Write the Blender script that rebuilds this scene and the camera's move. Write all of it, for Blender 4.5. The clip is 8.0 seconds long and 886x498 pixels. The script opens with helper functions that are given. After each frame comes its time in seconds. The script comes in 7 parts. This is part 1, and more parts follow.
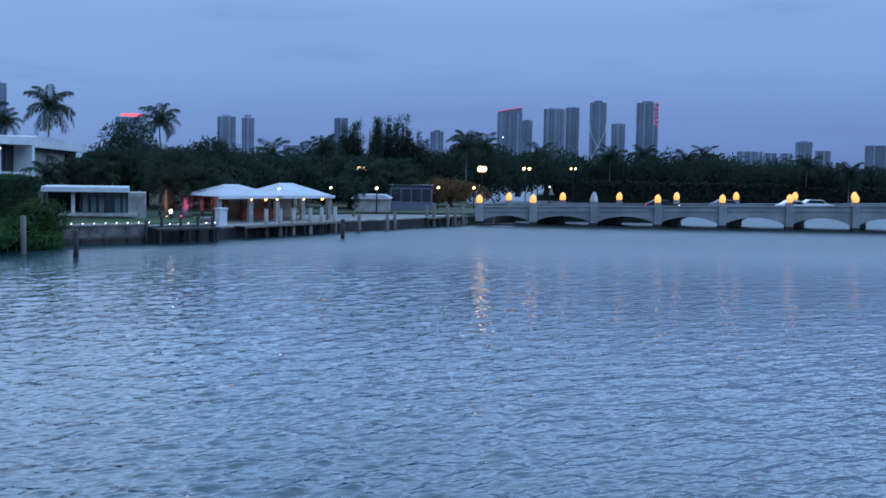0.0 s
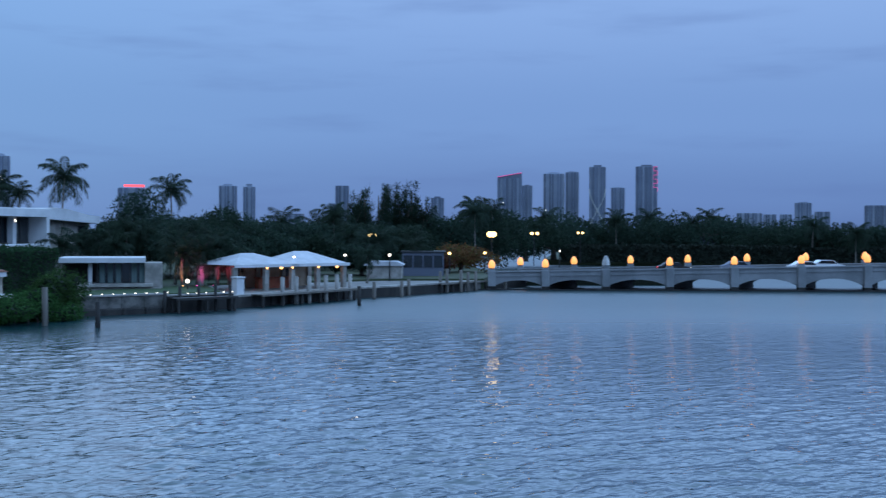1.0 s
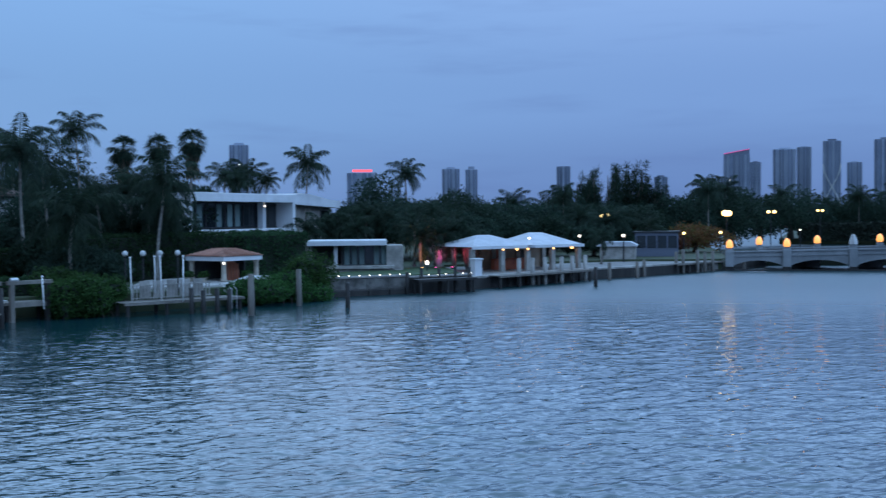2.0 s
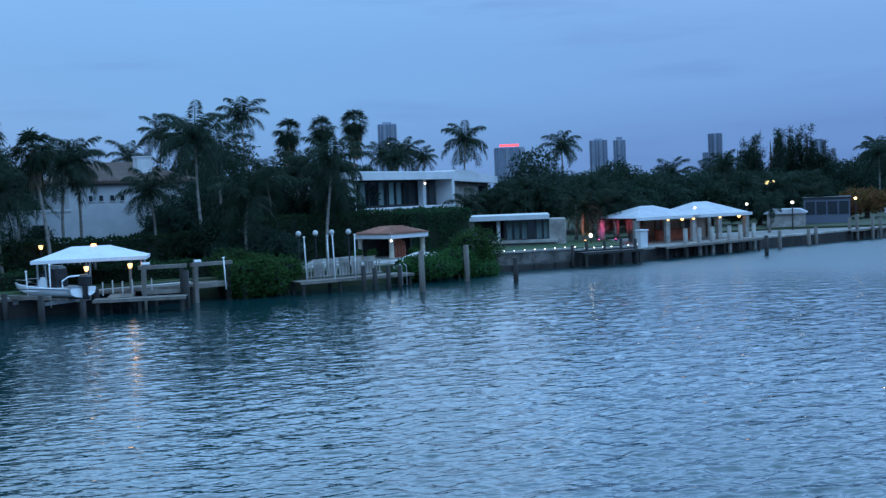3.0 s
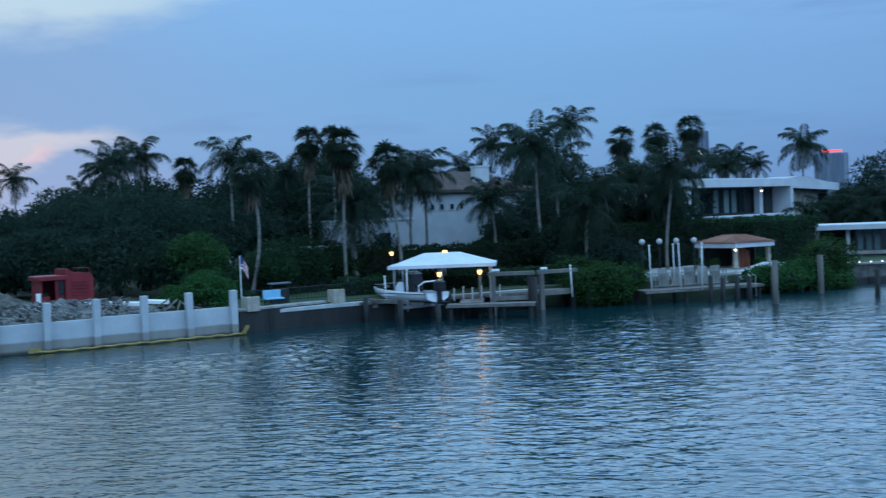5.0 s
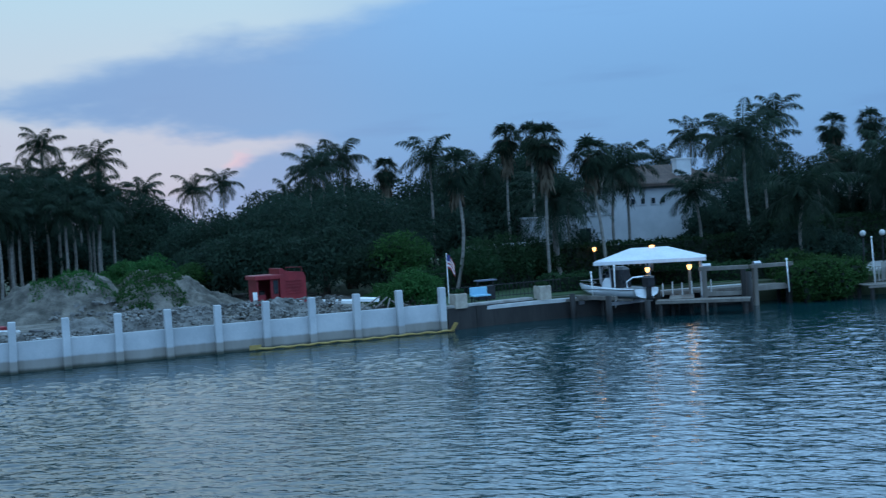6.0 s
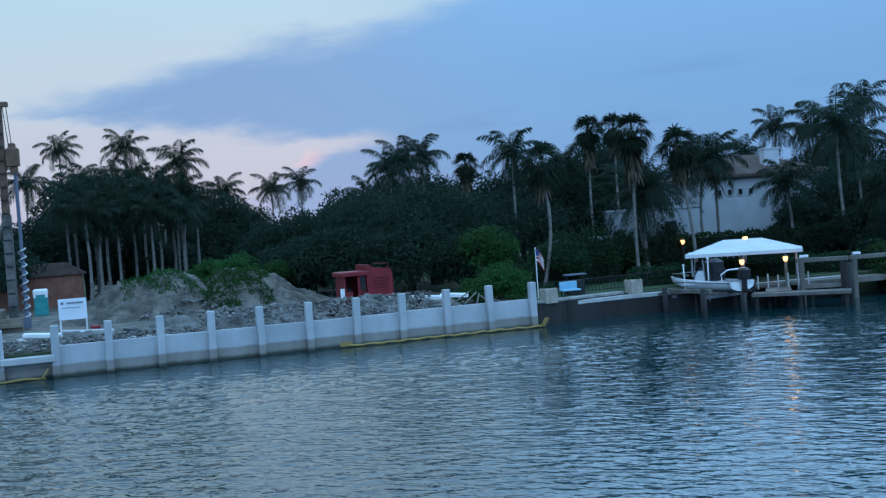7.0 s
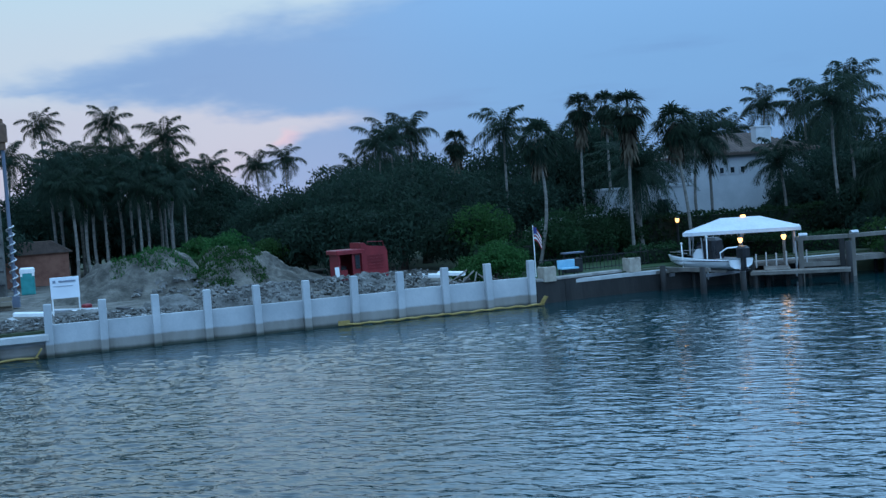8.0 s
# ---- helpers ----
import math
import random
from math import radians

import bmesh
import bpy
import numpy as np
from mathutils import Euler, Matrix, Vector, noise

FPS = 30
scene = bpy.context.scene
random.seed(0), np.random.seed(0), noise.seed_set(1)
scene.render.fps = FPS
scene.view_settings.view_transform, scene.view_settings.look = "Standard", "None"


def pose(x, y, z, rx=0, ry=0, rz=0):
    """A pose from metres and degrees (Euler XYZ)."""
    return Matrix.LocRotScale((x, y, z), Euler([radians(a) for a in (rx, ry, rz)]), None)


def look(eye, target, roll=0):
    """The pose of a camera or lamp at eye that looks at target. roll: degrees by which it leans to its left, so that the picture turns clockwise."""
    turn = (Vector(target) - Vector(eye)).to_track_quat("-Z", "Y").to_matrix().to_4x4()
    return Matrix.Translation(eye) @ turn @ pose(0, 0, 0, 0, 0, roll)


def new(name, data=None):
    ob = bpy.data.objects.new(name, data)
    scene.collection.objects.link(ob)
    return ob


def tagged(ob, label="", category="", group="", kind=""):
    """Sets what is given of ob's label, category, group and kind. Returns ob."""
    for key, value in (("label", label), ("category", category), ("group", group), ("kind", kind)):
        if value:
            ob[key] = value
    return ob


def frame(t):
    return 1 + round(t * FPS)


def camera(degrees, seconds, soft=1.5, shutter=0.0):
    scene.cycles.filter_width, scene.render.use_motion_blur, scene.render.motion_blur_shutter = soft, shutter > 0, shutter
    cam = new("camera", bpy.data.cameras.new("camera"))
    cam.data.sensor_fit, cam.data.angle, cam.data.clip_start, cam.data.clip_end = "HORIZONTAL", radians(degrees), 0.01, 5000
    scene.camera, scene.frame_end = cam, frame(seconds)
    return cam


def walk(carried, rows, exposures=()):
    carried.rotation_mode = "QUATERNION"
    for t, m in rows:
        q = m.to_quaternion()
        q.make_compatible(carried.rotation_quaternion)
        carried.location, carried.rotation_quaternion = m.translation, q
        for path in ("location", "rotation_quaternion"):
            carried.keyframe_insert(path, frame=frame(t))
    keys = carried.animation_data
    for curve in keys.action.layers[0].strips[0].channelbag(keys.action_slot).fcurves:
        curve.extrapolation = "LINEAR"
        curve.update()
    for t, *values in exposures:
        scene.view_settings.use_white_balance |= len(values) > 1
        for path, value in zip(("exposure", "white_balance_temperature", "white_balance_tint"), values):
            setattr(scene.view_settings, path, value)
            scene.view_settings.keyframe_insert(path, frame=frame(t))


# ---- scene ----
cam = camera(43.58, 8.0, soft=1.3, shutter=0.25)

# the boat's slow drift along the shore: seconds, eye, heading (yaw, pitch, roll in degrees)
PATH = [
    (0, (0.02, 0.53, 7.01), (-0.03, -4.14, 1.08)),
    (0.5, (-0.72, 0.43, 7.02), (-2.02, -1.45, 0.70)),
    (1, (-1.46, 0.33, 7.00), (0.06, -0.74, 0.25)),
    (1.5, (-2.19, 0.22, 7.00), (6.15, -1.58, 0.29)),
    (2, (-2.92, 0.11, 7.02), (11.45, -1.70, -0.49)),
    (2.2, (-3.21, 0.06, 7.03), (13.66, -1.71, -0.70)),
    (3.3, (-4.81, -0.22, 7.03), (20.22, -3.21, -2.47)),
    (3.5, (-5.09, -0.27, 7.03), (20.89, -3.35, -2.37)),
    (4, (-5.81, -0.41, 7.02), (23.85, -2.95, -2.01)),
    (4.5, (-6.53, -0.55, 7.02), (28.92, -2.14, -1.90)),
    (5, (-7.24, -0.70, 7.03), (34.84, -1.73, -2.34)),
    (5.2, (-7.53, -0.76, 7.02), (37.03, -1.66, -2.66)),
    (6.3, (-9.08, -1.12, 7.00), (46.27, -1.36, -3.70)),
    (6.5, (-9.37, -1.18, 6.99), (47.07, -1.37, -3.93)),
    (7, (-10.07, -1.36, 6.98), (48.08, -1.35, -4.18)),
    (7.5, (-10.77, -1.53, 6.97), (48.16, -1.45, -4.36)),
    (8, (-11.47, -1.72, 6.97), (47.05, -2.51, -4.12)),
]


def heading(eye, yaw, pitch, roll):
    ya, pi = radians(yaw), radians(pitch)
    way = Vector((-math.sin(ya) * math.cos(pi), math.cos(ya) * math.cos(pi), math.sin(pi)))
    return look(eye, Vector(eye) + way, roll)


# the clip's own white balance drifts greener as it turns away from the city
LOOK = [(0.0, 0.15, 6700, 15), (0.5, 0.04, 6650, 14), (1.0, 0.0, 6600, 13), (2.0, 0.06, 6600, 12), (3.3, 0.2, 6180, 4), (4.0, 0.22, 6600, 4), (4.6, 0.12, 6550, 3), (6.5, 0.1, 6450, 2), (8.0, 0.13, 6450, 3)]
walk(cam, [(t, heading(e, *a)) for t, e, a in PATH], LOOK)

# ---- world: dusk sky, pale and pink towards the set sun, slate blue elsewhere ----


def srgb(r, g, b, k=1.0):
    return tuple(k * ((c / 255 / 12.92) if c < 11 else ((c / 255 + 0.055) / 1.055) ** 2.4) for c in (r, g, b)) + (1.0,)


class Net:
    """A short hand for node trees."""

    def __init__(self, tree):
        self.tree = tree
        self.nodes, self.links = tree.nodes, tree.links

    def node(self, kind):
        return self.nodes.new(kind)

    def put(self, socket, value):
        if isinstance(value, bpy.types.NodeSocket):
            self.links.new(value, socket)
        elif value is not None:
            socket.default_value = value

    def m(self, op, a, b=None, c=None, clamp=False):
        n = self.node("ShaderNodeMath")
        n.operation, n.use_clamp = op, clamp
        for s, v in zip(n.inputs, (a, b, c)):
            self.put(s, v)
        return n.outputs[0]

    def ramp(self, fac, stops, mode="EASE"):
        n = self.node("ShaderNodeValToRGB")
        n.color_ramp.interpolation = mode
        els = n.color_ramp.elements
        while len(els) < len(stops):
            els.new(0.5)
        for e, (p, c) in zip(els, stops):
            e.position = p
            e.color = c if len(c) == 4 else (*c, 1)
        self.put(n.inputs[0], fac)
        return n.outputs[0]

    def mix(self, fac, a, b, blend="MIX"):
        n = self.node("ShaderNodeMix")
        n.data_type, n.blend_type = "RGBA", blend
        self.put(n.inputs[0], fac), self.put(n.inputs[6], a), self.put(n.inputs[7], b)
        return n.outputs[2]

    def step(self, x, lo, hi):
        n = self.node("ShaderNodeMapRange")
        n.interpolation_type = "SMOOTHSTEP"
        self.put(n.inputs[0], x), self.put(n.inputs[1], lo), self.put(n.inputs[2], hi)
        return n.outputs[0]

    def noise(self, vec, scale, detail=3.0, rough=0.5, stretch=None):
        n = self.node("ShaderNodeTexNoise")
        n.inputs["Scale"].default_value, n.inputs["Detail"].default_value, n.inputs["Roughness"].default_value = scale, detail, rough
        if stretch:
            mp = self.node("ShaderNodeMapping")
            mp.inputs["Scale"].default_value = stretch
            self.put(mp.inputs[0], vec)
            vec = mp.outputs[0]
        if vec is not None:
            self.put(n.inputs["Vector"], vec)
        return n.outputs["Fac"]


world = bpy.data.worlds.new("dusk")
scene.world = world
world.use_nodes = True
w = Net(world.node_tree)
w.nodes.clear()
geo = w.node("ShaderNodeTexCoord").outputs["Generated"]
sep = w.node("ShaderNodeSeparateXYZ")
w.put(sep.inputs[0], geo)
az = w.m("MULTIPLY", w.m("ARCTAN2", w.m("MULTIPLY", sep.outputs[0], -1.0), sep.outputs[1]), 57.2958)
el = w.m("MULTIPLY", w.m("ARCSINE", sep.outputs[2]), 57.2958)
wob = w.m("SUBTRACT", w.noise(geo, 9.0, 4, 0.55, (1, 1, 3)), 0.5)
streak = w.noise(geo, 4.0, 4, 0.55, (1, 1, 7))
# clear slate-blue part
blue = w.ramp(w.m("DIVIDE", el, 90), [(0, srgb(93, 124, 179)), (0.022, srgb(102, 137, 194)), (0.065, srgb(117, 156, 213)), (0.136, srgb(135, 174, 230)), (0.17, srgb(144, 186, 240, 2.75)), (0.5, srgb(148, 194, 246, 2.4)), (1, srgb(152, 198, 248, 2.1))])
side = w.step(az, -4, 34)
blue = w.mix(w.m("MULTIPLY", side, 0.85), blue, w.ramp(w.m("DIVIDE", el, 90), [(0, srgb(112, 152, 206)), (0.06, srgb(118, 164, 217)), (0.136, srgb(125, 174, 230)), (0.17, srgb(140, 190, 243, 2.75)), (0.5, srgb(146, 196, 246, 2.4)), (1, srgb(152, 198, 248, 2.1))]))
blue = w.mix(w.m("MULTIPLY", w.step(streak, 0.5, 0.72), 0.3), blue, srgb(92, 122, 180))
# pale opening towards the sunset, cut by a wedge of grey cloud
ew = w.m("ADD", el, w.m("MULTIPLY", wob, 3.5))
up_edge = w.m("MULTIPLY_ADD", w.m("SUBTRACT", 63.8, az), 0.225, 6.7)
low_edge = w.m("MULTIPLY_ADD", w.m("SUBTRACT", 63.8, az), -0.14, 6.6)
above = w.step(w.m("SUBTRACT", ew, up_edge), -0.4, 1.8)
below = w.m("MULTIPLY", w.step(w.m("SUBTRACT", low_edge, ew), -0.2, 0.9), w.step(w.m("ADD", az, w.m("MULTIPLY", wob, 5.0)), 48.4, 51.6))
away = w.m("SUBTRACT", 1.0, w.step(az, 95, 150))
opening = w.m("MULTIPLY", w.m("MAXIMUM", above, below), w.m("MULTIPLY", away, w.step(az, 32, 54)))
opening = w.m("MULTIPLY", opening, w.m("SUBTRACT", 1.0, w.step(el, 15, 34)))
pale = w.ramp(w.m("DIVIDE", el, 20), [(0, srgb(184, 181, 209)), (0.24, srgb(189, 193, 217)), (0.36, srgb(189, 202, 223)), (0.7, srgb(178, 209, 233)), (1, srgb(165, 203, 236))])
sky = w.mix(opening, blue, pale)
cloud = w.m("MULTIPLY", w.step(az, 42, 60), w.m("MULTIPLY", w.m("SUBTRACT", 1.0, opening), w.step(el, 3, 6)))
sky = w.mix(w.m("MULTIPLY", cloud, 0.75), sky, srgb(128, 158, 206))


def blob(a0, e0, ra, re, soft, amount, colour, under):
    da = w.m("DIVIDE", w.m("SUBTRACT", az, a0), ra)
    de = w.m("DIVIDE", w.m("SUBTRACT", ew, e0), re)
    d = w.m("SQRT", w.m("ADD", w.m("MULTIPLY", da, da), w.m("MULTIPLY", de, de)))
    k = w.m("SUBTRACT", 1.0, w.step(d, 1 - soft, 1 + soft))
    return w.mix(w.m("MULTIPLY", k, amount), under, colour)


sky = blob(54.6, 3.7, 0.7, 0.35, 0.6, 0.55, srgb(228, 190, 208), sky)
sky = blob(52.2, 1.4, 4.4, 2.4, 0.25, 0.9, srgb(122, 158, 210), sky)
sky = blob(62.0, 0.6, 7.0, 1.6, 0.4, 0.6, srgb(128, 164, 214), sky)
nish = w.node("ShaderNodeTexSky")
nish.sky_type, nish.sun_disc, nish.sun_elevation, nish.sun_rotation = "NISHITA", False, radians(1.5), radians(-54.0)
sky = w.mix(1.0, sky, w.mix(1.0, nish.outputs[0], (0.0025, 0.003, 0.0035, 1), "MULTIPLY"), "ADD")
bg = w.node("ShaderNodeBackground")
w.put(bg.inputs[0], sky)
bg.inputs[1].default_value = 1.0
w.links.new(bg.outputs[0], w.node("ShaderNodeOutputWorld").inputs[0])

# the last daylight from behind the clouds
sun = new("sun", bpy.data.lights.new("sun", "SUN"))
sun.data.energy, sun.data.angle, sun.data.color = 0.22, radians(80), (0.85, 0.93, 1.0)
sun.matrix_world = look((0, 0, 60), (51.6, -37.5, 60 - 14))

# ---- materials ----


def surface(name, a, b, rough=0.6, scale=3.0, bump=0.0, fine=40.0, metal=0.0, stretch=None, rand=0.12, spec=0.4):
    """Two tones mixed by broad stains and fine grain, with a little of each object's own tint."""
    mat = bpy.data.materials.new(name)
    mat.use_nodes = True
    n = Net(mat.node_tree)
    p = n.nodes["Principled BSDF"]
    co = n.node("ShaderNodeTexCoord").outputs["Object"]
    broad = n.noise(co, scale, 4, 0.6, stretch)
    grain = n.noise(co, fine, 2, 0.6, stretch)
    col = n.mix(n.step(broad, 0.3, 0.7), a, b)
    own = n.node("ShaderNodeObjectInfo").outputs["Random"]
    val = n.m("ADD", n.m("MULTIPLY_ADD", grain, 0.3, 0.85), n.m("MULTIPLY_ADD", own, 2 * rand, -rand))
    hsv = n.node("ShaderNodeHueSaturation")
    n.put(hsv.inputs["Value"], val), n.put(hsv.inputs["Color"], col)
    n.put(p.inputs["Base Color"], hsv.outputs[0])
    p.inputs["Metallic"].default_value, p.inputs["Specular IOR Level"].default_value = metal, spec
    n.put(p.inputs["Roughness"], n.m("MULTIPLY_ADD", broad, 0.2, rough - 0.1))
    if bump:
        bp = n.node("ShaderNodeBump")
        bp.inputs["Strength"].default_value, bp.inputs["Distance"].default_value = 0.6, bump
        n.put(bp.inputs["Height"], n.m("ADD", broad, n.m("MULTIPLY", grain, 0.5)))
        n.links.new(bp.outputs[0], p.inputs["Normal"])
    return mat


def glow(name, colour, strength):
    mat = bpy.data.materials.new(name)
    mat.use_nodes = True
    p = mat.node_tree.nodes["Principled BSDF"]
    p.inputs["Base Color"].default_value = (*colour, 1)
    p.inputs["Emission Color"].default_value, p.inputs["Emission Strength"].default_value = (*colour, 1), strength
    return mat


def leafy(name, a, b, c, rough=0.55):
    """Foliage: each leaf its own tone between three greens."""
    mat = bpy.data.materials.new(name)
    mat.use_nodes = True
    n = Net(mat.node_tree)
    p = n.nodes["Principled BSDF"]
    g = n.node("ShaderNodeNewGeometry")
    co = n.node("ShaderNodeTexCoord").outputs["Object"]
    col = n.ramp(g.outputs["Random Per Island"], [(0, a), (0.55, b), (1, c)], "LINEAR")
    broad = n.noise(co, 0.5, 3)
    own = n.node("ShaderNodeObjectInfo").outputs["Random"]
    hsv = n.node("ShaderNodeHueSaturation")
    n.put(hsv.inputs["Value"], n.m("ADD", n.m("MULTIPLY_ADD", broad, 0.9, 0.45), n.m("MULTIPLY_ADD", own, 0.4, -0.2)))
    n.put(hsv.inputs["Hue"], n.m("MULTIPLY_ADD", own, 0.04, 0.48))
    n.put(hsv.inputs["Color"], col)
    n.put(p.inputs["Base Color"], hsv.outputs[0])
    p.inputs["Roughness"].default_value, p.inputs["Specular IOR Level"].default_value = rough + 0.15, 0.12
    thin = n.node("ShaderNodeBsdfTranslucent")
    n.put(thin.inputs[0], hsv.outputs[0])
    both = n.node("ShaderNodeMixShader")
    both.inputs[0].default_value = 0.45
    n.links.new(p.outputs[0], both.inputs[1]), n.links.new(thin.outputs[0], both.inputs[2])
    n.links.new(both.outputs[0], n.nodes["Material Output"].inputs[0])
    return mat


def water_material():
    mat = bpy.data.materials.new("bay_water")
    mat.use_nodes = True
    n = Net(mat.node_tree)
    p = n.nodes["Principled BSDF"]
    co = n.node("ShaderNodeTexCoord").outputs["Object"]
    turn = n.node("ShaderNodeMapping")
    turn.inputs["Rotation"].default_value = (0, 0, radians(-26))
    n.put(turn.inputs[0], co)
    v = turn.outputs[0]
    chop = n.noise(v, 1.25, 1.5, 0.5, (1.0, 2.5, 1))
    ripple = n.noise(v, 2.7, 1.5, 0.5, (1.0, 2.2, 1))
    gust = n.noise(co, 0.035, 3, 0.5)
    h = n.m("ADD", n.m("MULTIPLY", chop, 0.045), n.m("MULTIPLY", ripple, 0.018))
    h = n.m("MULTIPLY", h, n.m("MULTIPLY_ADD", gust, 0.9, 0.55))
    bay = n.node("ShaderNodeSeparateXYZ")
    n.put(bay.inputs[0], co)
    # more wind, and so finer chop, out in the open bay
    open_bay = n.step(bay.outputs[1], 48, 118)
    h = n.m("MULTIPLY", h, n.m("MULTIPLY_ADD", open_bay, -0.35, 1.0))
    # calmer in the lee of the shore
    lee = n.m("SUBTRACT", n.m("MULTIPLY", n.m("ADD", bay.outputs[0], 70.4), 0.904), n.m("MULTIPLY", n.m("SUBTRACT", bay.outputs[1], 23.4), 0.428))
    h = n.m("MULTIPLY", h, n.m("MULTIPLY_ADD", n.m("MAXIMUM", n.step(lee, 0, 12), open_bay), 0.5, 0.5))
    bp = n.node("ShaderNodeBump")
    bp.inputs["Strength"].default_value, bp.inputs["Distance"].default_value = 1.0, 1.0
    n.put(bp.inputs["Height"], h)
    n.links.new(bp.outputs[0], p.inputs["Normal"])
    n.put(p.inputs["Base Color"], n.mix(n.step(gust, 0.35, 0.65), (0.003, 0.027, 0.031, 1), (0.005, 0.034, 0.038, 1)))
    n.put(p.inputs["Roughness"], n.m("MULTIPLY_ADD", open_bay, 0.4, 0.02))
    p.inputs["IOR"].default_value = 1.5
    return mat


M_WATER = water_material()
M_GRASS = surface("lawn", (0.022, 0.05, 0.015, 1), (0.034, 0.07, 0.02, 1), 0.9, 0.4, 0.03, 25)
M_SOIL = surface("island_turf", (0.03, 0.045, 0.02, 1), (0.055, 0.065, 0.035, 1), 0.95, 0.2, 0.04, 6)
M_RUBBLE = surface("crushed_rock", (0.1, 0.095, 0.085, 1), (0.26, 0.25, 0.23, 1), 0.95, 0.9, 0.2, 5, rand=0.2)
M_SAND = surface("dug_sand", (0.06, 0.056, 0.046, 1), (0.2, 0.18, 0.15, 1), 0.95, 0.9, 0.3, 4, rand=0.1)
M_CONC = surface("pale_concrete", (0.4, 0.4, 0.39, 1), (0.52, 0.52, 0.5, 1), 0.8, 0.8, 0.01, 12)
M_CONCOLD = surface("weathered_concrete", (0.2, 0.19, 0.17, 1), (0.36, 0.34, 0.31, 1), 0.85, 1.1, 0.03, 9)
M_SEAOLD = surface("stained_sea_wall_concrete", (0.05, 0.048, 0.042, 1), (0.17, 0.16, 0.145, 1), 0.85, 0.9, 0.03, 9)
M_STONE = surface("coral_stone", (0.3, 0.26, 0.21, 1), (0.42, 0.37, 0.3, 1), 0.85, 2.0, 0.03, 14)
M_BRIDGE = surface("painted_bridge_concrete", (0.17, 0.18, 0.185, 1), (0.25, 0.26, 0.265, 1), 0.8, 0.35, 0.01, 5)
M_ROAD = surface("asphalt", (0.045, 0.045, 0.048, 1), (0.06, 0.06, 0.06, 1), 0.85, 0.6, 0.01, 20)
M_WHITE = surface("white_stucco", (0.5, 0.51, 0.52, 1), (0.6, 0.61, 0.62, 1), 0.75, 0.5, 0.006, 14, rand=0.03)
M_HOUSE = surface("warm_white_stucco", (0.37, 0.385, 0.4, 1), (0.46, 0.47, 0.485, 1), 0.8, 0.4, 0.008, 12, rand=0.03)
M_CANVAS = surface("white_canvas", (0.58, 0.6, 0.62, 1), (0.68, 0.7, 0.72, 1), 0.6, 0.7, 0.01, 6, rand=0.02)
M_TENT = surface("weathered_white_roof", (0.38, 0.39, 0.41, 1), (0.49, 0.5, 0.52, 1), 0.7, 0.6, 0.01, 6, rand=0.03)
M_ROOFT = surface("brown_roof_tile", (0.085, 0.06, 0.05, 1), (0.15, 0.105, 0.085, 1), 0.8, 1.5, 0.03, 8, rand=0.25)
M_COPPER = surface("salmon_clay_tile", (0.22, 0.09, 0.06, 1), (0.33, 0.15, 0.1, 1), 0.7, 1.2, 0.02, 9, rand=0.2)
M_TEAK = surface("silvered_timber", (0.1, 0.088, 0.074, 1), (0.2, 0.18, 0.155, 1), 0.8, 1.0, 0.02, 12, stretch=(1, 1, 0.15))
# near black serves wet piles and the deep shade under docks and walls
M_PILE = surface("wet_pile_and_shade_dark", (0.012, 0.011, 0.01, 1), (0.034, 0.031, 0.028, 1), 0.7, 1.0, 0.03, 8, stretch=(1, 1, 0.2))
M_TRUNK = surface("palm_bark", (0.12, 0.11, 0.096, 1), (0.22, 0.204, 0.18, 1), 0.9, 1.2, 0.03, 7, stretch=(1, 1, 3))
M_BARK = surface("dark_bark", (0.045, 0.036, 0.028, 1), (0.1, 0.08, 0.062, 1), 0.9, 1.5, 0.04, 9)
M_THATCH = surface("dead_frond_thatch", (0.06, 0.048, 0.032, 1), (0.12, 0.096, 0.064, 1), 0.95, 1.5, 0.03, 9)
M_PALM = leafy("palm_leaf", (0.02, 0.036, 0.025, 1), (0.028, 0.049, 0.031, 1), (0.042, 0.068, 0.042, 1))
M_LEAF = leafy("broad_leaf", (0.02, 0.038, 0.026, 1), (0.026, 0.049, 0.032, 1), (0.034, 0.06, 0.038, 1))
M_BUSH = leafy("bright_shrub_leaf", (0.028, 0.078, 0.022, 1), (0.04, 0.1, 0.028, 1), (0.056, 0.128, 0.038, 1))
M_HEDGE = leafy("hedge_leaf", (0.019, 0.046, 0.019, 1), (0.026, 0.06, 0.024, 1), (0.036, 0.076, 0.032, 1))
M_RUSSET = leafy("russet_leaf", (0.09, 0.035, 0.02, 1), (0.16, 0.06, 0.03, 1), (0.1, 0.09, 0.03, 1))
# near black: the shade inside and under foliage is put into this colour
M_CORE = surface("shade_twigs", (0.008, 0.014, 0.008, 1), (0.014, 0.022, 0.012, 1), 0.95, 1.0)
M_GLASS = surface("dark_window_glass", (0.01, 0.014, 0.017, 1), (0.016, 0.022, 0.026, 1), 0.12, 0.2, spec=0.6, rand=0.1)
M_CURTAIN = surface("grey_green_curtain", (0.085, 0.135, 0.135, 1), (0.14, 0.195, 0.19, 1), 0.85, 2.0, 0.03, 4, stretch=(6, 6, 0.1))
M_DARK = surface("dark_metal", (0.018, 0.019, 0.02, 1), (0.035, 0.036, 0.038, 1), 0.5, 2.0, metal=0.3)
M_STEEL = surface("galvanised_steel", (0.35, 0.36, 0.37, 1), (0.5, 0.5, 0.51, 1), 0.4, 2.0, metal=0.8)
M_PVC = surface("white_pvc", (0.7, 0.7, 0.68, 1), (0.8, 0.8, 0.78, 1), 0.45, 2.0)
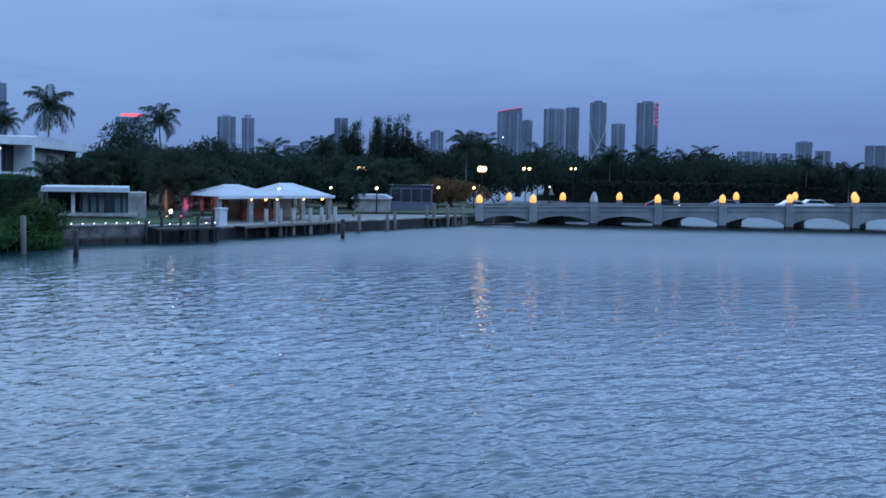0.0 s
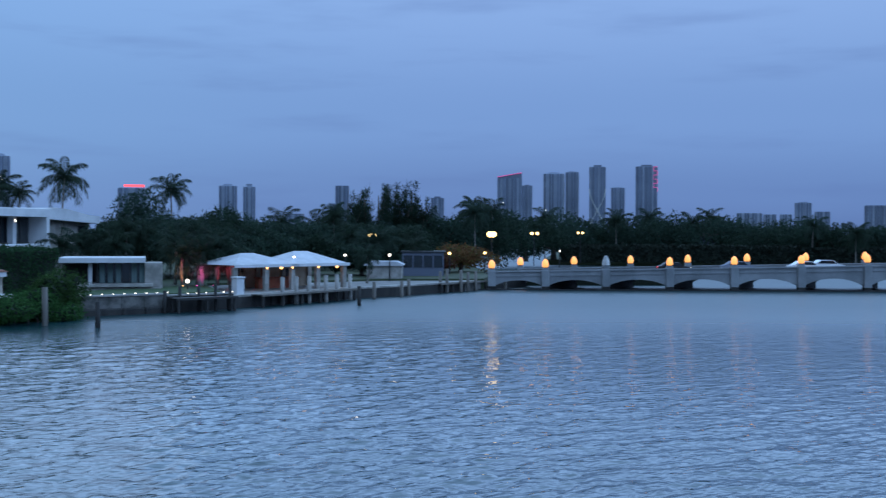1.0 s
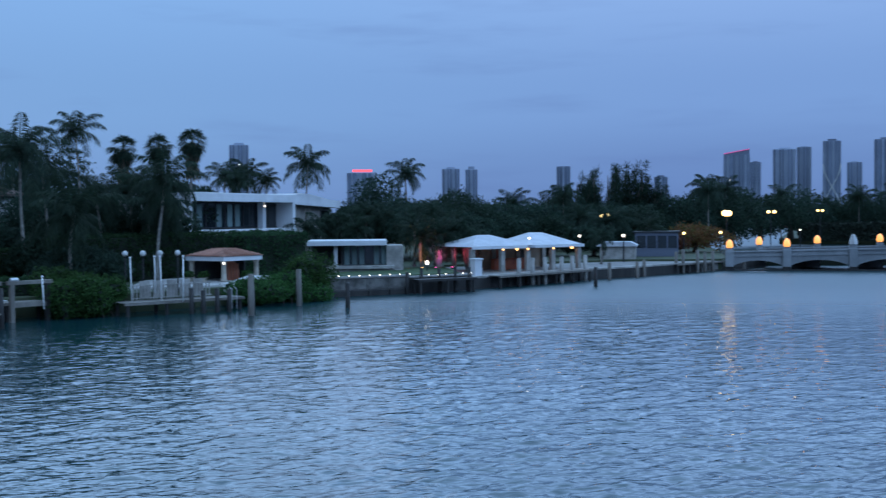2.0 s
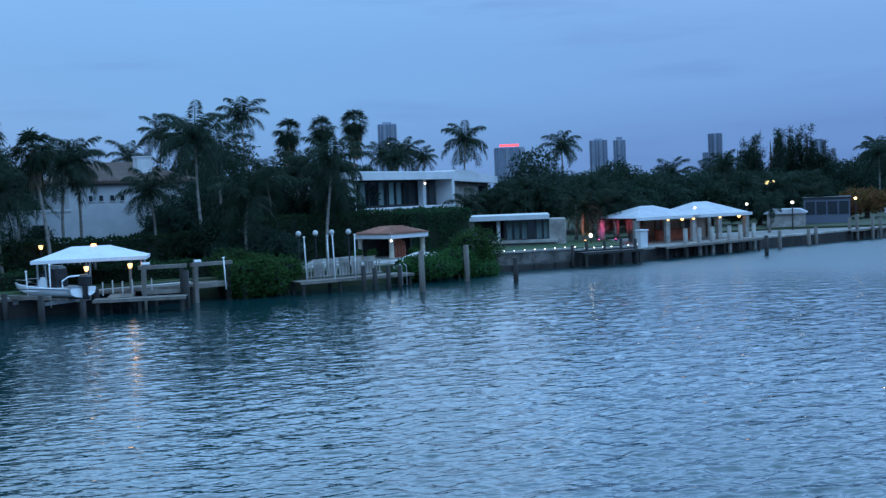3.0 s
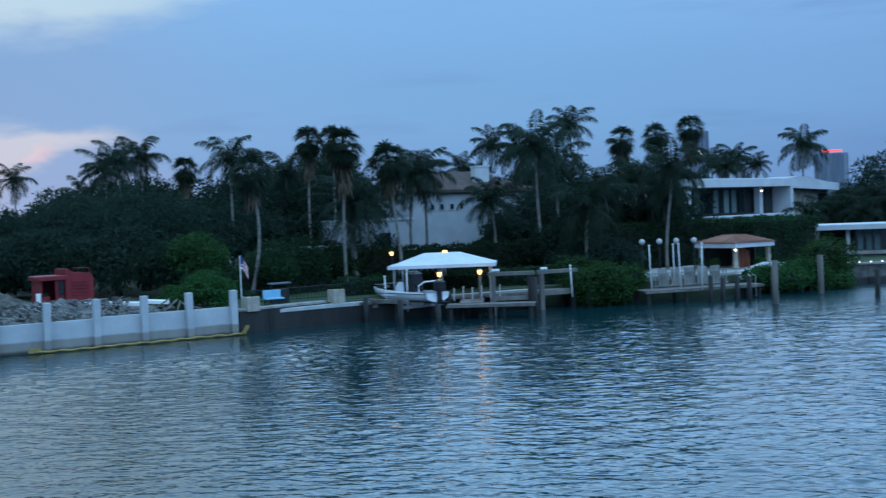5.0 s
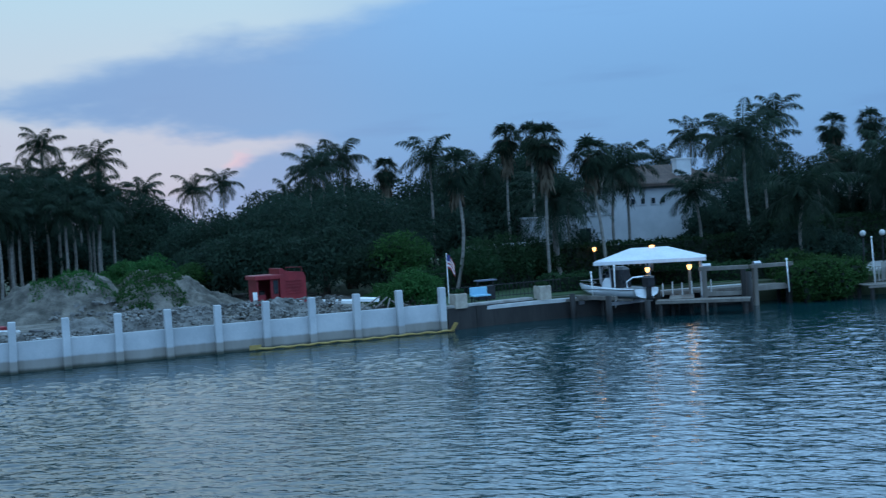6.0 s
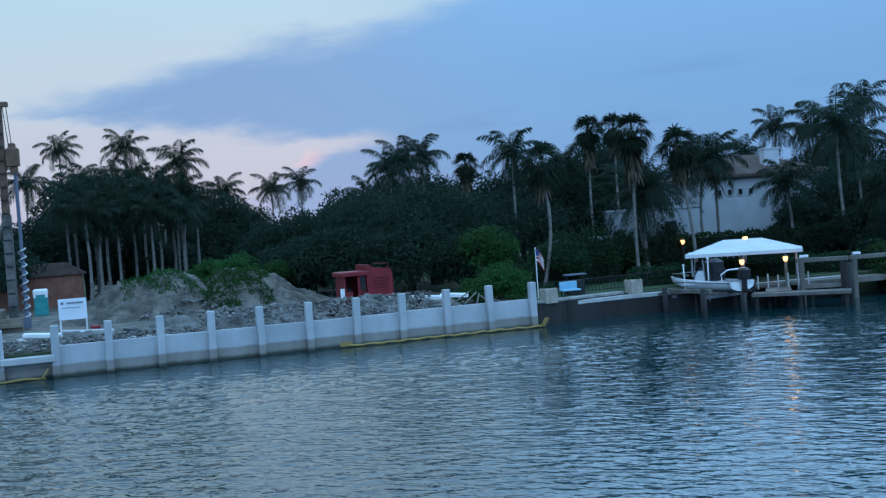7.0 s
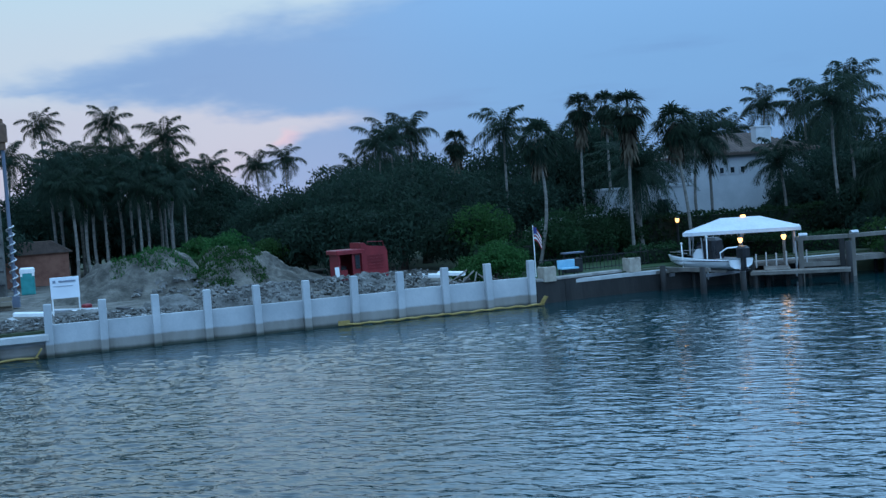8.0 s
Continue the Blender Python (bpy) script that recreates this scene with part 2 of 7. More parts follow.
M_GEL = surface("white_gelcoat", (0.7, 0.72, 0.73, 1), (0.78, 0.8, 0.8, 1), 0.22, 0.6, spec=0.5)
M_BLACK = surface("black_cowling", (0.012, 0.012, 0.014, 1), (0.022, 0.022, 0.024, 1), 0.3, 2.0)
M_YELLOW = surface("yellow_boom", (0.27, 0.18, 0.05, 1), (0.36, 0.25, 0.08, 1), 0.6, 2.0, 0.01)
M_REDPAINT = surface("faded_red_paint", (0.17, 0.012, 0.018, 1), (0.24, 0.02, 0.026, 1), 0.5, 1.0, 0.006, 9)
M_TEAL = surface("teal_plastic", (0.03, 0.24, 0.23, 1), (0.05, 0.3, 0.29, 1), 0.5, 2.0)
M_BLUEPL = surface("light_blue_plastic", (0.2, 0.42, 0.55, 1), (0.27, 0.5, 0.62, 1), 0.5, 2.0)
M_MAST = surface("rusty_yellow_paint", (0.11, 0.09, 0.065, 1), (0.2, 0.165, 0.12, 1), 0.7, 1.2, 0.01, 8)
M_RUST = surface("rusted_steel", (0.1, 0.055, 0.035, 1), (0.19, 0.11, 0.07, 1), 0.8, 1.4, 0.01, 8)
M_SIGN = surface("white_board", (0.66, 0.69, 0.72, 1), (0.74, 0.77, 0.8, 1), 0.5, 0.8)
M_INK = surface("grey_print", (0.16, 0.2, 0.26, 1), (0.22, 0.26, 0.32, 1), 0.6, 2.0)
# distance haze is mixed into these base colours: paler, bluer, low contrast
M_TOWER = surface("haze_tinted_concrete", (0.21, 0.24, 0.3, 1), (0.29, 0.32, 0.38, 1), 0.8, 0.02, rand=0.2)
M_TOWERD = surface("haze_tinted_dark_cladding", (0.1, 0.12, 0.165, 1), (0.15, 0.17, 0.215, 1), 0.6, 0.02, rand=0.12)
M_TGLASS = surface("haze_tinted_glass", (0.13, 0.155, 0.205, 1), (0.19, 0.22, 0.28, 1), 0.25, 0.02, spec=0.8, rand=0.2, metal=0.3)
M_TILE = surface("patio_stone", (0.3, 0.29, 0.27, 1), (0.42, 0.41, 0.39, 1), 0.7, 0.8, 0.01, 8)
M_PATIO = surface("worn_patio_paving", (0.13, 0.125, 0.115, 1), (0.21, 0.2, 0.185, 1), 0.8, 0.8, 0.01, 8)
M_INNER = surface("warm_room_wall", (0.3, 0.24, 0.18, 1), (0.38, 0.31, 0.24, 1), 0.8, 1.0)
M_WOODRED = surface("red_stained_wood", (0.22, 0.055, 0.03, 1), (0.34, 0.1, 0.05, 1), 0.5, 1.5, 0.01, 12)
M_FLAGR = surface("red_cloth", (0.35, 0.03, 0.04, 1), (0.4, 0.05, 0.05, 1), 0.8)
M_FLAGB = surface("navy_cloth", (0.03, 0.04, 0.15, 1), (0.05, 0.06, 0.2, 1), 0.8)
G_BRIDGE = glow("amber_globe", (1.0, 0.42, 0.11), 1.15)
G_WARM = glow("warm_bulb", (1.0, 0.5, 0.17), 3.2)
G_SODIUM = glow("street_light_bulb", (1.0, 0.66, 0.24), 4.5)
G_WHITE = glow("white_bulb", (1.0, 0.88, 0.72), 4.0)
G_PINK = glow("pink_uplight", (1.0, 0.12, 0.42), 2.5)
G_REDNEON = glow("red_roof_lights", (1.0, 0.08, 0.1), 1.6)
G_MAGENTA = glow("magenta_facade_lights", (0.9, 0.12, 0.35), 0.55)

# ---- builders ----


class B:
    """Collects vertices and faces of one mesh."""

    def __init__(self):
        self.v, self.f = [], []

    def add(self, verts, faces):
        n = len(self.v)
        self.v += [tuple(p) for p in verts]
        self.f += [tuple(n + i for i in q) for q in faces]
        return self

    def box(self, cx, cy, cz, sx, sy, sz, rz=0.0, c=0.0, tilt=None):
        """A box about its centre with its long edges chamfered by c, turned rz degrees."""
        x, y, z = sx / 2, sy / 2, sz / 2
        if c:
            ring = [(x - c, -y), (x, -y + c), (x, y - c), (x - c, y), (-x + c, y), (-x, y - c), (-x, -y + c), (-x + c, -y)]
        else:
            ring = [(x, -y), (x, y), (-x, y), (-x, -y)]
        n = len(ring)
        k = (x - c) / x if c else 1
        ky = (y - c) / y if c else 1
        layers = [(-z, 1, 1), (z - c, 1, 1), (z, k, ky)] if c else [(-z, 1, 1), (z, 1, 1)]
        pts = [Vector((px * a, py * b, zz)) for zz, a, b in layers for px, py in ring]
        m = Matrix.Rotation(radians(rz), 3, "Z")
        if tilt:
            m = m @ Euler([radians(a) for a in tilt]).to_matrix()
        pts = [m @ p + Vector((cx, cy, cz)) for p in pts]
        fs = [tuple(range(n))[::-1], tuple(range((len(layers) - 1) * n, len(layers) * n))]
        for L in range(len(layers) - 1):
            fs += [(L * n + i, L * n + (i + 1) % n, (L + 1) * n + (i + 1) % n, (L + 1) * n + i) for i in range(n)]
        return self.add(pts, fs)

    def tube(self, pts, radii, n=8, cap=True):
        pts = [Vector(p) for p in pts]
        if not isinstance(radii, (list, tuple)):
            radii = [radii] * len(pts)
        vs = []
        for i, p in enumerate(pts):
            d = (pts[min(i + 1, len(pts) - 1)] - pts[max(i - 1, 0)]).normalized()
            a = d.cross(Vector((0, 0, 1)) if abs(d.z) < 0.9 else Vector((1, 0, 0))).normalized()
            b = d.cross(a)
            vs += [p + radii[i] * (math.cos(t) * a + math.sin(t) * b) for t in (2 * math.pi * k / n for k in range(n))]
        fs = [(i * n + k, i * n + (k + 1) % n, (i + 1) * n + (k + 1) % n, (i + 1) * n + k) for i in range(len(pts) - 1) for k in range(n)]
        if cap:
            fs += [tuple(range(n))[::-1], tuple(range((len(pts) - 1) * n, len(pts) * n))]
        return self.add(vs, fs)

    def lathe(self, cx, cy, profile, n=12):
        """Profile rows of (radius, height) turned about a vertical line."""
        vs = [(cx + r * math.cos(2 * math.pi * k / n), cy + r * math.sin(2 * math.pi * k / n), z) for r, z in profile for k in range(n)]
        fs = [(i * n + k, i * n + (k + 1) % n, (i + 1) * n + (k + 1) % n, (i + 1) * n + k) for i in range(len(profile) - 1) for k in range(n)]
        fs += [tuple(range(n))[::-1], tuple(range((len(profile) - 1) * n, len(profile) * n))]
        return self.add(vs, fs)

    def prism(self, poly, y0, y1):
        """A polygon in (x, z) pushed from y0 to y1."""
        n = len(poly)
        vs = [(x, y0, z) for x, z in poly] + [(x, y1, z) for x, z in poly]
        fs = [tuple(range(n)), tuple(range(n, 2 * n))[::-1]] + [(i, i + n, (i + 1) % n + n, (i + 1) % n) for i in range(n)]
        return self.add(vs, fs)

    def slab(self, poly, z0, z1):
        """A polygon in (x, y), anticlockwise, raised from z0 to z1."""
        n = len(poly)
        vs = [(x, y, z0) for x, y in poly] + [(x, y, z1) for x, y in poly]
        fs = [tuple(range(n))[::-1], tuple(range(n, 2 * n))] + [(i, (i + 1) % n, (i + 1) % n + n, i + n) for i in range(n)]
        return self.add(vs, fs)

    def mesh(self, name, mat, smooth=False):
        me = bpy.data.meshes.new(name)
        me.from_pydata(self.v, [], self.f)
        me.materials.append(mat)
        if smooth:
            me.shade_smooth()
        return me


def part(name, b, mat, parent, label="", smooth=False):
    ob = new(name, b.mesh(name, mat, smooth) if isinstance(b, B) else b)
    ob.parent = parent
    if label:
        ob["label"] = label
    return ob


def thing(name, label, category, x, y, z, rz=0.0, group="", kind=""):
    ob = new(name)
    ob.empty_display_size = 0.3
    ob.matrix_basis = pose(x, y, z, 0, 0, rz)
    return tagged(ob, label, category, group, kind)


def setting(name, b, mat, label, category, smooth=False, kind="structure"):
    return tagged(new(name, b.mesh(name, mat, smooth)), label, category, "", kind)


def lamp(x, y, z, colour, watts, size=0.45):
    ob = new("lamp_light", bpy.data.lights.new("lamp_light", "POINT"))
    ob.data.energy, ob.data.color, ob.data.shadow_soft_size = watts, colour, size
    ob.location = (x, y, z)
    return ob


def rows_mesh(name, verts, faces, mat):
    """A mesh from arrays made in code: rows of points, and rows of four corners."""
    me = bpy.data.meshes.new(name)
    me.vertices.add(len(verts))
    me.vertices.foreach_set("co", np.asarray(verts, dtype=np.float32).ravel())
    faces = np.asarray(faces, dtype=np.int32)
    me.loops.add(faces.size)
    me.loops.foreach_set("vertex_index", faces.ravel())
    me.polygons.add(len(faces))
    me.polygons.foreach_set("loop_start", np.arange(0, faces.size, faces.shape[1], dtype=np.int32))
    me.update(calc_edges=True)
    me.materials.append(mat)
    return me


def leaf_cloud(lobes, count, size, seed, mat, name="crown", droop=0.0, slim=0.5, shell=0.55):
    """Leaves strewn through the outer part of lobes (centre, radii), each a small folded blade."""
    r = np.random.default_rng(seed)
    vol = np.array([lo[3] * lo[4] * lo[5] for lo in lobes]) ** 0.67
    pick = r.choice(len(lobes), count, p=vol / vol.sum())
    L = np.array(lobes)[pick]
    d = r.normal(size=(count, 3))
    d /= np.linalg.norm(d, axis=1)[:, None]
    rad = shell + (1 - shell) * r.random(count) ** 0.6 + 0.12 * r.normal(size=count)
    c = L[:, :3] + d * L[:, 3:6] * rad[:, None]
    a = r.normal(size=(count, 3)) + d * 0.4
    a[:, 2] -= droop
    a /= np.linalg.norm(a, axis=1)[:, None]
    b = np.cross(a, r.normal(size=(count, 3)) * 0.8 + d)
    b /= np.linalg.norm(b, axis=1)[:, None]
    s = size * (0.55 + 0.9 * r.random(count))[:, None]
    v = np.stack([c - a * s, c + b * s * slim, c + a * s, c - b * s * slim], 1).reshape(-1, 3)
    f = np.arange(count * 4).reshape(-1, 4)
    return rows_mesh(name, v, f, mat)


def hedge_mesh(sx, sy, sz, size, per, seed, mat, name="foliage"):
    """Clipped hedge: leaves over the top and sides of a box that stands on z 0."""
    r = np.random.default_rng(seed)
    out = []
    for axis, w, h in ((0, sy, sz), (1, sx, sz), (2, sx, sy)):
        for side in ((1,) if axis == 2 else (-1, 1)):
            n = int(w * h * per)
            u, q = r.random(n) - 0.5, r.random(n) - 0.5
            e = r.normal(size=n) * 0.09
            bulge = 0.12 * np.sin(u * w * 1.3 + q * 5) + 0.08 * np.sin(u * w * 3.1 + 1)
            if axis == 0:
                c = np.stack([side * (sx / 2 + e + bulge), u * sy, (q + 0.5) * sz], 1)
            elif axis == 1:
                c = np.stack([u * sx, side * (sy / 2 + e + bulge), (q + 0.5) * sz], 1)
            else:
                c = np.stack([u * sx, q * sy, sz + e + bulge], 1)
            out.append(c)
    c = np.concatenate(out)
    n = len(c)
    a = r.normal(size=(n, 3))
    a /= np.linalg.norm(a, axis=1)[:, None]
    b = np.cross(a, r.normal(size=(n, 3)))
    b /= np.linalg.norm(b, axis=1)[:, None]
    s = size * (0.6 + 0.8 * r.random(n))[:, None]
    v = np.stack([c - a * s, c + b * s * 0.6, c + a * s, c - b * s * 0.6], 1).reshape(-1, 3)
    return rows_mesh(name, v, np.arange(n * 4).reshape(-1, 4), mat)


def frond_rows(r, n, length, start, end, sag, leaflet, stations, drop, twist=0.25, width=0.09):
    """Feather fronds of a palm crown about the origin: midribs and leaflets as rows of four corners."""
    V, k = [], 0
    for i in range(n):
        t = i / max(n - 1, 1)
        az = i * 2.39996 + r.normal() * 0.2
        e = math.radians(start + (end - start) * t + r.normal() * 6)
        out = np.array([math.cos(az), math.sin(az), 0.0])
        side = np.array([-math.sin(az), math.cos(az), 0.0])
        side = side + out * r.normal() * 0.12
        Ln = length * (0.85 + 0.3 * r.random())
        pts, p, ang = [], np.zeros(3), e
        for s in range(stations + 1):
            pts.append(p.copy())
            ang -= math.radians(sag) / stations * (0.4 + 1.3 * s / stations)
            p = p + (out * math.cos(ang) + np.array([0, 0, math.sin(ang)])) * Ln / stations
        pts = np.array(pts)
        for s in range(stations):
            a, b = pts[s], pts[s + 1]
            wd = 0.05 * (1 - s / stations) + 0.012
            up = np.cross(b - a, side)
            up /= np.linalg.norm(up) + 1e-9
            V += [a - side * wd, a + side * wd, b + side * wd, b - side * wd]
            if s < 1:
                continue
            f = s / stations
            ll = leaflet * (math.sin(math.pi * min(1.0, 0.16 + 0.84 * f)) ** 0.6 + 0.12) * (0.8 + 0.4 * r.random())
            fw = (b - a) / np.linalg.norm(b - a)
            for sg in (-1, 1):
                for h in (0.0, 0.5):
                    q = a + (b - a) * h
                    tip = q + (side * sg * 0.8 + fw * (0.45 + 0.3 * f) - np.array([0, 0, drop * (0.6 + 0.8 * r.random())]) + up * twist * r.normal()) * ll
                    mid = q + (tip - q) * 0.55 + np.array([0, 0, 0.1 * ll])
                    V += [q, mid + fw * width, tip, mid - fw * width]
    return V


def palm_crown(kind, seed):
    r = np.random.default_rng(seed)
    if kind == "coconut":
        V = frond_rows(r, 17, 3.8, 86, -32, 88, 0.85, 34, 0.75, 0.2, 0.04)
    elif kind == "royal":
        V = frond_rows(r, 16, 3.2, 82, -35, 85, 0.65, 28, 0.9, 0.25, 0.04)
    elif kind == "date":
        V = frond_rows(r, 52, 4.1, 84, -50, 70, 0.45, 26, 0.4, 0.2, 0.03)
    else:
        V = []
        for i in range(46):
            t = i / 45
            az, e = i * 2.39996 + r.normal() * 0.15, math.radians(80 - 150 * t + r.normal() * 12)
            way = np.array([math.cos(az) * math.cos(e), math.sin(az) * math.cos(e), math.sin(e)])
            side = np.array([-math.sin(az), math.cos(az), 0])
            up = np.cross(way, side)
            hub = way * (0.65 + 0.35 * r.random())
            V += [way * 0.1 - side * 0.03, way * 0.1 + side * 0.03, hub + side * 0.03, hub - side * 0.03]
            for k in range(19):
                a = math.radians(-81 + 9 * k)
                d = way * math.cos(a) + side * math.sin(a)
                tip = hub + d * (0.95 + 0.15 * r.random()) - np.array([0, 0, 0.35 + 0.45 * r.random()]) + up * 0.14 * r.normal()
                mid = hub + (tip - hub) * 0.55 + np.array([0, 0, 0.12])
                w = np.cross(d, up)
                V += [hub, mid + w * 0.045, tip, mid - w * 0.045]
    return rows_mesh("crown", V, np.arange(len(V)).reshape(-1, 4), M_PALM)


def skirt_mesh(seed, depth, mat, r0=0.55):
    """Dead fronds that hang round the neck of a palm."""
    r = np.random.default_rng(seed)
    V = []
    for i in range(150):
        az, z = r.random() * 6.283, -depth * r.random() ** 1.3
        o = np.array([math.cos(az), math.sin(az), 0])
        s = np.array([-math.sin(az), math.cos(az), 0])
        p = o * 0.15 + np.array([0, 0, z + 0.3])
        tip = o * (r0 * (0.5 + 0.8 * r.random())) + np.array([0, 0, z - 0.7 - 0.5 * r.random()])
        mid = (p + tip) / 2 + o * 0.12
        V += [p, mid + s * 0.12, tip, mid - s * 0.12]
    return rows_mesh("dead_fronds", V, np.arange(len(V)).reshape(-1, 4), mat)


CROWNS = {k: [palm_crown(k, 10 * i + len(k)) for i in range(4)] for k in ("coconut", "royal", "date", "fan")}
SKIRTS = [skirt_mesh(5, 1.9, M_THATCH), skirt_mesh(6, 3.0, M_THATCH, 0.75)]
PALM_WORDS = {
    "coconut": "tall coconut palm with arching feathery dark green fronds",
    "royal": "slim royal palm with a smooth pale grey trunk",
    "date": "thick-trunked date palm with a dense drooping crown",
    "fan": "tall fan palm with a ragged crown and hanging dead fronds",
}
count = {"palm": 0, "tree": 0}


def palm(kind, x, y, top, foot=1.5, lean=(0.0, 0.0), scale=1.0, thick=1.0, group="", bow=None):
    """A palm whose crown's heart is at (x, y, top); lean: how far its foot stands off."""
    count["palm"] += 1
    i = count["palm"]
    fx, fy = x + lean[0], y + lean[1]
    t = thing("palm_tree", PALM_WORDS[kind], "palm tree", fx, fy, foot, 0, group)
    h = top - foot
    r = random.Random(i)
    b = B()
    bow = r.uniform(-0.35, 0.35) if bow is None else bow
    pts, rad = [], []
    base = {"coconut": 0.14, "royal": 0.16, "date": 0.28, "fan": 0.135}[kind] * thick
    for k in range(13):
        s = k / 12
        e = s * s * (3 - 2 * s) if lean != (0.0, 0.0) else s
        pts.append((-lean[0] * e + bow * math.sin(math.pi * s), -lean[1] * e + bow * 0.5 * math.sin(math.pi * s * 1.4), h * s))
        rad.append(base * (1.35 - 0.6 * min(1, s * 6)) if s < 0.16 else base * (1.0 - 0.25 * s) * (1.06 if k % 2 else 0.97))
    b.tube(pts, rad, 9)
    part("trunk", b, M_TRUNK, t, smooth=True)
    if kind == "royal":
        part("crownshaft", B().tube([(-lean[0], -lean[1], h - 1.3), (-lean[0], -lean[1], h - 0.7), (-lean[0], -lean[1], h + 0.1)], [base * 0.85, base * 0.95, base * 0.45], 9), M_BUSH, t, "smooth green crownshaft", True)
    c = part("crown", CROWNS[kind][i % 4], M_PALM, t)
    c.matrix_basis = Matrix.LocRotScale((-lean[0], -lean[1], h), Euler((r.uniform(-0.12, 0.12), r.uniform(-0.12, 0.12), r.uniform(0, 6.28))), (scale,) * 3)
    if kind == "fan":
        s = part("dead_fronds", SKIRTS[i % 2], M_THATCH, t, "hanging brown dead fronds")
        s.matrix_basis = Matrix.LocRotScale((-lean[0], -lean[1], h - 0.3), Euler((0, 0, r.uniform(0, 6.28))), (scale,) * 3)
    return t


def tree_lobes(r, spread, height, low, n):
    lobes = []
    for i in range(n):
        a, q = i * 2.39996 + r.uniform(-0.4, 0.4), math.sqrt((i + 0.5) / n)
        rr = spread * 0.72 * q
        z = low + (height - low) * (0.42 + 0.42 * (1 - q * q) + r.uniform(-0.22, 0.12))
        s = spread * r.uniform(0.28, 0.46)
        lobes.append((rr * math.cos(a), rr * math.sin(a), z, s, s, min(s * r.uniform(0.6, 0.9), (height - low) * 0.45)))
    return lobes


def broad_tree(x, y, height, spread, low=None, foot=1.5, leaves=3500, size=0.3, mat=None, label="", n=15, limbs=6, group="", cat="tree"):
    count["tree"] += 1
    r = random.Random(100 + count["tree"])
    low = height * 0.22 if low is None else low
    t = thing("tree", label or "broad dark green shade tree with a dense uneven crown", cat, x, y, foot, 0, group)
    lobes = tree_lobes(r, spread, height, low, n)
    b = B()
    hub = Vector((0, 0, low + (height - low) * 0.25))
    rb = max(0.12, spread * 0.055)
    b.tube([(0, 0, -0.1), (0.05, 0.02, hub.z * 0.5), hub], [rb * 1.3, rb, rb * 0.8], 9)
    part("trunk", b, M_BARK, t, smooth=True)
    for k in range(limbs):
        e = Vector(lobes[(k * 2 + 1) % n][:3])
        part("limb", B().tube([hub - Vector((0, 0, 0.2)), hub.lerp(e, 0.5) + Vector((0, 0, 0.3)), e], [rb * 0.6, rb * 0.4, rb * 0.12], 6), M_BARK, t, smooth=True)
    part("crown", leaf_cloud(lobes, leaves, size * (1.25 if mat is None else 1.0), 40 + count["tree"], mat or M_LEAF, droop=0.9 if mat is None else 0.2, slim=0.3 if mat is None else 0.42), mat or M_LEAF, t)
    return t

# ---- setting: bay, shore, far land ----
SHORE = [(-420, -420), (-76.6, 9.0), (-70.4, 23.4), (-58.7, 49.4), (-56.9, 56.5), (-52.5, 64.5), (-49.0, 70.5), (-46.6, 73.6),
         (-42.0, 77.0), (-38.5, 82.5), (-35.2, 88.0), (-32.3, 92.9), (-26.1, 98.4), (-23.6, 101.4), (-25.0, 112.0), (-28.0, 124.0),
         (-9.0, 139.0), (1.2, 140.5), (3.6, 141.0), (4.4, 146.0), (4.8, 172.0), (2.0, 240.0)]


def wave_sheet():
    """The bay: a fine sheet with real wavelets near the shore, flat beyond it, all in one mesh."""
    r = np.random.default_rng(4)
    xs = np.concatenate([[-4500.0], np.linspace(-76, 22, 700), np.linspace(22.3, 84, 170), [4500.0]])
    step, ys = 0.11, [6.0]
    while ys[-1] < 205:
        ys.append(ys[-1] + step)
        step = min(0.42, step * 1.003)
    ys = np.concatenate([[-4500.0], ys, [4900.0]])
    X, Y = np.meshgrid(xs, ys, indexing="ij")
    H = np.zeros_like(X)
    near = np.clip((98 - Y) / 52, 0, 1)
    for lo, hi, n, steep, weight in ((0.38, 0.85, 60, 0.027, near), (1.0, 2.4, 30, 0.02, 0.6 * near + 0.08)):
        for k in range(n):
            L = lo * (hi / lo) ** r.random()
            a = radians(116) + r.normal() * 0.6
            q = 2 * math.pi / L
            p = q * (X * math.cos(a) + Y * math.sin(a)) + r.random() * 6.283
            H += weight * steep / q * (np.sin(p) + 0.22 * np.sin(2 * p + 0.9))
    gust = 0.85 + 0.5 * np.sin(X * 0.09 + 1.7 * np.sin(Y * 0.05)) * np.sin(Y * 0.07 + 0.8 * np.sin(X * 0.06))
    fade = np.clip((X + 76) / 4, 0, 1) * np.clip((84 - X) / 4, 0, 1) * np.clip((Y - 6) / 4, 0, 1) * np.clip((205 - Y) / 12, 0, 1)
    lee = np.clip(((X + 70.4) * 0.904 - (Y - 23.4) * 0.428) / 12, 0.5, 1)
    H *= gust * fade * lee
    n, m = X.shape
    i = np.arange(n * m).reshape(n, m)
    f = np.stack([i[:-1, :-1], i[1:, :-1], i[1:, 1:], i[:-1, 1:]], -1).reshape(-1, 4)
    me = rows_mesh("water", np.stack([X, Y, H], -1).reshape(-1, 3), f, M_WATER)
    me.shade_smooth()
    return me


tagged(new("water", wave_sheet()), "blue-grey bay water with small wind ripples", "water", "", "structure")
land = B()
land.slab(SHORE + [(2.0, 330.0), (-40, 1150), (4400, 1250), (4400, 4850), (-4400, 4850), (-4400, -420)], -1.5, 1.45)
setting("ground", land, M_SOIL, "low grassy island ground behind the sea walls", "ground")
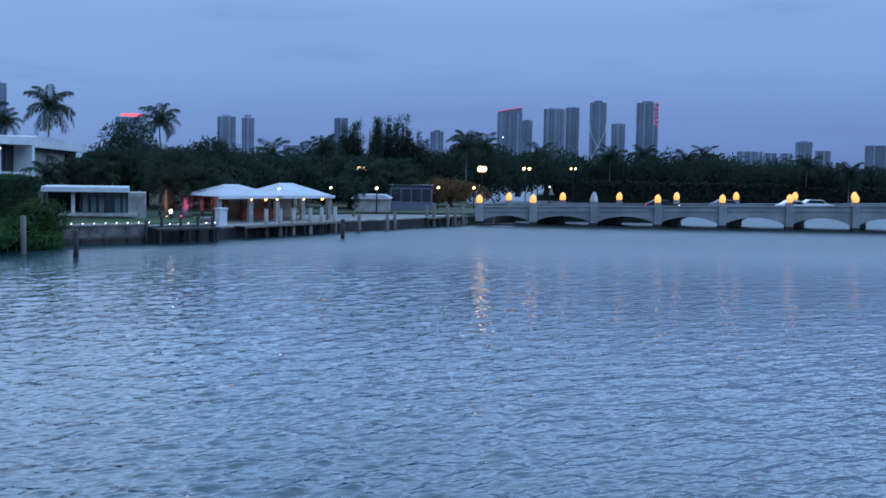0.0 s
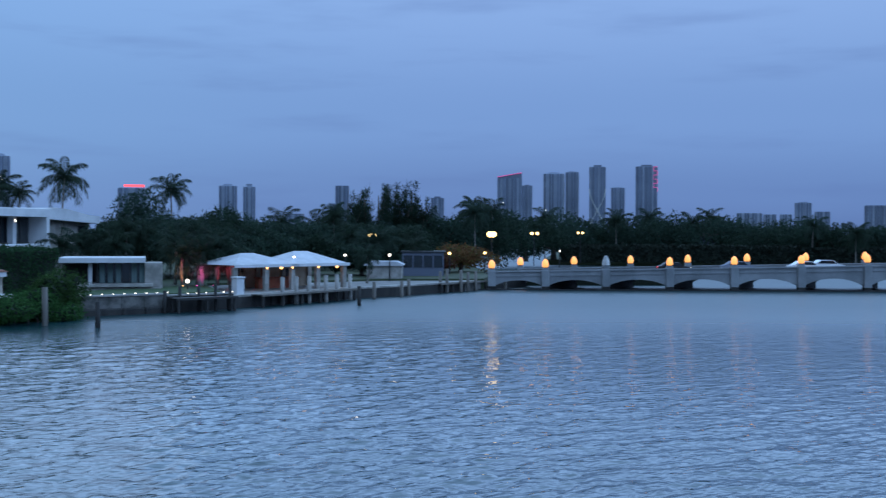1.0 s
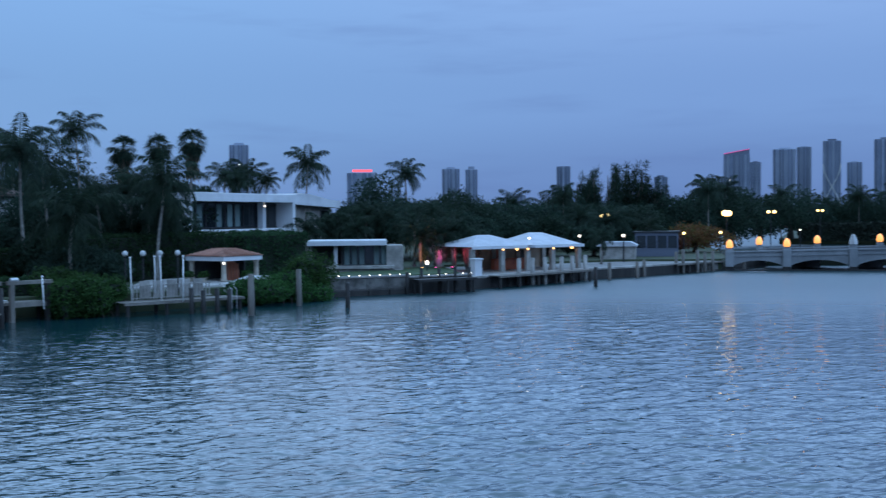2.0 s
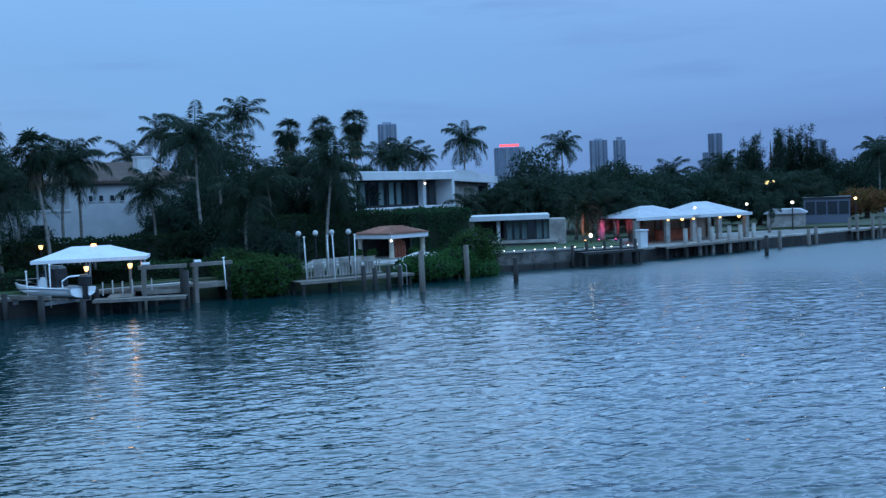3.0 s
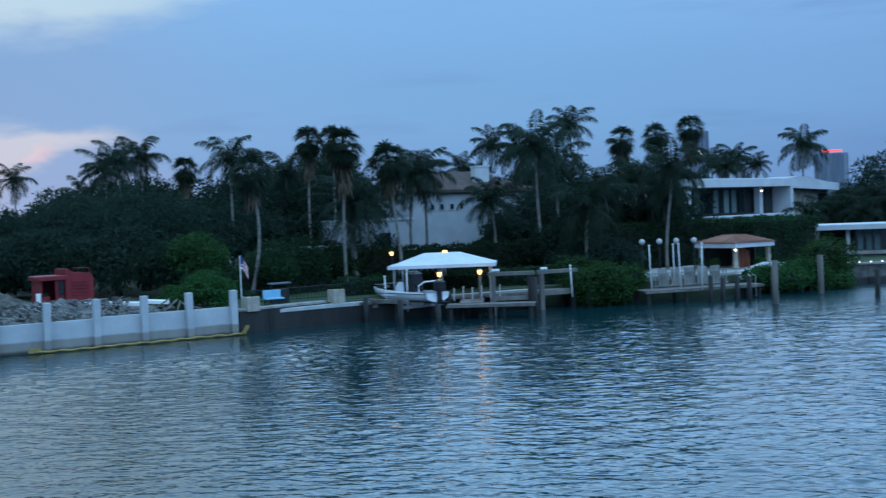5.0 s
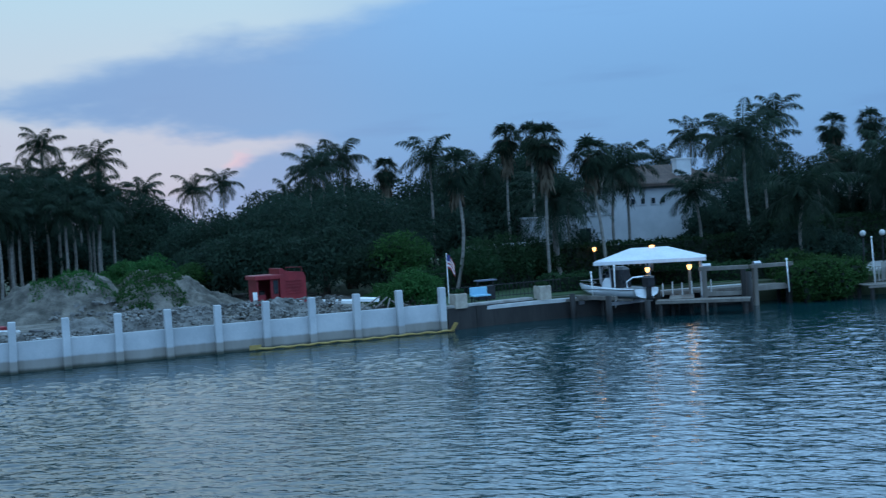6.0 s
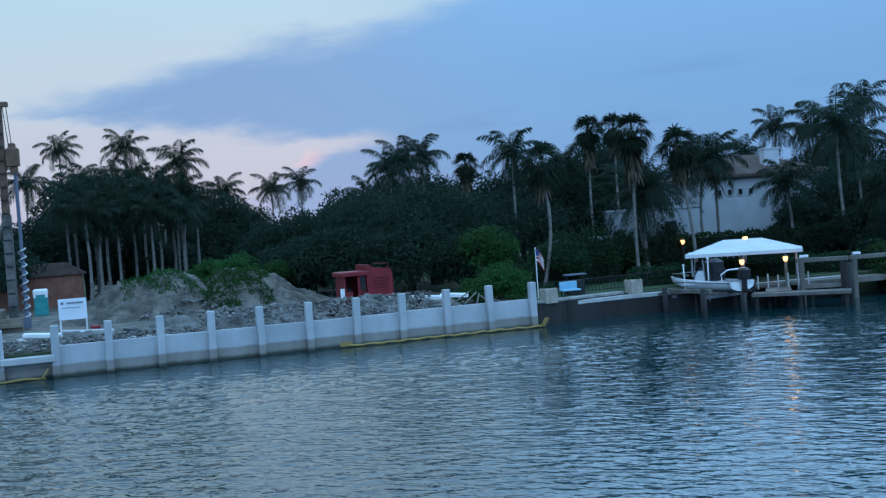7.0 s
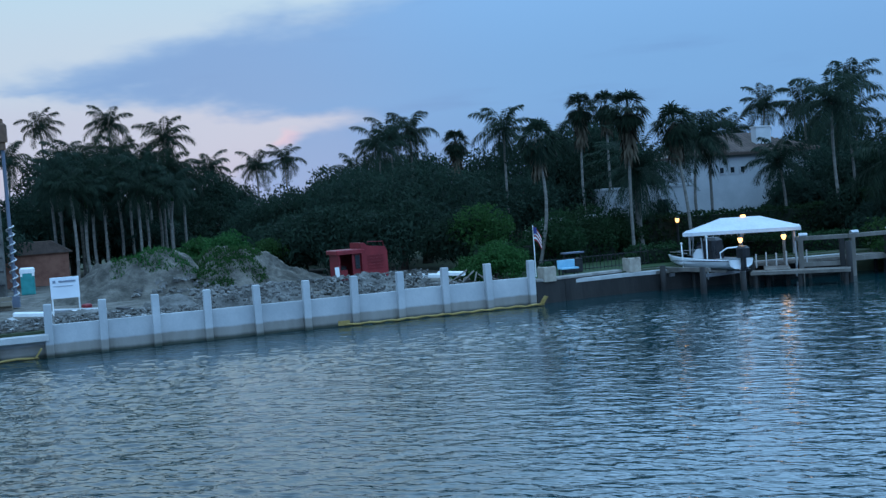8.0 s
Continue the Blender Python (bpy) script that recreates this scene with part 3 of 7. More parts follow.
setting("ground_2", B().slab([(22, 262), (90, 238), (420, 228), (900, 420), (900, 700), (60, 560)], -1.5, 1.3), M_SOIL, "low wooded island behind the bridge", "ground")

# bank added, in near black, so that the left arches look dark
setting("bank", B().slab([(4.0, 153.6), (30.0, 156.5), (33.0, 168.0), (20.0, 182.0), (4.0, 182.0)], -1.5, 1.25), M_CORE, "near-black bank added beyond the bridge end", "bank")

# ---- city skyline ----


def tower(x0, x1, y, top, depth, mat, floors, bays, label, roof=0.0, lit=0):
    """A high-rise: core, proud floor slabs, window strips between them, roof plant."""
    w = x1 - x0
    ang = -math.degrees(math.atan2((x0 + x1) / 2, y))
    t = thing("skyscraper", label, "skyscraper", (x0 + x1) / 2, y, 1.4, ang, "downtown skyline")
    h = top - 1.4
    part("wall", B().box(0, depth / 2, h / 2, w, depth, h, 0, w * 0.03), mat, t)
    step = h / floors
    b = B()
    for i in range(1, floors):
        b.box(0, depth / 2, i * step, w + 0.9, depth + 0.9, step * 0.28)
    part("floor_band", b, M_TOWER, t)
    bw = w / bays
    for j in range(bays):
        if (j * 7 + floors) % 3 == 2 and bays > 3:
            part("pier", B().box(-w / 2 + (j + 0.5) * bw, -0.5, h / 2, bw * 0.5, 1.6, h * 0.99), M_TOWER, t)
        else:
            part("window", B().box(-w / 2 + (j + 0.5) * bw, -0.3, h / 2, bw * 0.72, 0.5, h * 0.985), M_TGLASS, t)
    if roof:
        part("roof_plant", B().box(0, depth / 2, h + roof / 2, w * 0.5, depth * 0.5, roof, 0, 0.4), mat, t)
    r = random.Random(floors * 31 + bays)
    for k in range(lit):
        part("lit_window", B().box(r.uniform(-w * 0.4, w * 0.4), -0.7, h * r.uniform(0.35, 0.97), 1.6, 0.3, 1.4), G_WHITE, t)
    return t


# the towers get their far-off haze from their materials' colours
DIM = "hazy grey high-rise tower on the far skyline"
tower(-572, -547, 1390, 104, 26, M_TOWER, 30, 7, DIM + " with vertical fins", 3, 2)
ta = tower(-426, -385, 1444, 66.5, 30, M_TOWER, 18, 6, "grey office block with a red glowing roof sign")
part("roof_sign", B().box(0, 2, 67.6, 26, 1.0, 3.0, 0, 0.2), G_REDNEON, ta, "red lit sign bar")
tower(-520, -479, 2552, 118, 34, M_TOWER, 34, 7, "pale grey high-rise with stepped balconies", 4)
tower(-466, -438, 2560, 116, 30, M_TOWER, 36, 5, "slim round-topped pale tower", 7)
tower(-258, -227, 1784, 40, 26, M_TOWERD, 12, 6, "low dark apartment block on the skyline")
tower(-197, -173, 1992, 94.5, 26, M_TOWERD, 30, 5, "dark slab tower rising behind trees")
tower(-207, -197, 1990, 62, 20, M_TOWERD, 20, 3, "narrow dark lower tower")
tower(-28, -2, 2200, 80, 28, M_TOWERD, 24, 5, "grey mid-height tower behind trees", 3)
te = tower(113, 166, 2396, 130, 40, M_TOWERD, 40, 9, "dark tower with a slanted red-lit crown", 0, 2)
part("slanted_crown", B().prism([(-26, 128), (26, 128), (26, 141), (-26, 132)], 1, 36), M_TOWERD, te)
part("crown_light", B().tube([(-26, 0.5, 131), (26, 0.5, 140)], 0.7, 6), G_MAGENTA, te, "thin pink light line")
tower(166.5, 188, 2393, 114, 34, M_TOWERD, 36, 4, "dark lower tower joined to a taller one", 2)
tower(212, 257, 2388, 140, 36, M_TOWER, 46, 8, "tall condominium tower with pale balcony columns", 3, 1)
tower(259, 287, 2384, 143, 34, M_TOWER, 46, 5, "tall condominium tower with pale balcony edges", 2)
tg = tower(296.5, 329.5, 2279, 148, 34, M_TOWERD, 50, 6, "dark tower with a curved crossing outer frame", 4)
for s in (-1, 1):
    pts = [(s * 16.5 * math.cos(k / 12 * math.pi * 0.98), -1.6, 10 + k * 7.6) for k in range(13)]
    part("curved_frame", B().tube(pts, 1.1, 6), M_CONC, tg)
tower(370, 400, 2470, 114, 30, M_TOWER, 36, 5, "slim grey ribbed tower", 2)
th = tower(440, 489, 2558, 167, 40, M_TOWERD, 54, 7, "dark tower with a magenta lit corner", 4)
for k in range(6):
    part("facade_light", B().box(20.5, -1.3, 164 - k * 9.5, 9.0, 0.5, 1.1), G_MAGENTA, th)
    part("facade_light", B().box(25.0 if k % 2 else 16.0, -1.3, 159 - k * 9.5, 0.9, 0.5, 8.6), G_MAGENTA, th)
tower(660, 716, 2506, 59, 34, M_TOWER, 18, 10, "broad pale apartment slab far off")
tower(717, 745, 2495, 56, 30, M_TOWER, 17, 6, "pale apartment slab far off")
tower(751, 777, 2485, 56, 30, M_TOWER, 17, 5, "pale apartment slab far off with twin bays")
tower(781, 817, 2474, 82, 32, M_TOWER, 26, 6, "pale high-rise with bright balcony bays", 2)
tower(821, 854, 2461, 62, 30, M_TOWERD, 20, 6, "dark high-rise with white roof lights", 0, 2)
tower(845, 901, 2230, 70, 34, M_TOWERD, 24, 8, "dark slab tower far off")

# ---- the low arched bridge ----
PIER_X = [4.6, 11.4, 19.1, 27.2, 35.4, 43.9, 52.3, 60.8, 69.2, 77.7, 86.1]


SKEW = 4.7  # the piers cross the bridge aslant


def deck_z(x):
    return 2.33 + 0.0195 * (x - 5.0) - 0.0001 * max(0, x - 60) ** 2


bridge = thing("bridge", "long low concrete causeway bridge with shallow arches", "bridge", 0, 141, 0, 0, kind="structure")
for i in range(len(PIER_X) - 1):
    for y0, y1 in ((0.0, 0.5), (9.9, 10.4)):
        xa, xb = PIER_X[i] + SKEW * (y0 > 5), PIER_X[i + 1] + SKEW * (y0 > 5)
        n, half, mid = 14, (xb - xa) / 2 - 0.45, (xa + xb) / 2
        spring, crown = 0.2 * deck_z(mid) + 0.1, 0.52 * deck_z(mid)
        arch = [(mid - half + 2 * half * k / n, spring + (crown - spring) * (1 - (2 * k / n - 1) ** 2) ** 0.85) for k in range(n + 1)]
        b = B()
        for k in range(n):
            (ax, az_), (bx, bz) = arch[k], arch[k + 1]
            b.prism([(ax, az_), (bx, bz), (bx, deck_z(bx) - 0.5), (ax, deck_z(ax) - 0.5)], y0, y1)
        part("arch_wall", b, M_BRIDGE, bridge)
        part("parapet", B().prism([(xa, deck_z(xa) - 0.52), (xb, deck_z(xb) - 0.52), (xb, deck_z(xb) - 0.08), (xa, deck_z(xa) - 0.08)], y0 + 0.06, y1 - 0.06), M_BRIDGE, bridge)
        part("coping", B().prism([(xa, deck_z(xa) - 0.1), (xb, deck_z(xb) - 0.1), (xb, deck_z(xb) + 0.06), (xa, deck_z(xa) + 0.06)], y0 - 0.08, y1 + 0.08), M_BRIDGE, bridge)
        part("ledge", B().prism([(xa, deck_z(xa) - 0.66), (xb, deck_z(xb) - 0.66), (xb, deck_z(xb) - 0.52), (xa, deck_z(xa) - 0.52)], y0 - 0.1, y1 + 0.1), M_BRIDGE, bridge)
    part("road_deck", B().prism([(xa, deck_z(xa) - 1.0), (xb, deck_z(xb) - 1.0), (xb, deck_z(xb) - 0.75), (xa, deck_z(xa) - 0.75)], 0.5, 9.9), M_ROAD, bridge)
for x in PIER_X:
    z = deck_z(x)
    # pier bodies and shafts take the near-black pile colour below the pale pilasters
    part("pier", B().slab([(x - 0.42, 0.4), (x + 0.42, 0.4), (x + SKEW + 0.42, 10.0), (x + SKEW - 0.42, 10.0)], -1.4, z - 0.9), M_PILE, bridge)
    for y in (0.1, 10.3):
        px = x + SKEW * (y > 5)
        part("pilaster", B().box(px, y, (z + 0.55) / 2 + 0.05, 1.0, 0.85, z - 0.35, 0, 0.06), M_BRIDGE, bridge)
        part("pier_shaft", B().box(px, y, -0.3, 0.95, 0.8, 1.5), M_PILE, bridge)
    part("footing", B().slab([(x - 0.7, -0.4), (x + 0.7, -0.4), (x + SKEW + 0.7, 10.8), (x + SKEW - 0.7, 10.8)], -0.2, 0.15), M_PILE, bridge)
part("fender", B().box(45, -0.4, 0.06, 86, 0.3, 0.22), M_PILE, bridge)


def bridge_lamp(x, y, z):
    t = thing("bridge_lamp", "amber glowing globe lamp on a concrete bridge post", "lamp", x, y, z, 0, "bridge lamps")
    part("post", B().box(0, 0, 0.2, 0.8, 0.7, 0.6, 0, 0.06), M_BRIDGE, t)
    part("collar", B().lathe(0, 0, [(0.34, 0.49), (0.36, 0.54), (0.3, 0.58)], 12), M_DARK, t)
    part("globe", B().lathe(0, 0, [(0.32, 0.56), (0.41, 0.72), (0.42, 0.98), (0.36, 1.28), (0.2, 1.52), (0.04, 1.62)], 14), G_BRIDGE, t, "amber acorn globe", True)
    return t


for x in PIER_X:
    if abs(x - 19.1) > 1:
        bridge_lamp(x, 141.1, deck_z(x) - 0.1)
    if x > 6:
        bridge_lamp(0.95 * x - 1.9, 151.3, deck_z(x) - 0.1)
ob = thing("obelisk", "small pale stone obelisk on the bridge parapet", "obelisk", 19.1, 141.1, deck_z(19.1) - 0.1)
part("base", B().box(0, 0, 0.35, 0.85, 0.75, 0.75, 0, 0.05), M_BRIDGE, ob)
part("shaft", B().lathe(0, 0, [(0.5, 0.72), (0.46, 1.2), (0.26, 1.75), (0.06, 1.95)], 4), M_CONC, ob)

# ---- planting: palms ----
palm("coconut", -149.6, 53.8, 15.8)
palm("coconut", -170.9, 67.7, 22.0)
palm("coconut", -142.7, 64.2, 19.5)
palm("coconut", -123.9, 61.4, 16.2)
palm("coconut", -147.9, 89.4, 13.8)
palm("coconut", -157.8, 101.4, 15.2)
palm("coconut", -138.7, 75.8, 13.2)
palm("coconut", -120.0, 85.3, 11.2)
palm("coconut", -106.4, 79.8, 14.3)
palm("coconut", -108.0, 84.2, 15.1)
palm("fan", -97.3, 81.1, 13.2)
palm("coconut", -85.4, 76.1, 13.3)
palm("coconut", -104.2, 76.2, 13.3)
palm("coconut", -132.4, 42.5, 16.4)
palm("coconut", -114.1, 34.3, 13.0)
palm("royal", -118.1, 46.1, 12.8, group="royal palm grove")
palm("royal", -121.0, 49.4, 13.8, group="royal palm grove")
palm("royal", -114.1, 47.6, 11.9, group="royal palm grove")
palm("royal", -123.5, 53.4, 14.2, group="royal palm grove")
palm("royal", -115.8, 51.0, 12.2, group="royal palm grove")
palm("royal", -120.5, 55.0, 13.3, group="royal palm grove")
palm("royal", -112.9, 52.3, 11.7, group="royal palm grove")
palm("royal", -115.8, 55.4, 12.0, group="royal palm grove")
palm("royal", -113.5, 55.5, 12.4, group="royal palm grove")
palm("royal", -116.2, 58.8, 11.6, group="royal palm grove")
palm("royal", -110.4, 43.7, 10.5, group="royal palm grove")
palm("royal", -116.6, 44.5, 11.1, group="royal palm grove")
palm("royal", -111.7, 45.7, 9.9, group="royal palm grove")
palm("royal", -112.8, 48.0, 10.7, group="royal palm grove")
palm("royal", -109.6, 50.0, 10.0, group="royal palm grove")
palm("royal", -109.8, 53.8, 10.1, group="royal palm grove")
palm("royal", -128.8, 51.6, 14.7, group="royal palm grove")
palm("royal", -129.0, 58.2, 15.0, group="royal palm grove")
palm("royal", -126.7, 60.5, 14.1, group="royal palm grove")
palm("royal", -119.0, 48.9, 12.1, group="royal palm grove")
palm("royal", -114.6, 55.6, 10.9, group="royal palm grove")
palm("royal", -123.7, 48.3, 12.4, group="royal palm grove")
palm("fan", -65.7, 58.9, 11.0, lean=(-0.3, -0.3), scale=1.05, bow=0.55)
palm("fan", -82.4, 84.2, 15.3, scale=1.08)
palm("fan", -79.2, 84.2, 15.1, scale=1.05)
palm("fan", -63.1, 66.4, 12.9, lean=(-0.1, -0.1), scale=1.05)
palm("fan", -61.5, 70.0, 11.7, lean=(0.6, 0.5), scale=1.1)
palm("coconut", -64.7, 77.6, 10.6)
palm("coconut", -88.3, 87.0, 12.3)
palm("date", -65.2, 70.0, 8.3, scale=1.2)
palm("coconut", -10.6, 131.5, 4.4, scale=0.55, foot=1.2)
palm("coconut", -73.5, 82.3, 8.9, scale=0.9)
palm("coconut", -65.0, 79.8, 11.1, scale=0.9)
palm("coconut", -86.6, 125.7, 16.1, scale=1.05)
palm("coconut", -90.0, 123.4, 13.2)
palm("coconut", -55.7, 83.7, 12.7, lean=(0.4, 0.2), scale=1.1)
palm("coconut", -77.1, 130.2, 18.4, scale=1.08)
palm("coconut", -68.1, 101.9, 13.7)
palm("coconut", -57.8, 90.5, 11.7)
palm("coconut", -49.1, 80.5, 7.4, scale=1.1)
palm("coconut", -61.3, 84.8, 8.3, scale=0.9)
palm("fan", -59.5, 108.9, 14.5, scale=1.05)
palm("fan", -56.2, 110.5, 14.7, scale=1.05)
palm("fan", -52.2, 110.1, 15.2, scale=1.05)
palm("coconut", -45.4, 89.1, 10.3, lean=(-0.6, -0.3), scale=1.05)
palm("coconut", -53.4, 98.6, 9.7)
palm("coconut", -53.3, 91.9, 8.9)
palm("coconut", -63.2, 154.1, 13.4)
palm("coconut", -66.4, 152.9, 13.1)
palm("coconut", -59.0, 150.4, 12.4, scale=0.7)
palm("coconut", -61.9, 147.2, 12.2, scale=0.8)
palm("coconut", -49.0, 139.0, 13.9, scale=1.05)
palm("coconut", -41.8, 163.7, 13.5)
palm("date", -30.3, 119.1, 6.0, scale=0.75, thick=0.6, group="date palms over the patio")
palm("date", -28.5, 121.5, 6.8, scale=0.75, thick=0.6, group="date palms over the patio")
palm("date", -26.8, 123.8, 5.8, scale=0.75, thick=0.6, group="date palms over the patio")
palm("date", -26.6, 115.8, 5.0, scale=0.75, thick=0.6, group="date palms over the patio")
palm("date", -28.6, 115.4, 4.8, scale=0.75, thick=0.6, group="date palms over the patio")
palm("coconut", -44.7, 131.9, 5.8, scale=0.8)
palm("coconut", -42.6, 132.5, 5.9, scale=0.8)
palm("coconut", -40.1, 135.3, 7.2, scale=0.8)
palm("coconut", -39.1, 127.3, 5.5, scale=0.8)
palm("coconut", -38.0, 135.8, 6.6, scale=0.8)
palm("coconut", -45.2, 127.6, 5.4, scale=0.8)
palm("coconut", -15.8, 169.7, 6.5)
palm("coconut", -6.9, 175.2, 6.1)
palm("coconut", -22.6, 184.1, 8.4)
palm("coconut", 3.8, 190.3, 10.7)
palm("coconut", -19.4, 179.4, 9.7)
palm("coconut", -26.9, 173.5, 8.7)
palm("coconut", -10.3, 150.1, 5.9)
palm("coconut", 55.3, 254.1, 9.9, scale=1.1)
palm("coconut", 62.0, 257.6, 9.3, scale=1.1)
palm("coconut", 61.3, 262.9, 11.0, scale=1.1)
palm("coconut", 20.3, 239.3, 10.4, scale=1.1)
palm("coconut", 77.6, 237.5, 9.0, scale=1.1)
palm("coconut", 82.1, 225.3, 7.4, scale=1.1)
palm("coconut", 7.5, 210.1, 11.4, scale=1.1)
palm("coconut", 37.6, 252.3, 10.4, scale=1.1)
palm("coconut", 46.0, 256.0, 10.8, scale=1.1)
palm("coconut", 4.2, 205.3, 11.6, scale=1.1)
palm("coconut", -11.1, 150.0, 5.1, scale=0.8)
palm("coconut", -5.4, 152.3, 5.1, scale=0.8)

palm("coconut", -51.0, 97.5, 9.2)
palm("coconut", -48.4, 94.4, 8.0)
palm("royal", -25.4, 117.4, 5.4, scale=0.8, group="date palms over the patio")
palm("royal", -24.2, 118.0, 4.9, scale=0.8, group="date palms over the patio")

# ---- planting: shade trees ----
broad_tree(-116.1, 86.9, 12.2, 6.0, low=0.8, foot=1.5, leaves=6500, size=0.24, n=16)
broad_tree(-114.9, 91.5, 12.5, 6.0, low=0.8, foot=1.5, leaves=6500, size=0.24, n=16)
broad_tree(-103.9, 91.5, 11.1, 6.0, low=0.8, foot=1.5, leaves=6500, size=0.24, n=16)
broad_tree(-99.6, 92.9, 11.5, 6.0, low=0.8, foot=1.5, leaves=6500, size=0.24, n=16)
broad_tree(-97.5, 97.6, 12.4, 6.0, low=0.8, foot=1.5, leaves=6500, size=0.24, n=16)
broad_tree(-93.1, 98.6, 13.3, 6.0, low=0.8, foot=1.5, leaves=6500, size=0.24, n=16)
broad_tree(-87.3, 98.2, 10.5, 5.0, low=0.8, foot=1.5, leaves=6500, size=0.24, n=16)
broad_tree(-84.3, 102.9, 9.8, 5.0, low=0.8, foot=1.5, leaves=6500, size=0.24, n=16)
broad_tree(-118.2, 79.5, 9.8, 6.0, low=0.8, foot=1.5, leaves=6500, size=0.24, n=16)
broad_tree(-137.8, 77.3, 11.2, 6.0, low=0.8, foot=1.5, leaves=6500, size=0.24, n=16)
broad_tree(-90.3, 129.2, 12.4, 6.5, low=0.8, foot=1.5, leaves=6500, size=0.24, n=16)
broad_tree(-73.3, 112.7, 11.5, 6.0, low=0.8, foot=1.5, leaves=6500, size=0.24, n=16)
broad_tree(-81.7, 135.6, 13.8, 7.0, low=0.8, foot=1.5, leaves=6500, size=0.24, n=16)
broad_tree(-63.8, 111.2, 9.4, 6.0, low=0.8, foot=1.5, leaves=6500, size=0.24, n=16)
broad_tree(-62.1, 116.6, 10.5, 5.5, low=0.8, foot=1.5, leaves=6500, size=0.24, n=16)
broad_tree(-57.7, 116.4, 10.5, 5.5, low=0.8, foot=1.5, leaves=6500, size=0.24, n=16)
broad_tree(-56.9, 121.1, 10.0, 4.0, low=0.8, foot=1.5, leaves=6500, size=0.24, n=16)
broad_tree(-90.4, 95.1, 14.2, 6.0, low=0.8, foot=1.5, leaves=6500, size=0.24, n=16)
broad_tree(-87.0, 95.4, 12.5, 6.0, low=0.8, foot=1.5, leaves=6500, size=0.24, n=16)
broad_tree(-84.1, 107.9, 10.3, 6.0, low=0.8, foot=1.5, leaves=6500, size=0.24, n=16)
broad_tree(-85.0, 64.8, 8.6, 7.5, low=0.6, foot=1.5, leaves=9500, size=0.19, n=20)
broad_tree(-93.3, 64.2, 8.4, 7.0, low=0.6, foot=1.5, leaves=9500, size=0.19, n=20)
broad_tree(-101.1, 63.9, 8.8, 6.5, low=0.6, foot=1.5, leaves=9500, size=0.19, n=20)
broad_tree(-87.7, 73.7, 7.9, 6.5, low=0.6, foot=1.5, leaves=9500, size=0.19, n=20)
broad_tree(-108.1, 64.3, 7.3, 6.0, low=0.6, foot=1.5, leaves=9500, size=0.19, n=20)
broad_tree(-80.4, 58.0, 5.4, 5.0, low=0.6, foot=1.5, leaves=9500, size=0.19, n=20)
broad_tree(-86.3, 55.3, 4.9, 5.0, low=0.6, foot=1.5, leaves=9500, size=0.19, n=20)
broad_tree(-87.8, 79.3, 7.4, 6.0, low=0.6, foot=1.5, leaves=9500, size=0.19, n=20)
broad_tree(-87.5, 85.0, 8.4, 6.0, low=0.6, foot=1.5, leaves=9500, size=0.19, n=20)
broad_tree(-74.1, 59.0, 3.7, 4.2, low=0.6, foot=1.5, leaves=9500, size=0.19, n=20)
broad_tree(-90.8, 54.3, 4.6, 4.5, low=0.6, foot=1.5, leaves=9500, size=0.19, n=20)
broad_tree(-136.6, 53.7, 14.0, 5.5, low=0.5, foot=1.5, leaves=7000, size=0.22, n=16)
broad_tree(-138.5, 59.3, 15.0, 6.0, low=0.5, foot=1.5, leaves=7000, size=0.22, n=16)
broad_tree(-134.8, 62.2, 14.1, 6.0, low=0.5, foot=1.5, leaves=7000, size=0.22, n=16)
broad_tree(-134.7, 66.7, 12.8, 5.5, low=0.5, foot=1.5, leaves=7000, size=0.22, n=16)
broad_tree(-131.0, 69.2, 11.5, 6.0, low=0.5, foot=1.5, leaves=7000, size=0.22, n=16)
broad_tree(-132.0, 49.1, 9.6, 5.0, low=0.5, foot=1.5, leaves=7000, size=0.22, n=16)
broad_tree(-125.1, 54.8, 8.3, 5.0, low=0.5, foot=1.5, leaves=7000, size=0.22, n=16)
broad_tree(-126.9, 51.0, 8.0, 5.5, low=0.5, foot=1.5, leaves=7000, size=0.22, n=16)
broad_tree(-126.4, 56.6, 5.8, 5.0, low=0.5, foot=1.5, leaves=7000, size=0.22, n=16)
broad_tree(-127.5, 65.3, 7.2, 6.5, low=0.5, foot=1.5, leaves=7000, size=0.22, n=16)
broad_tree(-129.0, 72.4, 6.9, 6.5, low=0.5, foot=1.5, leaves=7000, size=0.22, n=16)
broad_tree(-123.4, 43.8, 6.5, 6.0, low=0.5, foot=1.5, leaves=7000, size=0.22, n=16)
broad_tree(-126.9, 43.0, 8.5, 6.0, low=0.5, foot=1.5, leaves=7000, size=0.22, n=16)
broad_tree(-113.9, 34.9, 7.3, 6.0, low=0.5, foot=1.5, leaves=7000, size=0.22, n=16)
broad_tree(-123.0, 58.9, 4.8, 4.5, low=0.5, foot=1.5, leaves=7000, size=0.22, n=16)
broad_tree(-93.0, 49.5, 4.2, 2.8, low=0.1, mat=M_BUSH, label="rounded light green shrub at the edge of the site", cat="shrub", foot=1.5, leaves=3600, size=0.15, n=15)
broad_tree(-89.0, 50.5, 3.2, 2.4, low=0.1, mat=M_BUSH, label="rounded light green shrub at the edge of the site", cat="shrub", foot=1.5, leaves=3600, size=0.15, n=15)
broad_tree(-99.0, 50.0, 4.0, 2.8, low=0.1, mat=M_BUSH, label="rounded light green shrub at the edge of the site", cat="shrub", foot=1.5, leaves=3600, size=0.15, n=15)
broad_tree(-71.7, 58.6, 4.8, 3.2, low=0.3, mat=M_BUSH, label="yellow-green leafy tree beside the palms", foot=1.5, leaves=4500, size=0.15, n=15)
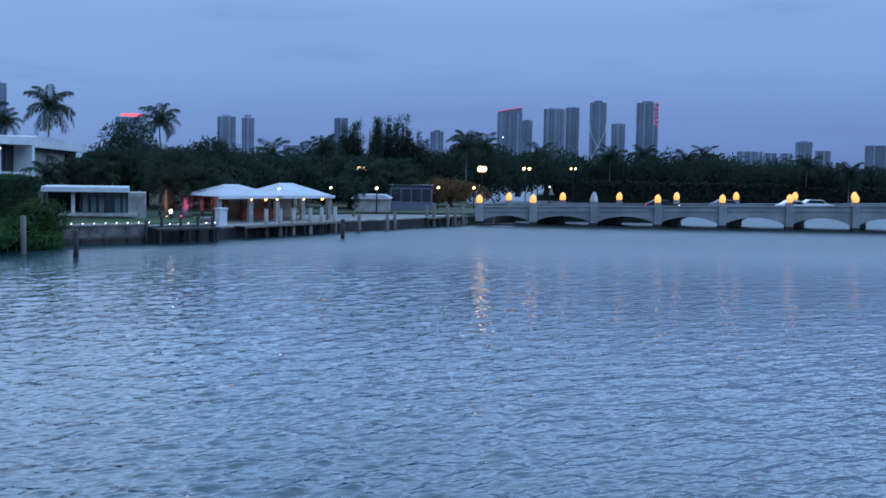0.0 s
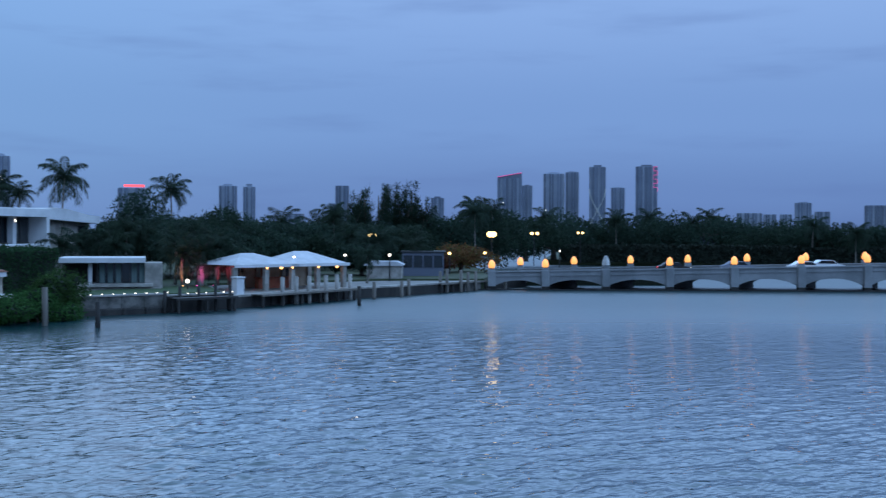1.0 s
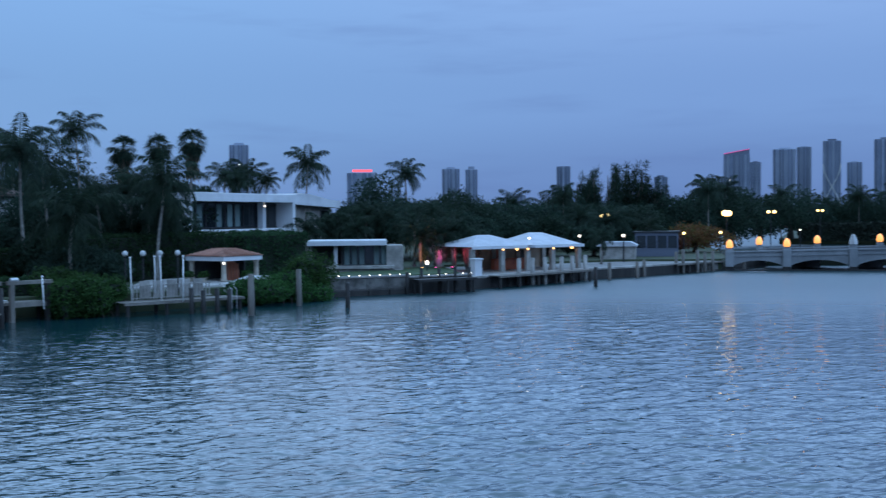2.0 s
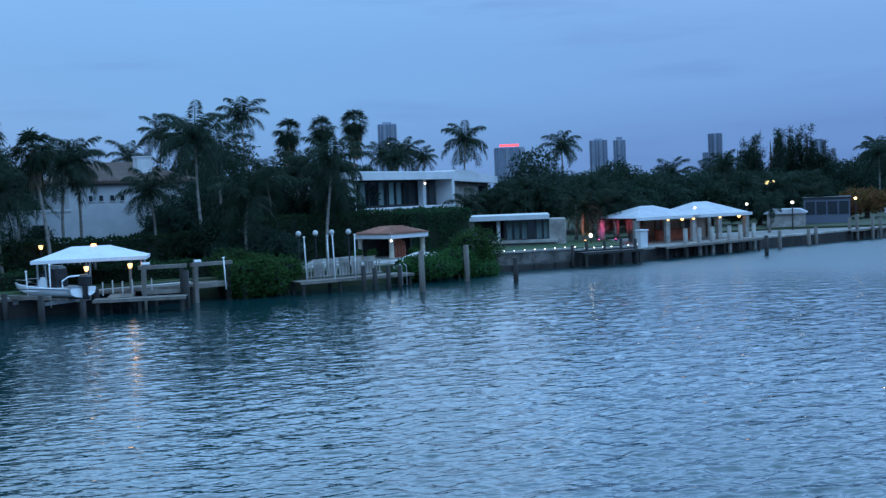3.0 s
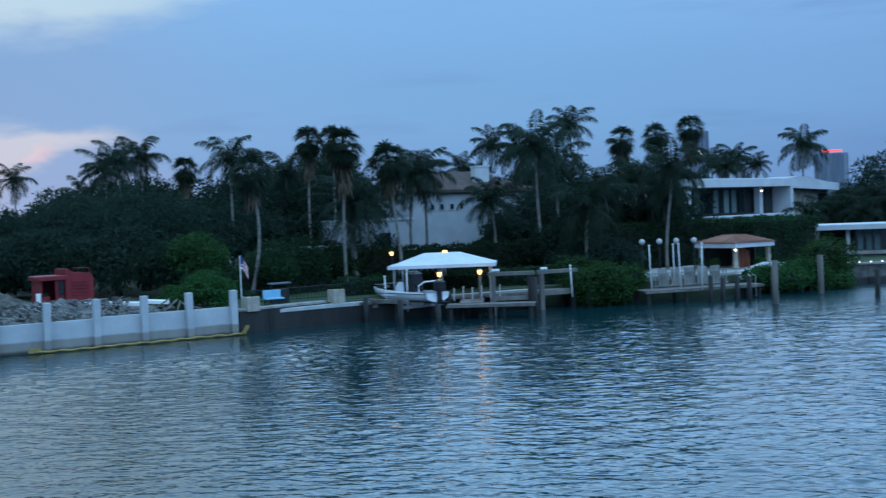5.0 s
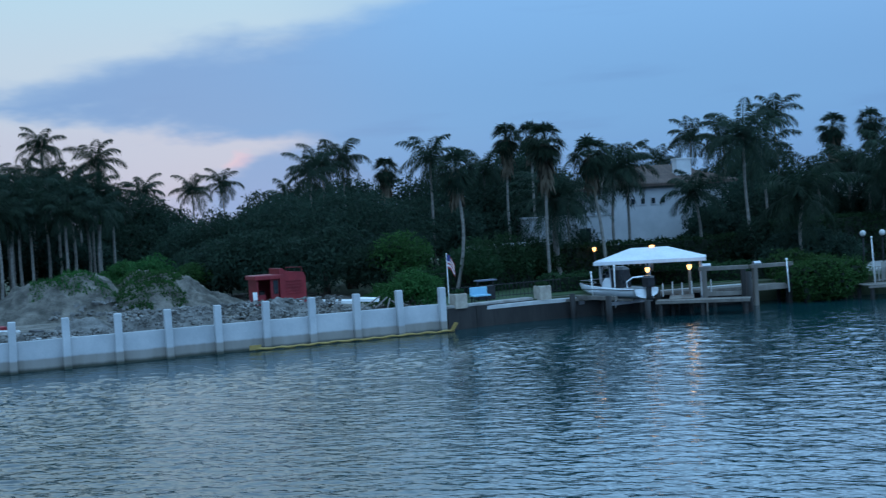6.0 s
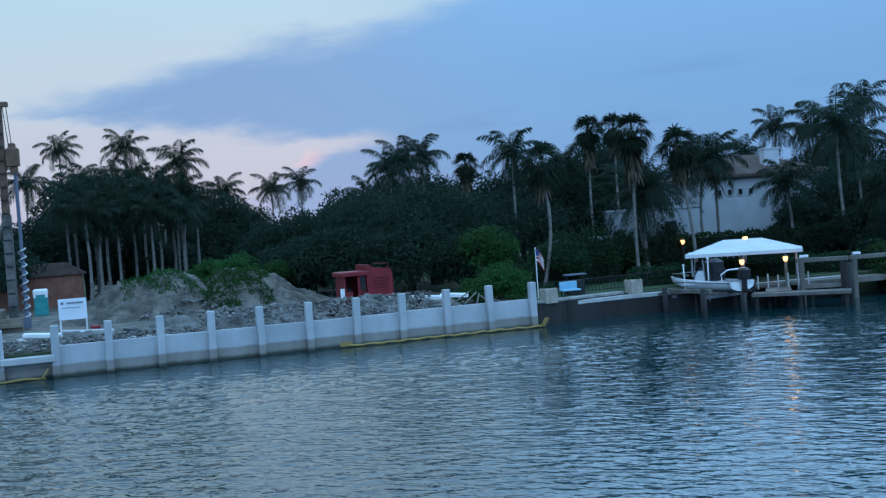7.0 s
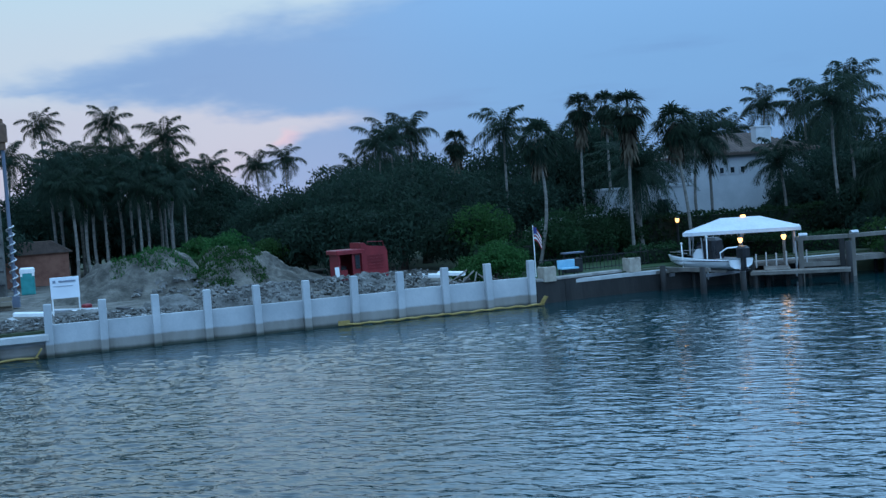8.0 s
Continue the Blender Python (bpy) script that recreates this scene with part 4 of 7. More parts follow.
broad_tree(-63.4, 51.3, 2.0, 2.2, low=0.05, mat=M_BUSH, label="bright green shrub behind the new sea wall", cat="shrub", foot=1.5, leaves=3600, size=0.12, n=15)
broad_tree(-63.8, 49.5, 1.4, 1.6, low=0.05, mat=M_BUSH, label="bright green shrub behind the new sea wall", cat="shrub", foot=1.5, leaves=3600, size=0.12, n=15)
broad_tree(-64.1, 53.6, 1.4, 1.6, low=0.05, mat=M_BUSH, label="bright green shrub behind the new sea wall", cat="shrub", foot=1.5, leaves=3600, size=0.12, n=15)
broad_tree(-66.5, 60.9, 3.6, 3.0, low=0.2, mat=M_HEDGE, label="tall rounded hedge tree behind the old sea wall", foot=1.5, leaves=5500, size=0.14, n=15)
broad_tree(-66.7, 64.7, 4.0, 3.4, low=0.2, mat=M_HEDGE, label="tall rounded hedge tree behind the old sea wall", foot=1.5, leaves=5500, size=0.14, n=15)
broad_tree(-66.9, 68.4, 3.5, 3.0, low=0.2, mat=M_HEDGE, label="tall rounded hedge tree behind the old sea wall", foot=1.5, leaves=5500, size=0.14, n=15)
broad_tree(-85.6, 89.3, 9.9, 5.5, low=0.5, foot=1.5, leaves=7500, size=0.2, n=16)
broad_tree(-78.1, 87.6, 5.4, 5.0, low=0.5, foot=1.5, leaves=7500, size=0.2, n=16)
broad_tree(-82.6, 96.8, 7.6, 5.0, low=0.5, foot=1.5, leaves=7500, size=0.2, n=16)
broad_tree(-77.8, 105.1, 6.5, 4.0, low=0.5, foot=1.5, leaves=7500, size=0.2, n=16)
broad_tree(-64.2, 98.4, 7.9, 6.0, low=0.5, foot=1.5, leaves=7500, size=0.2, n=16)
broad_tree(-59.3, 97.7, 7.1, 6.0, low=0.5, foot=1.5, leaves=7500, size=0.2, n=16)
broad_tree(-56.4, 99.3, 5.8, 5.5, low=0.5, foot=1.5, leaves=7500, size=0.2, n=16)
broad_tree(-55.1, 104.4, 5.7, 5.0, low=0.5, foot=1.5, leaves=7500, size=0.2, n=16)
broad_tree(-54.9, 86.4, 4.0, 4.5, low=0.5, foot=1.5, leaves=7500, size=0.2, n=16)
broad_tree(-50.0, 83.4, 2.7, 4.0, low=0.5, foot=1.5, leaves=7500, size=0.2, n=16)
broad_tree(-63.0, 90.9, 5.1, 4.0, low=0.5, foot=1.5, leaves=7500, size=0.2, n=16)
broad_tree(-50.8, 100.8, 7.6, 3.6, low=0.5, foot=1.5, leaves=6000, size=0.2, n=16)
broad_tree(-43.1, 139.7, 6.8, 4.5, low=0.8, foot=1.5, leaves=7500, size=0.23, n=16)
broad_tree(-43.6, 153.0, 10.4, 7.5, low=0.8, foot=1.5, leaves=7500, size=0.23, n=16)
broad_tree(-38.9, 145.9, 7.4, 5.5, low=0.8, foot=1.5, leaves=7500, size=0.23, n=16)
broad_tree(-33.2, 136.9, 7.5, 5.5, low=0.8, foot=1.5, leaves=7500, size=0.23, n=16)
broad_tree(-31.2, 145.4, 8.2, 6.5, low=0.8, foot=1.5, leaves=7500, size=0.23, n=16)
broad_tree(-28.0, 148.0, 6.9, 6.0, low=0.8, foot=1.5, leaves=7500, size=0.23, n=16)
broad_tree(-27.5, 135.9, 5.5, 5.0, low=0.8, foot=1.5, leaves=7500, size=0.23, n=16)
broad_tree(-32.5, 162.4, 7.9, 8.0, low=0.8, foot=1.5, leaves=6500, size=0.28, n=15)
broad_tree(-28.5, 168.2, 6.7, 7.0, low=0.8, foot=1.5, leaves=6500, size=0.28, n=15)
broad_tree(-23.7, 170.9, 5.9, 8.0, low=0.8, foot=1.5, leaves=6500, size=0.28, n=15)
broad_tree(-19.9, 184.4, 7.3, 8.0, low=0.8, foot=1.5, leaves=6500, size=0.28, n=15)
broad_tree(-14.6, 189.9, 6.9, 8.0, low=0.8, foot=1.5, leaves=6500, size=0.28, n=15)
broad_tree(-8.4, 180.2, 6.4, 8.0, low=0.8, foot=1.5, leaves=6500, size=0.28, n=15)
broad_tree(-3.1, 195.3, 8.0, 9.0, low=0.8, foot=1.5, leaves=6500, size=0.28, n=15)
broad_tree(3.1, 205.3, 8.7, 9.0, low=0.8, foot=1.5, leaves=6500, size=0.28, n=15)
broad_tree(-18.9, 151.3, 4.3, 5.0, low=0.8, foot=1.5, leaves=6500, size=0.28, n=15)
broad_tree(-12.6, 149.9, 3.6, 5.0, low=0.8, foot=1.5, leaves=6500, size=0.28, n=15)
broad_tree(-24.6, 148.5, 4.3, 5.5, low=0.8, foot=1.5, leaves=6500, size=0.28, n=15)
broad_tree(-29.0, 147.8, 4.3, 5.0, low=0.8, foot=1.5, leaves=6500, size=0.28, n=15)
broad_tree(-9.5, 165.1, 2.1, 5.0, low=0.8, foot=1.5, leaves=6500, size=0.28, n=15)
broad_tree(1.0, 165.3, 3.4, 5.5, low=0.4, mat=M_RUSSET, label="russet flowering tree near the bridge end", foot=1.5, leaves=4500, size=0.24, n=15)
broad_tree(-3.6, 160.3, 2.3, 3.5, low=0.4, mat=M_RUSSET, label="russet flowering tree near the bridge end", foot=1.5, leaves=4500, size=0.24, n=15)
broad_tree(8.8, 215.1, 8.6, 9.0, low=0.5, group="trees behind the bridge", foot=1.5, leaves=5500, size=0.34, n=13)
broad_tree(15.7, 234.7, 7.9, 10.0, low=0.5, group="trees behind the bridge", foot=1.5, leaves=5500, size=0.34, n=13)
broad_tree(23.1, 249.1, 8.6, 11.0, low=0.5, group="trees behind the bridge", foot=1.5, leaves=5500, size=0.34, n=13)
broad_tree(30.9, 260.3, 7.7, 9.0, low=0.5, group="trees behind the bridge", foot=1.5, leaves=5500, size=0.34, n=13)
broad_tree(38.2, 265.4, 8.7, 10.0, low=0.5, group="trees behind the bridge", foot=1.5, leaves=5500, size=0.34, n=13)
broad_tree(43.8, 258.4, 8.0, 11.0, low=0.5, group="trees behind the bridge", foot=1.5, leaves=5500, size=0.34, n=13)
broad_tree(48.9, 251.3, 9.2, 9.0, low=0.5, group="trees behind the bridge", foot=1.5, leaves=5500, size=0.34, n=13)
broad_tree(58.1, 263.7, 8.4, 10.0, low=0.5, group="trees behind the bridge", foot=1.5, leaves=5500, size=0.34, n=13)
broad_tree(62.5, 254.4, 8.8, 11.0, low=0.5, group="trees behind the bridge", foot=1.5, leaves=5500, size=0.34, n=13)
broad_tree(66.9, 247.0, 7.0, 9.0, low=0.5, group="trees behind the bridge", foot=1.5, leaves=5500, size=0.34, n=13)
broad_tree(76.8, 258.8, 8.0, 10.0, low=0.5, group="trees behind the bridge", foot=1.5, leaves=5500, size=0.34, n=13)
broad_tree(80.2, 249.3, 7.3, 11.0, low=0.5, group="trees behind the bridge", foot=1.5, leaves=5500, size=0.34, n=13)
broad_tree(83.9, 241.7, 6.8, 9.0, low=0.5, group="trees behind the bridge", foot=1.5, leaves=5500, size=0.34, n=13)
broad_tree(94.3, 252.8, 5.9, 10.0, low=0.5, group="trees behind the bridge", foot=1.5, leaves=5500, size=0.34, n=13)

broad_tree(93.0, 245.0, 7.6, 6.0, low=0.5, group="trees behind the bridge", foot=1.3, leaves=4500, size=0.34, n=13)
broad_tree(116.5, 250.0, 8.2, 7.0, low=0.5, group="trees behind the bridge", foot=1.3, leaves=4500, size=0.34, n=13)
broad_tree(104.0, 262.0, 7.0, 8.0, low=0.5, group="trees behind the bridge", foot=1.3, leaves=4500, size=0.34, n=13)


def pine(x, y, height, spread, seed):
    """A feathery coastal pine: several leaning spires of drooping sprays."""
    r = random.Random(seed)
    t = thing("pine_tree", "tall feathery dark coastal pine with ragged spires", "tree", x, y, 1.4, 0, "row of tall pines")
    part("trunk", B().tube([(0, 0, 0), (0.1, 0, height * 0.5), (0, 0.1, height * 0.9)], [0.35, 0.25, 0.06], 8), M_BARK, t, smooth=True)
    lobes = []
    for s in range(10):
        ax, ay, lean = r.uniform(-spread, spread) * 0.8, r.uniform(-spread, spread) * 0.4, r.uniform(-0.1, 0.22)
        top = height * r.uniform(0.55, 1.0)
        for k in range(8):
            q = k / 7
            z = height * 0.2 + (top - height * 0.2) * q
            w = spread * (0.46 - 0.3 * q) * r.uniform(0.8, 1.2)
            lobes.append((ax + lean * z * 0.5 + r.uniform(-0.3, 0.3), ay, z, w, w, height * 0.08))
        part("limb", B().tube([(0, 0, height * 0.3), (ax, ay, height * 0.55), (ax + lean * top * 0.5, ay, top)], [0.14, 0.09, 0.03], 5), M_BARK, t)
    part("crown", leaf_cloud(lobes, 14000, 0.36, seed, M_LEAF, droop=-0.35, slim=0.12, shell=0.1), M_LEAF, t)


pine(-18.4, 194.6, 12.5, 4.0, 3)
pine(-15.3, 191.8, 13.4, 4.0, 4)
pine(-13.1, 196.0, 13.9, 4.5, 5)
pine(-10.2, 198.1, 14.4, 4.5, 6)
pine(-7.2, 194.2, 14.0, 3.5, 7)
pine(-5.6, 196.3, 11.6, 3.0, 8)
pine(-21.4, 199.3, 10.6, 3.2, 9)

# ---- houses ----


def window(parent, x, z, w, h, y=0.0, panes=2, mat=None, frame_mat=None):
    """A framed window in a wall's face that looks towards -y."""
    fm = frame_mat or M_DARK
    f = B()
    f.box(x, y - 0.03, z + h / 2, w, 0.1, 0.08).box(x, y - 0.03, z - h / 2, w, 0.1, 0.08)
    f.box(x - w / 2, y - 0.03, z, 0.08, 0.1, h + 0.08).box(x + w / 2, y - 0.03, z, 0.08, 0.1, h + 0.08)
    win = part("window", f, fm, parent)
    pw = w / panes
    for i in range(panes):
        part("pane", B().box(x - w / 2 + (i + 0.5) * pw, y + 0.02, z, pw - 0.07, 0.03, h - 0.08), mat or M_GLASS, win)
    return win


# white villa with a brown tiled roof, half hidden by palms
h1 = thing("house", "white stucco villa with a brown tiled hip roof", "house", -68, 97, 1.5, 56.5)
part("wall", B().box(-3.2, 6, 3.9, 12.6, 12, 7.9), M_HOUSE, h1)
part("wing", B().box(-13.3, 4.5, 2.6, 7.7, 9, 5.3), M_HOUSE, h1)
part("wing_parapet", B().box(-13.3, 4.5, 5.35, 7.9, 9.2, 0.25, 0, 0.05), M_HOUSE, h1)
part("garden_wall", B().box(-20.5, 3.0, 1.5, 7.0, 0.3, 3.0), M_HOUSE, h1)
part("eave", B().box(-3.2, 6, 7.95, 13.9, 13.3, 0.22, 0, 0.04), M_ROOFT, h1)
roof = B().add([(-10.2, -0.7, 8.06), (3.8, -0.7, 8.06), (3.8, 12.7, 8.06), (-10.2, 12.7, 8.06), (-5.6, 5.5, 10.1), (-0.8, 5.5, 10.1)], [(0, 1, 5, 4), (1, 2, 5), (2, 3, 4, 5), (3, 0, 4), (3, 2, 1, 0)])
rf = part("roof", roof, M_ROOFT, h1)
course = B().box(0, 0, 0, 0.34, 6.9, 0.07, 0, 0.02).mesh("roof_tile", M_ROOFT)
for i in range(40):
    x = -10.0 + i * 0.345
    k = min(1.0, (x + 10.2) / 4.6, (3.8 - x) / 4.6)
    if k > 0.06:
        o = part("roof_tile", course, M_ROOFT, rf)
        L = 6.2 * k
        sl = math.atan2(2.04, 6.2)
        o.matrix_basis = Matrix.LocRotScale((x, -0.7 + L / 2, 8.1 + 2.04 / 6.2 * L / 2), Euler((sl, 0, 0)), (0.6, L / math.cos(sl) / 6.9, 1))
part("chimney", B().box(-1.1, 2.0, 9.3, 1.6, 1.1, 2.5, 0, 0.05).box(-1.1, 2.0, 10.5, 1.75, 1.25, 0.14), M_WHITE, h1)
for x in (-7.4, -6.35, -5.25, -4.2):
    window(h1, x, 6.4, 0.5, 0.62, -0.05, 1, M_GLASS, M_HOUSE)
window(h1, 0.8, 3.2, 1.3, 2.0, -0.05, 2)
window(h1, -12.5, 3.2, 1.0, 1.6, -0.05, 2)

# white modern villa on two floors
h2 = thing("house", "white modern flat-roofed villa with a glazed upper floor", "house", -53.0, 109.8, 1.5, 79.9)
part("roof", B().box(11.2, 5.5, 7.85, 23.0, 12.5, 0.95, 0, 0.05), M_WHITE, h2)
part("balcony_slab", B().box(11.2, 5.3, 3.95, 23.0, 12.2, 0.55, 0, 0.05), M_WHITE, h2)
part("side_wall", B().box(22.3, 5.3, 5.8, 0.6, 12.0, 3.2), M_WHITE, h2)
part("side_wall", B().box(-0.0, 5.3, 5.8, 0.6, 12.0, 3.2), M_WHITE, h2)
part("rear_wall", B().box(11.2, 8.0, 5.8, 22.0, 0.3, 3.2), M_HOUSE, h2)
part("lower_wall", B().box(11.2, 7.0, 1.85, 21.5, 9.0, 3.7), M_HOUSE, h2)
part("column", B().box(17.2, 0.9, 5.8, 0.75, 0.75, 3.2, 0, 0.04), M_HOUSE, h2)
for i in range(11):
    w = part("window", B().box(1.25 + i * 1.95, 1.5, 7.2, 1.95, 0.12, 0.12).box(1.25 + i * 1.95, 1.5, 4.4, 1.95, 0.12, 0.12).box(0.3 + i * 1.95, 1.5, 5.8, 0.1, 0.14, 2.9), M_DARK, h2)
    part("pane", B().box(1.25 + i * 1.95, 1.52, 5.8, 1.83, 0.03, 2.7), M_GLASS, w)
    if i in (0, 1, 2, 4, 5, 6):
        part("curtain", B().box(1.0 + i * 1.95 + 0.3 * (i % 2), 1.49, 5.8, 1.0, 0.02, 2.6), M_CURTAIN, w)
part("wall_lamp", B().lathe(17.2, 0.42, [(0.05, 6.8), (0.08, 6.84), (0.08, 6.96), (0.05, 7.0)], 8), G_WHITE, h2, "small white wall light")
wing = B()
prof = [(22.7, 7.25), (37.5, 6.75), (37.5, 7.7), (34.5, 7.85), (31.5, 8.2), (29, 8.5), (26.5, 8.6), (24, 8.35), (22.7, 8.3)]
wing.prism(prof, 0.6, 9.0)
part("wing_roof", wing, M_WHITE, h2, "white roof slab with a gently curved top")
part("wing_wall", B().box(30, 6.0, 3.6, 14.6, 8.0, 6.9), M_CONCOLD, h2)
for x in (25, 35.5):
    window(h2, x, 5.4, 2.4, 2.0, 1.93, 2)
part("roof_plant", B().box(6, 7, 8.9, 7, 4, 1.2, 0, 0.05), M_DARK, h2)
part("roof_light", B().box(3.0, 4.5, 9.6, 3.6, 0.5, 0.14), M_WHITE, h2)

# low glazed pool house: open porch, sliding glass, white end block greyed for shade
h3 = thing("house", "low white flat-roofed pool house with sliding glass doors", "house", -38.3, 106.7, 1.45, 14.6)
part("roof", B().box(3.85, 2.5, 2.95, 8.0, 6.8, 0.5, 0, 0.05), M_WHITE, h3)
part("soffit", B().box(3.9, 2.7, 2.66, 7.8, 6.2, 0.06), M_DARK, h3)
part("floor_slab", B().box(4.6, 2.4, 0.5, 8.0, 6.0, 0.3, 0, 0.04), M_CONCOLD, h3)
part("plinth", B().box(5.2, 2.6, 0.1, 8.4, 5.6, 0.3), M_CONCOLD, h3)
# grey concrete on the end wall carries the palms' shade in its colour
part("end_wall", B().box(8.65, 3.2, 1.4, 1.7, 5.4, 2.5, 0, 0.03), M_CONCOLD, h3)
# rear and porch walls are near black, the open porch's shade as colour
part("rear_wall", B().box(4.0, 5.2, 1.6, 8.0, 0.25, 2.2), M_DARK, h3)
part("porch_wall", B().box(3.3, 3.0, 1.65, 0.2, 4.2, 2.1), M_DARK, h3)
part("column", B().box(2.7, 0.3, 1.65, 0.36, 0.3, 2.1, 0, 0.02), M_WHITE, h3)
for i in range(6):
    x = 3.75 + i * 0.75
    w = part("window", B().box(x, 0.9, 2.64, 0.75, 0.1, 0.1).box(x - 0.36, 0.9, 1.65, 0.06, 0.12, 2.0), M_DARK, h3)
    part("pane", B().box(x, 0.92, 1.65, 0.69, 0.03, 1.95), M_GLASS, w)
    if i != 3:
        part("curtain", B().box(x + 0.05, 0.89, 1.65, 0.5, 0.02, 1.9), M_CURTAIN, w)

# open pavilion with two white tent-like hip roofs
pv = thing("pavilion", "open waterside pavilion with two white hip roofs and warm lights", "pavilion", -22.5, 110.9, 1.2, 45.0)
pv.matrix_basis = pv.matrix_basis @ Matrix.Diagonal((0.93, 0.93, 1.1, 1))
for s0, s1, pk, ins in ((0.0, 8.4, 3.45, 3.3), (7.6, 15.8, 3.6, 3.1)):
    c = [(s0 - 0.1, -0.4, 2.4), (s1 + 0.1, -0.4, 2.4), (s1 + 0.1, 7.4, 2.4), (s0 - 0.1, 7.4, 2.4), (s0 + ins, 3.5, pk), (s1 - ins, 3.5, pk)]
    part("roof", B().add(c, [(0, 1, 5, 4), (1, 2, 5), (2, 3, 4, 5), (3, 0, 4), (3, 2, 1, 0)]), M_TENT, pv)
    part("fascia", B().box((s0 + s1) / 2, -0.42, 2.32, s1 - s0 + 0.2, 0.1, 0.28), M_WHITE, pv)
for x in (0.3, 4.4, 8.0, 11.6, 15.5):
    for y in (0.2, 6.8):
        part("column", B().box(x, y, 1.1, 0.55, 0.5, 2.2, 0, 0.03), M_CONCOLD, pv)
part("rear_wall", B().box(10.6, 7.0, 1.15, 10.3, 0.3, 2.3), M_INNER, pv)
part("door", B().box(8.2, 6.8, 1.0, 1.1, 0.08, 2.0, 0, 0.02), M_WOODRED, pv)
part("shutter", B().box(12.6, 6.8, 1.2, 1.6, 0.08, 1.2, 0, 0.02), M_DARK, pv)
part("bar_counter", B().box(9.0, 4.5, 0.5, 5.5, 0.7, 1.0, 0, 0.03).box(9.0, 4.35, 1.04, 5.8, 1.0, 0.08), M_WOODRED, pv)
for x in (4.4, 6.4, 7.9, 11.6, 14.4):
    lm = part("ceiling_lamp", B().lathe(x, 0.05, [(0.04, 2.3), (0.16, 2.24), (0.19, 2.08), (0.08, 1.96)], 10), G_WARM, pv, "warm white lantern")
part("roof_lamp", B().lathe(7.9, -0.3, [(0.04, 3.0), (0.12, 3.05), (0.13, 3.14), (0.04, 3.2)], 10), G_WHITE, pv, "white spot lamp on the roof valley")

# garden gazebo with a clay tile roof, seen corner on
gz = thing("gazebo", "small gazebo with a salmon clay tile roof and white posts", "gazebo", -39.7, 88.2, 1.6, 66.7)
part("fascia", B().box(2.2, 2.2, 1.96, 4.7, 4.7, 0.4, 0, 0.05), M_WHITE, gz)
g = [(-0.25, -0.25, 2.17), (4.65, -0.25, 2.17), (4.65, 4.65, 2.17), (-0.25, 4.65, 2.17), (1.5, 1.5, 2.72), (2.9, 1.5, 2.72), (2.9, 2.9, 2.72), (1.5, 2.9, 2.72)]
gr = part("roof", B().add(g, [(0, 1, 5, 4), (1, 2, 6, 5), (2, 3, 7, 6), (3, 0, 4, 7), (4, 5, 6, 7), (3, 2, 1, 0)]), M_COPPER, gz)
rib = B().tube([(0, 0, 0), (0, 1.78, 0.56)], 0.08, 6).mesh("roof_tile", M_COPPER)
for side in range(4):
    for i in range(15):
        x = -0.15 + i * 0.335
        k = min(1.0, (x + 0.27) / 1.75, (4.67 - x) / 1.75)
        if k > 0.1:
            o = part("roof_tile", rib, M_COPPER, gr)
            o.matrix_basis = Matrix.Translation((2.2, 2.2, 0)) @ Matrix.Rotation(side * math.pi / 2, 4, "Z") @ Matrix.Translation((-2.2, -2.2, 0)) @ Matrix.LocRotScale((x, -0.26, 2.2), None, (1, k, k))
for x in (0.25, 4.15):
    for y in (0.25, 4.15):
        part("column", B().lathe(x, y, [(0.3, 0), (0.3, 0.15), (0.22, 0.2), (0.2, 1.55), (0.28, 1.65), (0.28, 1.76)], 12), M_STONE, gz, smooth=True)
part("rear_wall", B().box(2.2, 4.5, 0.9, 4.2, 0.15, 1.8).box(4.5, 3.2, 0.9, 0.15, 2.4, 1.8), M_DARK, gz)
part("arched_screen", B().prism([(1.4, 0.0), (3.4, 0.0), (3.4, 0.75)] + [(2.4 + 1.0 * math.cos(math.pi * k / 8), 0.75 + 0.95 * math.sin(math.pi * k / 8)) for k in range(1, 8)] + [(1.4, 0.75)], 1.6, 1.66), M_WOODRED, gz, "red wooden arched screen")
for k in range(5):
    part("screen_rib", B().box(1.6 + k * 0.4, 1.55, 0.75, 0.07, 0.08, 1.3), M_COPPER, gz)
part("ceiling_lamp", B().lathe(0.1, 0.1, [(0.04, 1.7), (0.1, 1.66), (0.1, 1.54), (0.04, 1.5)], 8), G_WHITE, gz, "small white lamp")
for x, y in ((-1.0, 1.4), (-1.2, 3.0), (1.6, -1.1)):
    t = thing("potted_shrub", "round green shrub in a stone pot by the gazebo", "shrub", -39.7 + x * 0.4 - y * 0.92, 88.2 + x * 0.92 + y * 0.4, 1.6, 0, "gazebo shrubs")
    part("pot", B().lathe(0, 0, [(0.25, 0), (0.36, 0.35), (0.38, 0.4)], 10), M_STONE, t)
    part("foliage", leaf_cloud([(0, 0, 0.6, 0.5, 0.5, 0.35)], 260, 0.1, int(50 + x * 10), M_BUSH, "foliage"), M_BUSH, t)

# sheds beyond the pavilion
sh = thing("shed", "small white hut with a pale gabled roof", "shed", -10.6, 140, 1.4, 0)
part("wall", B().box(1.6, 2, 0.85, 4.4, 4, 1.7), M_CONCOLD, sh)
part("roof", B().prism([(-0.9, 1.65), (4.0, 1.65), (4.1, 1.75), (3.2, 2.2), (-0.2, 2.2), (-1.0, 1.75)], -0.4, 4.4), M_TENT, sh)
part("door", B().box(2.9, -0.03, 0.8, 0.9, 0.08, 1.6, 0, 0.02), M_CONCOLD, sh)
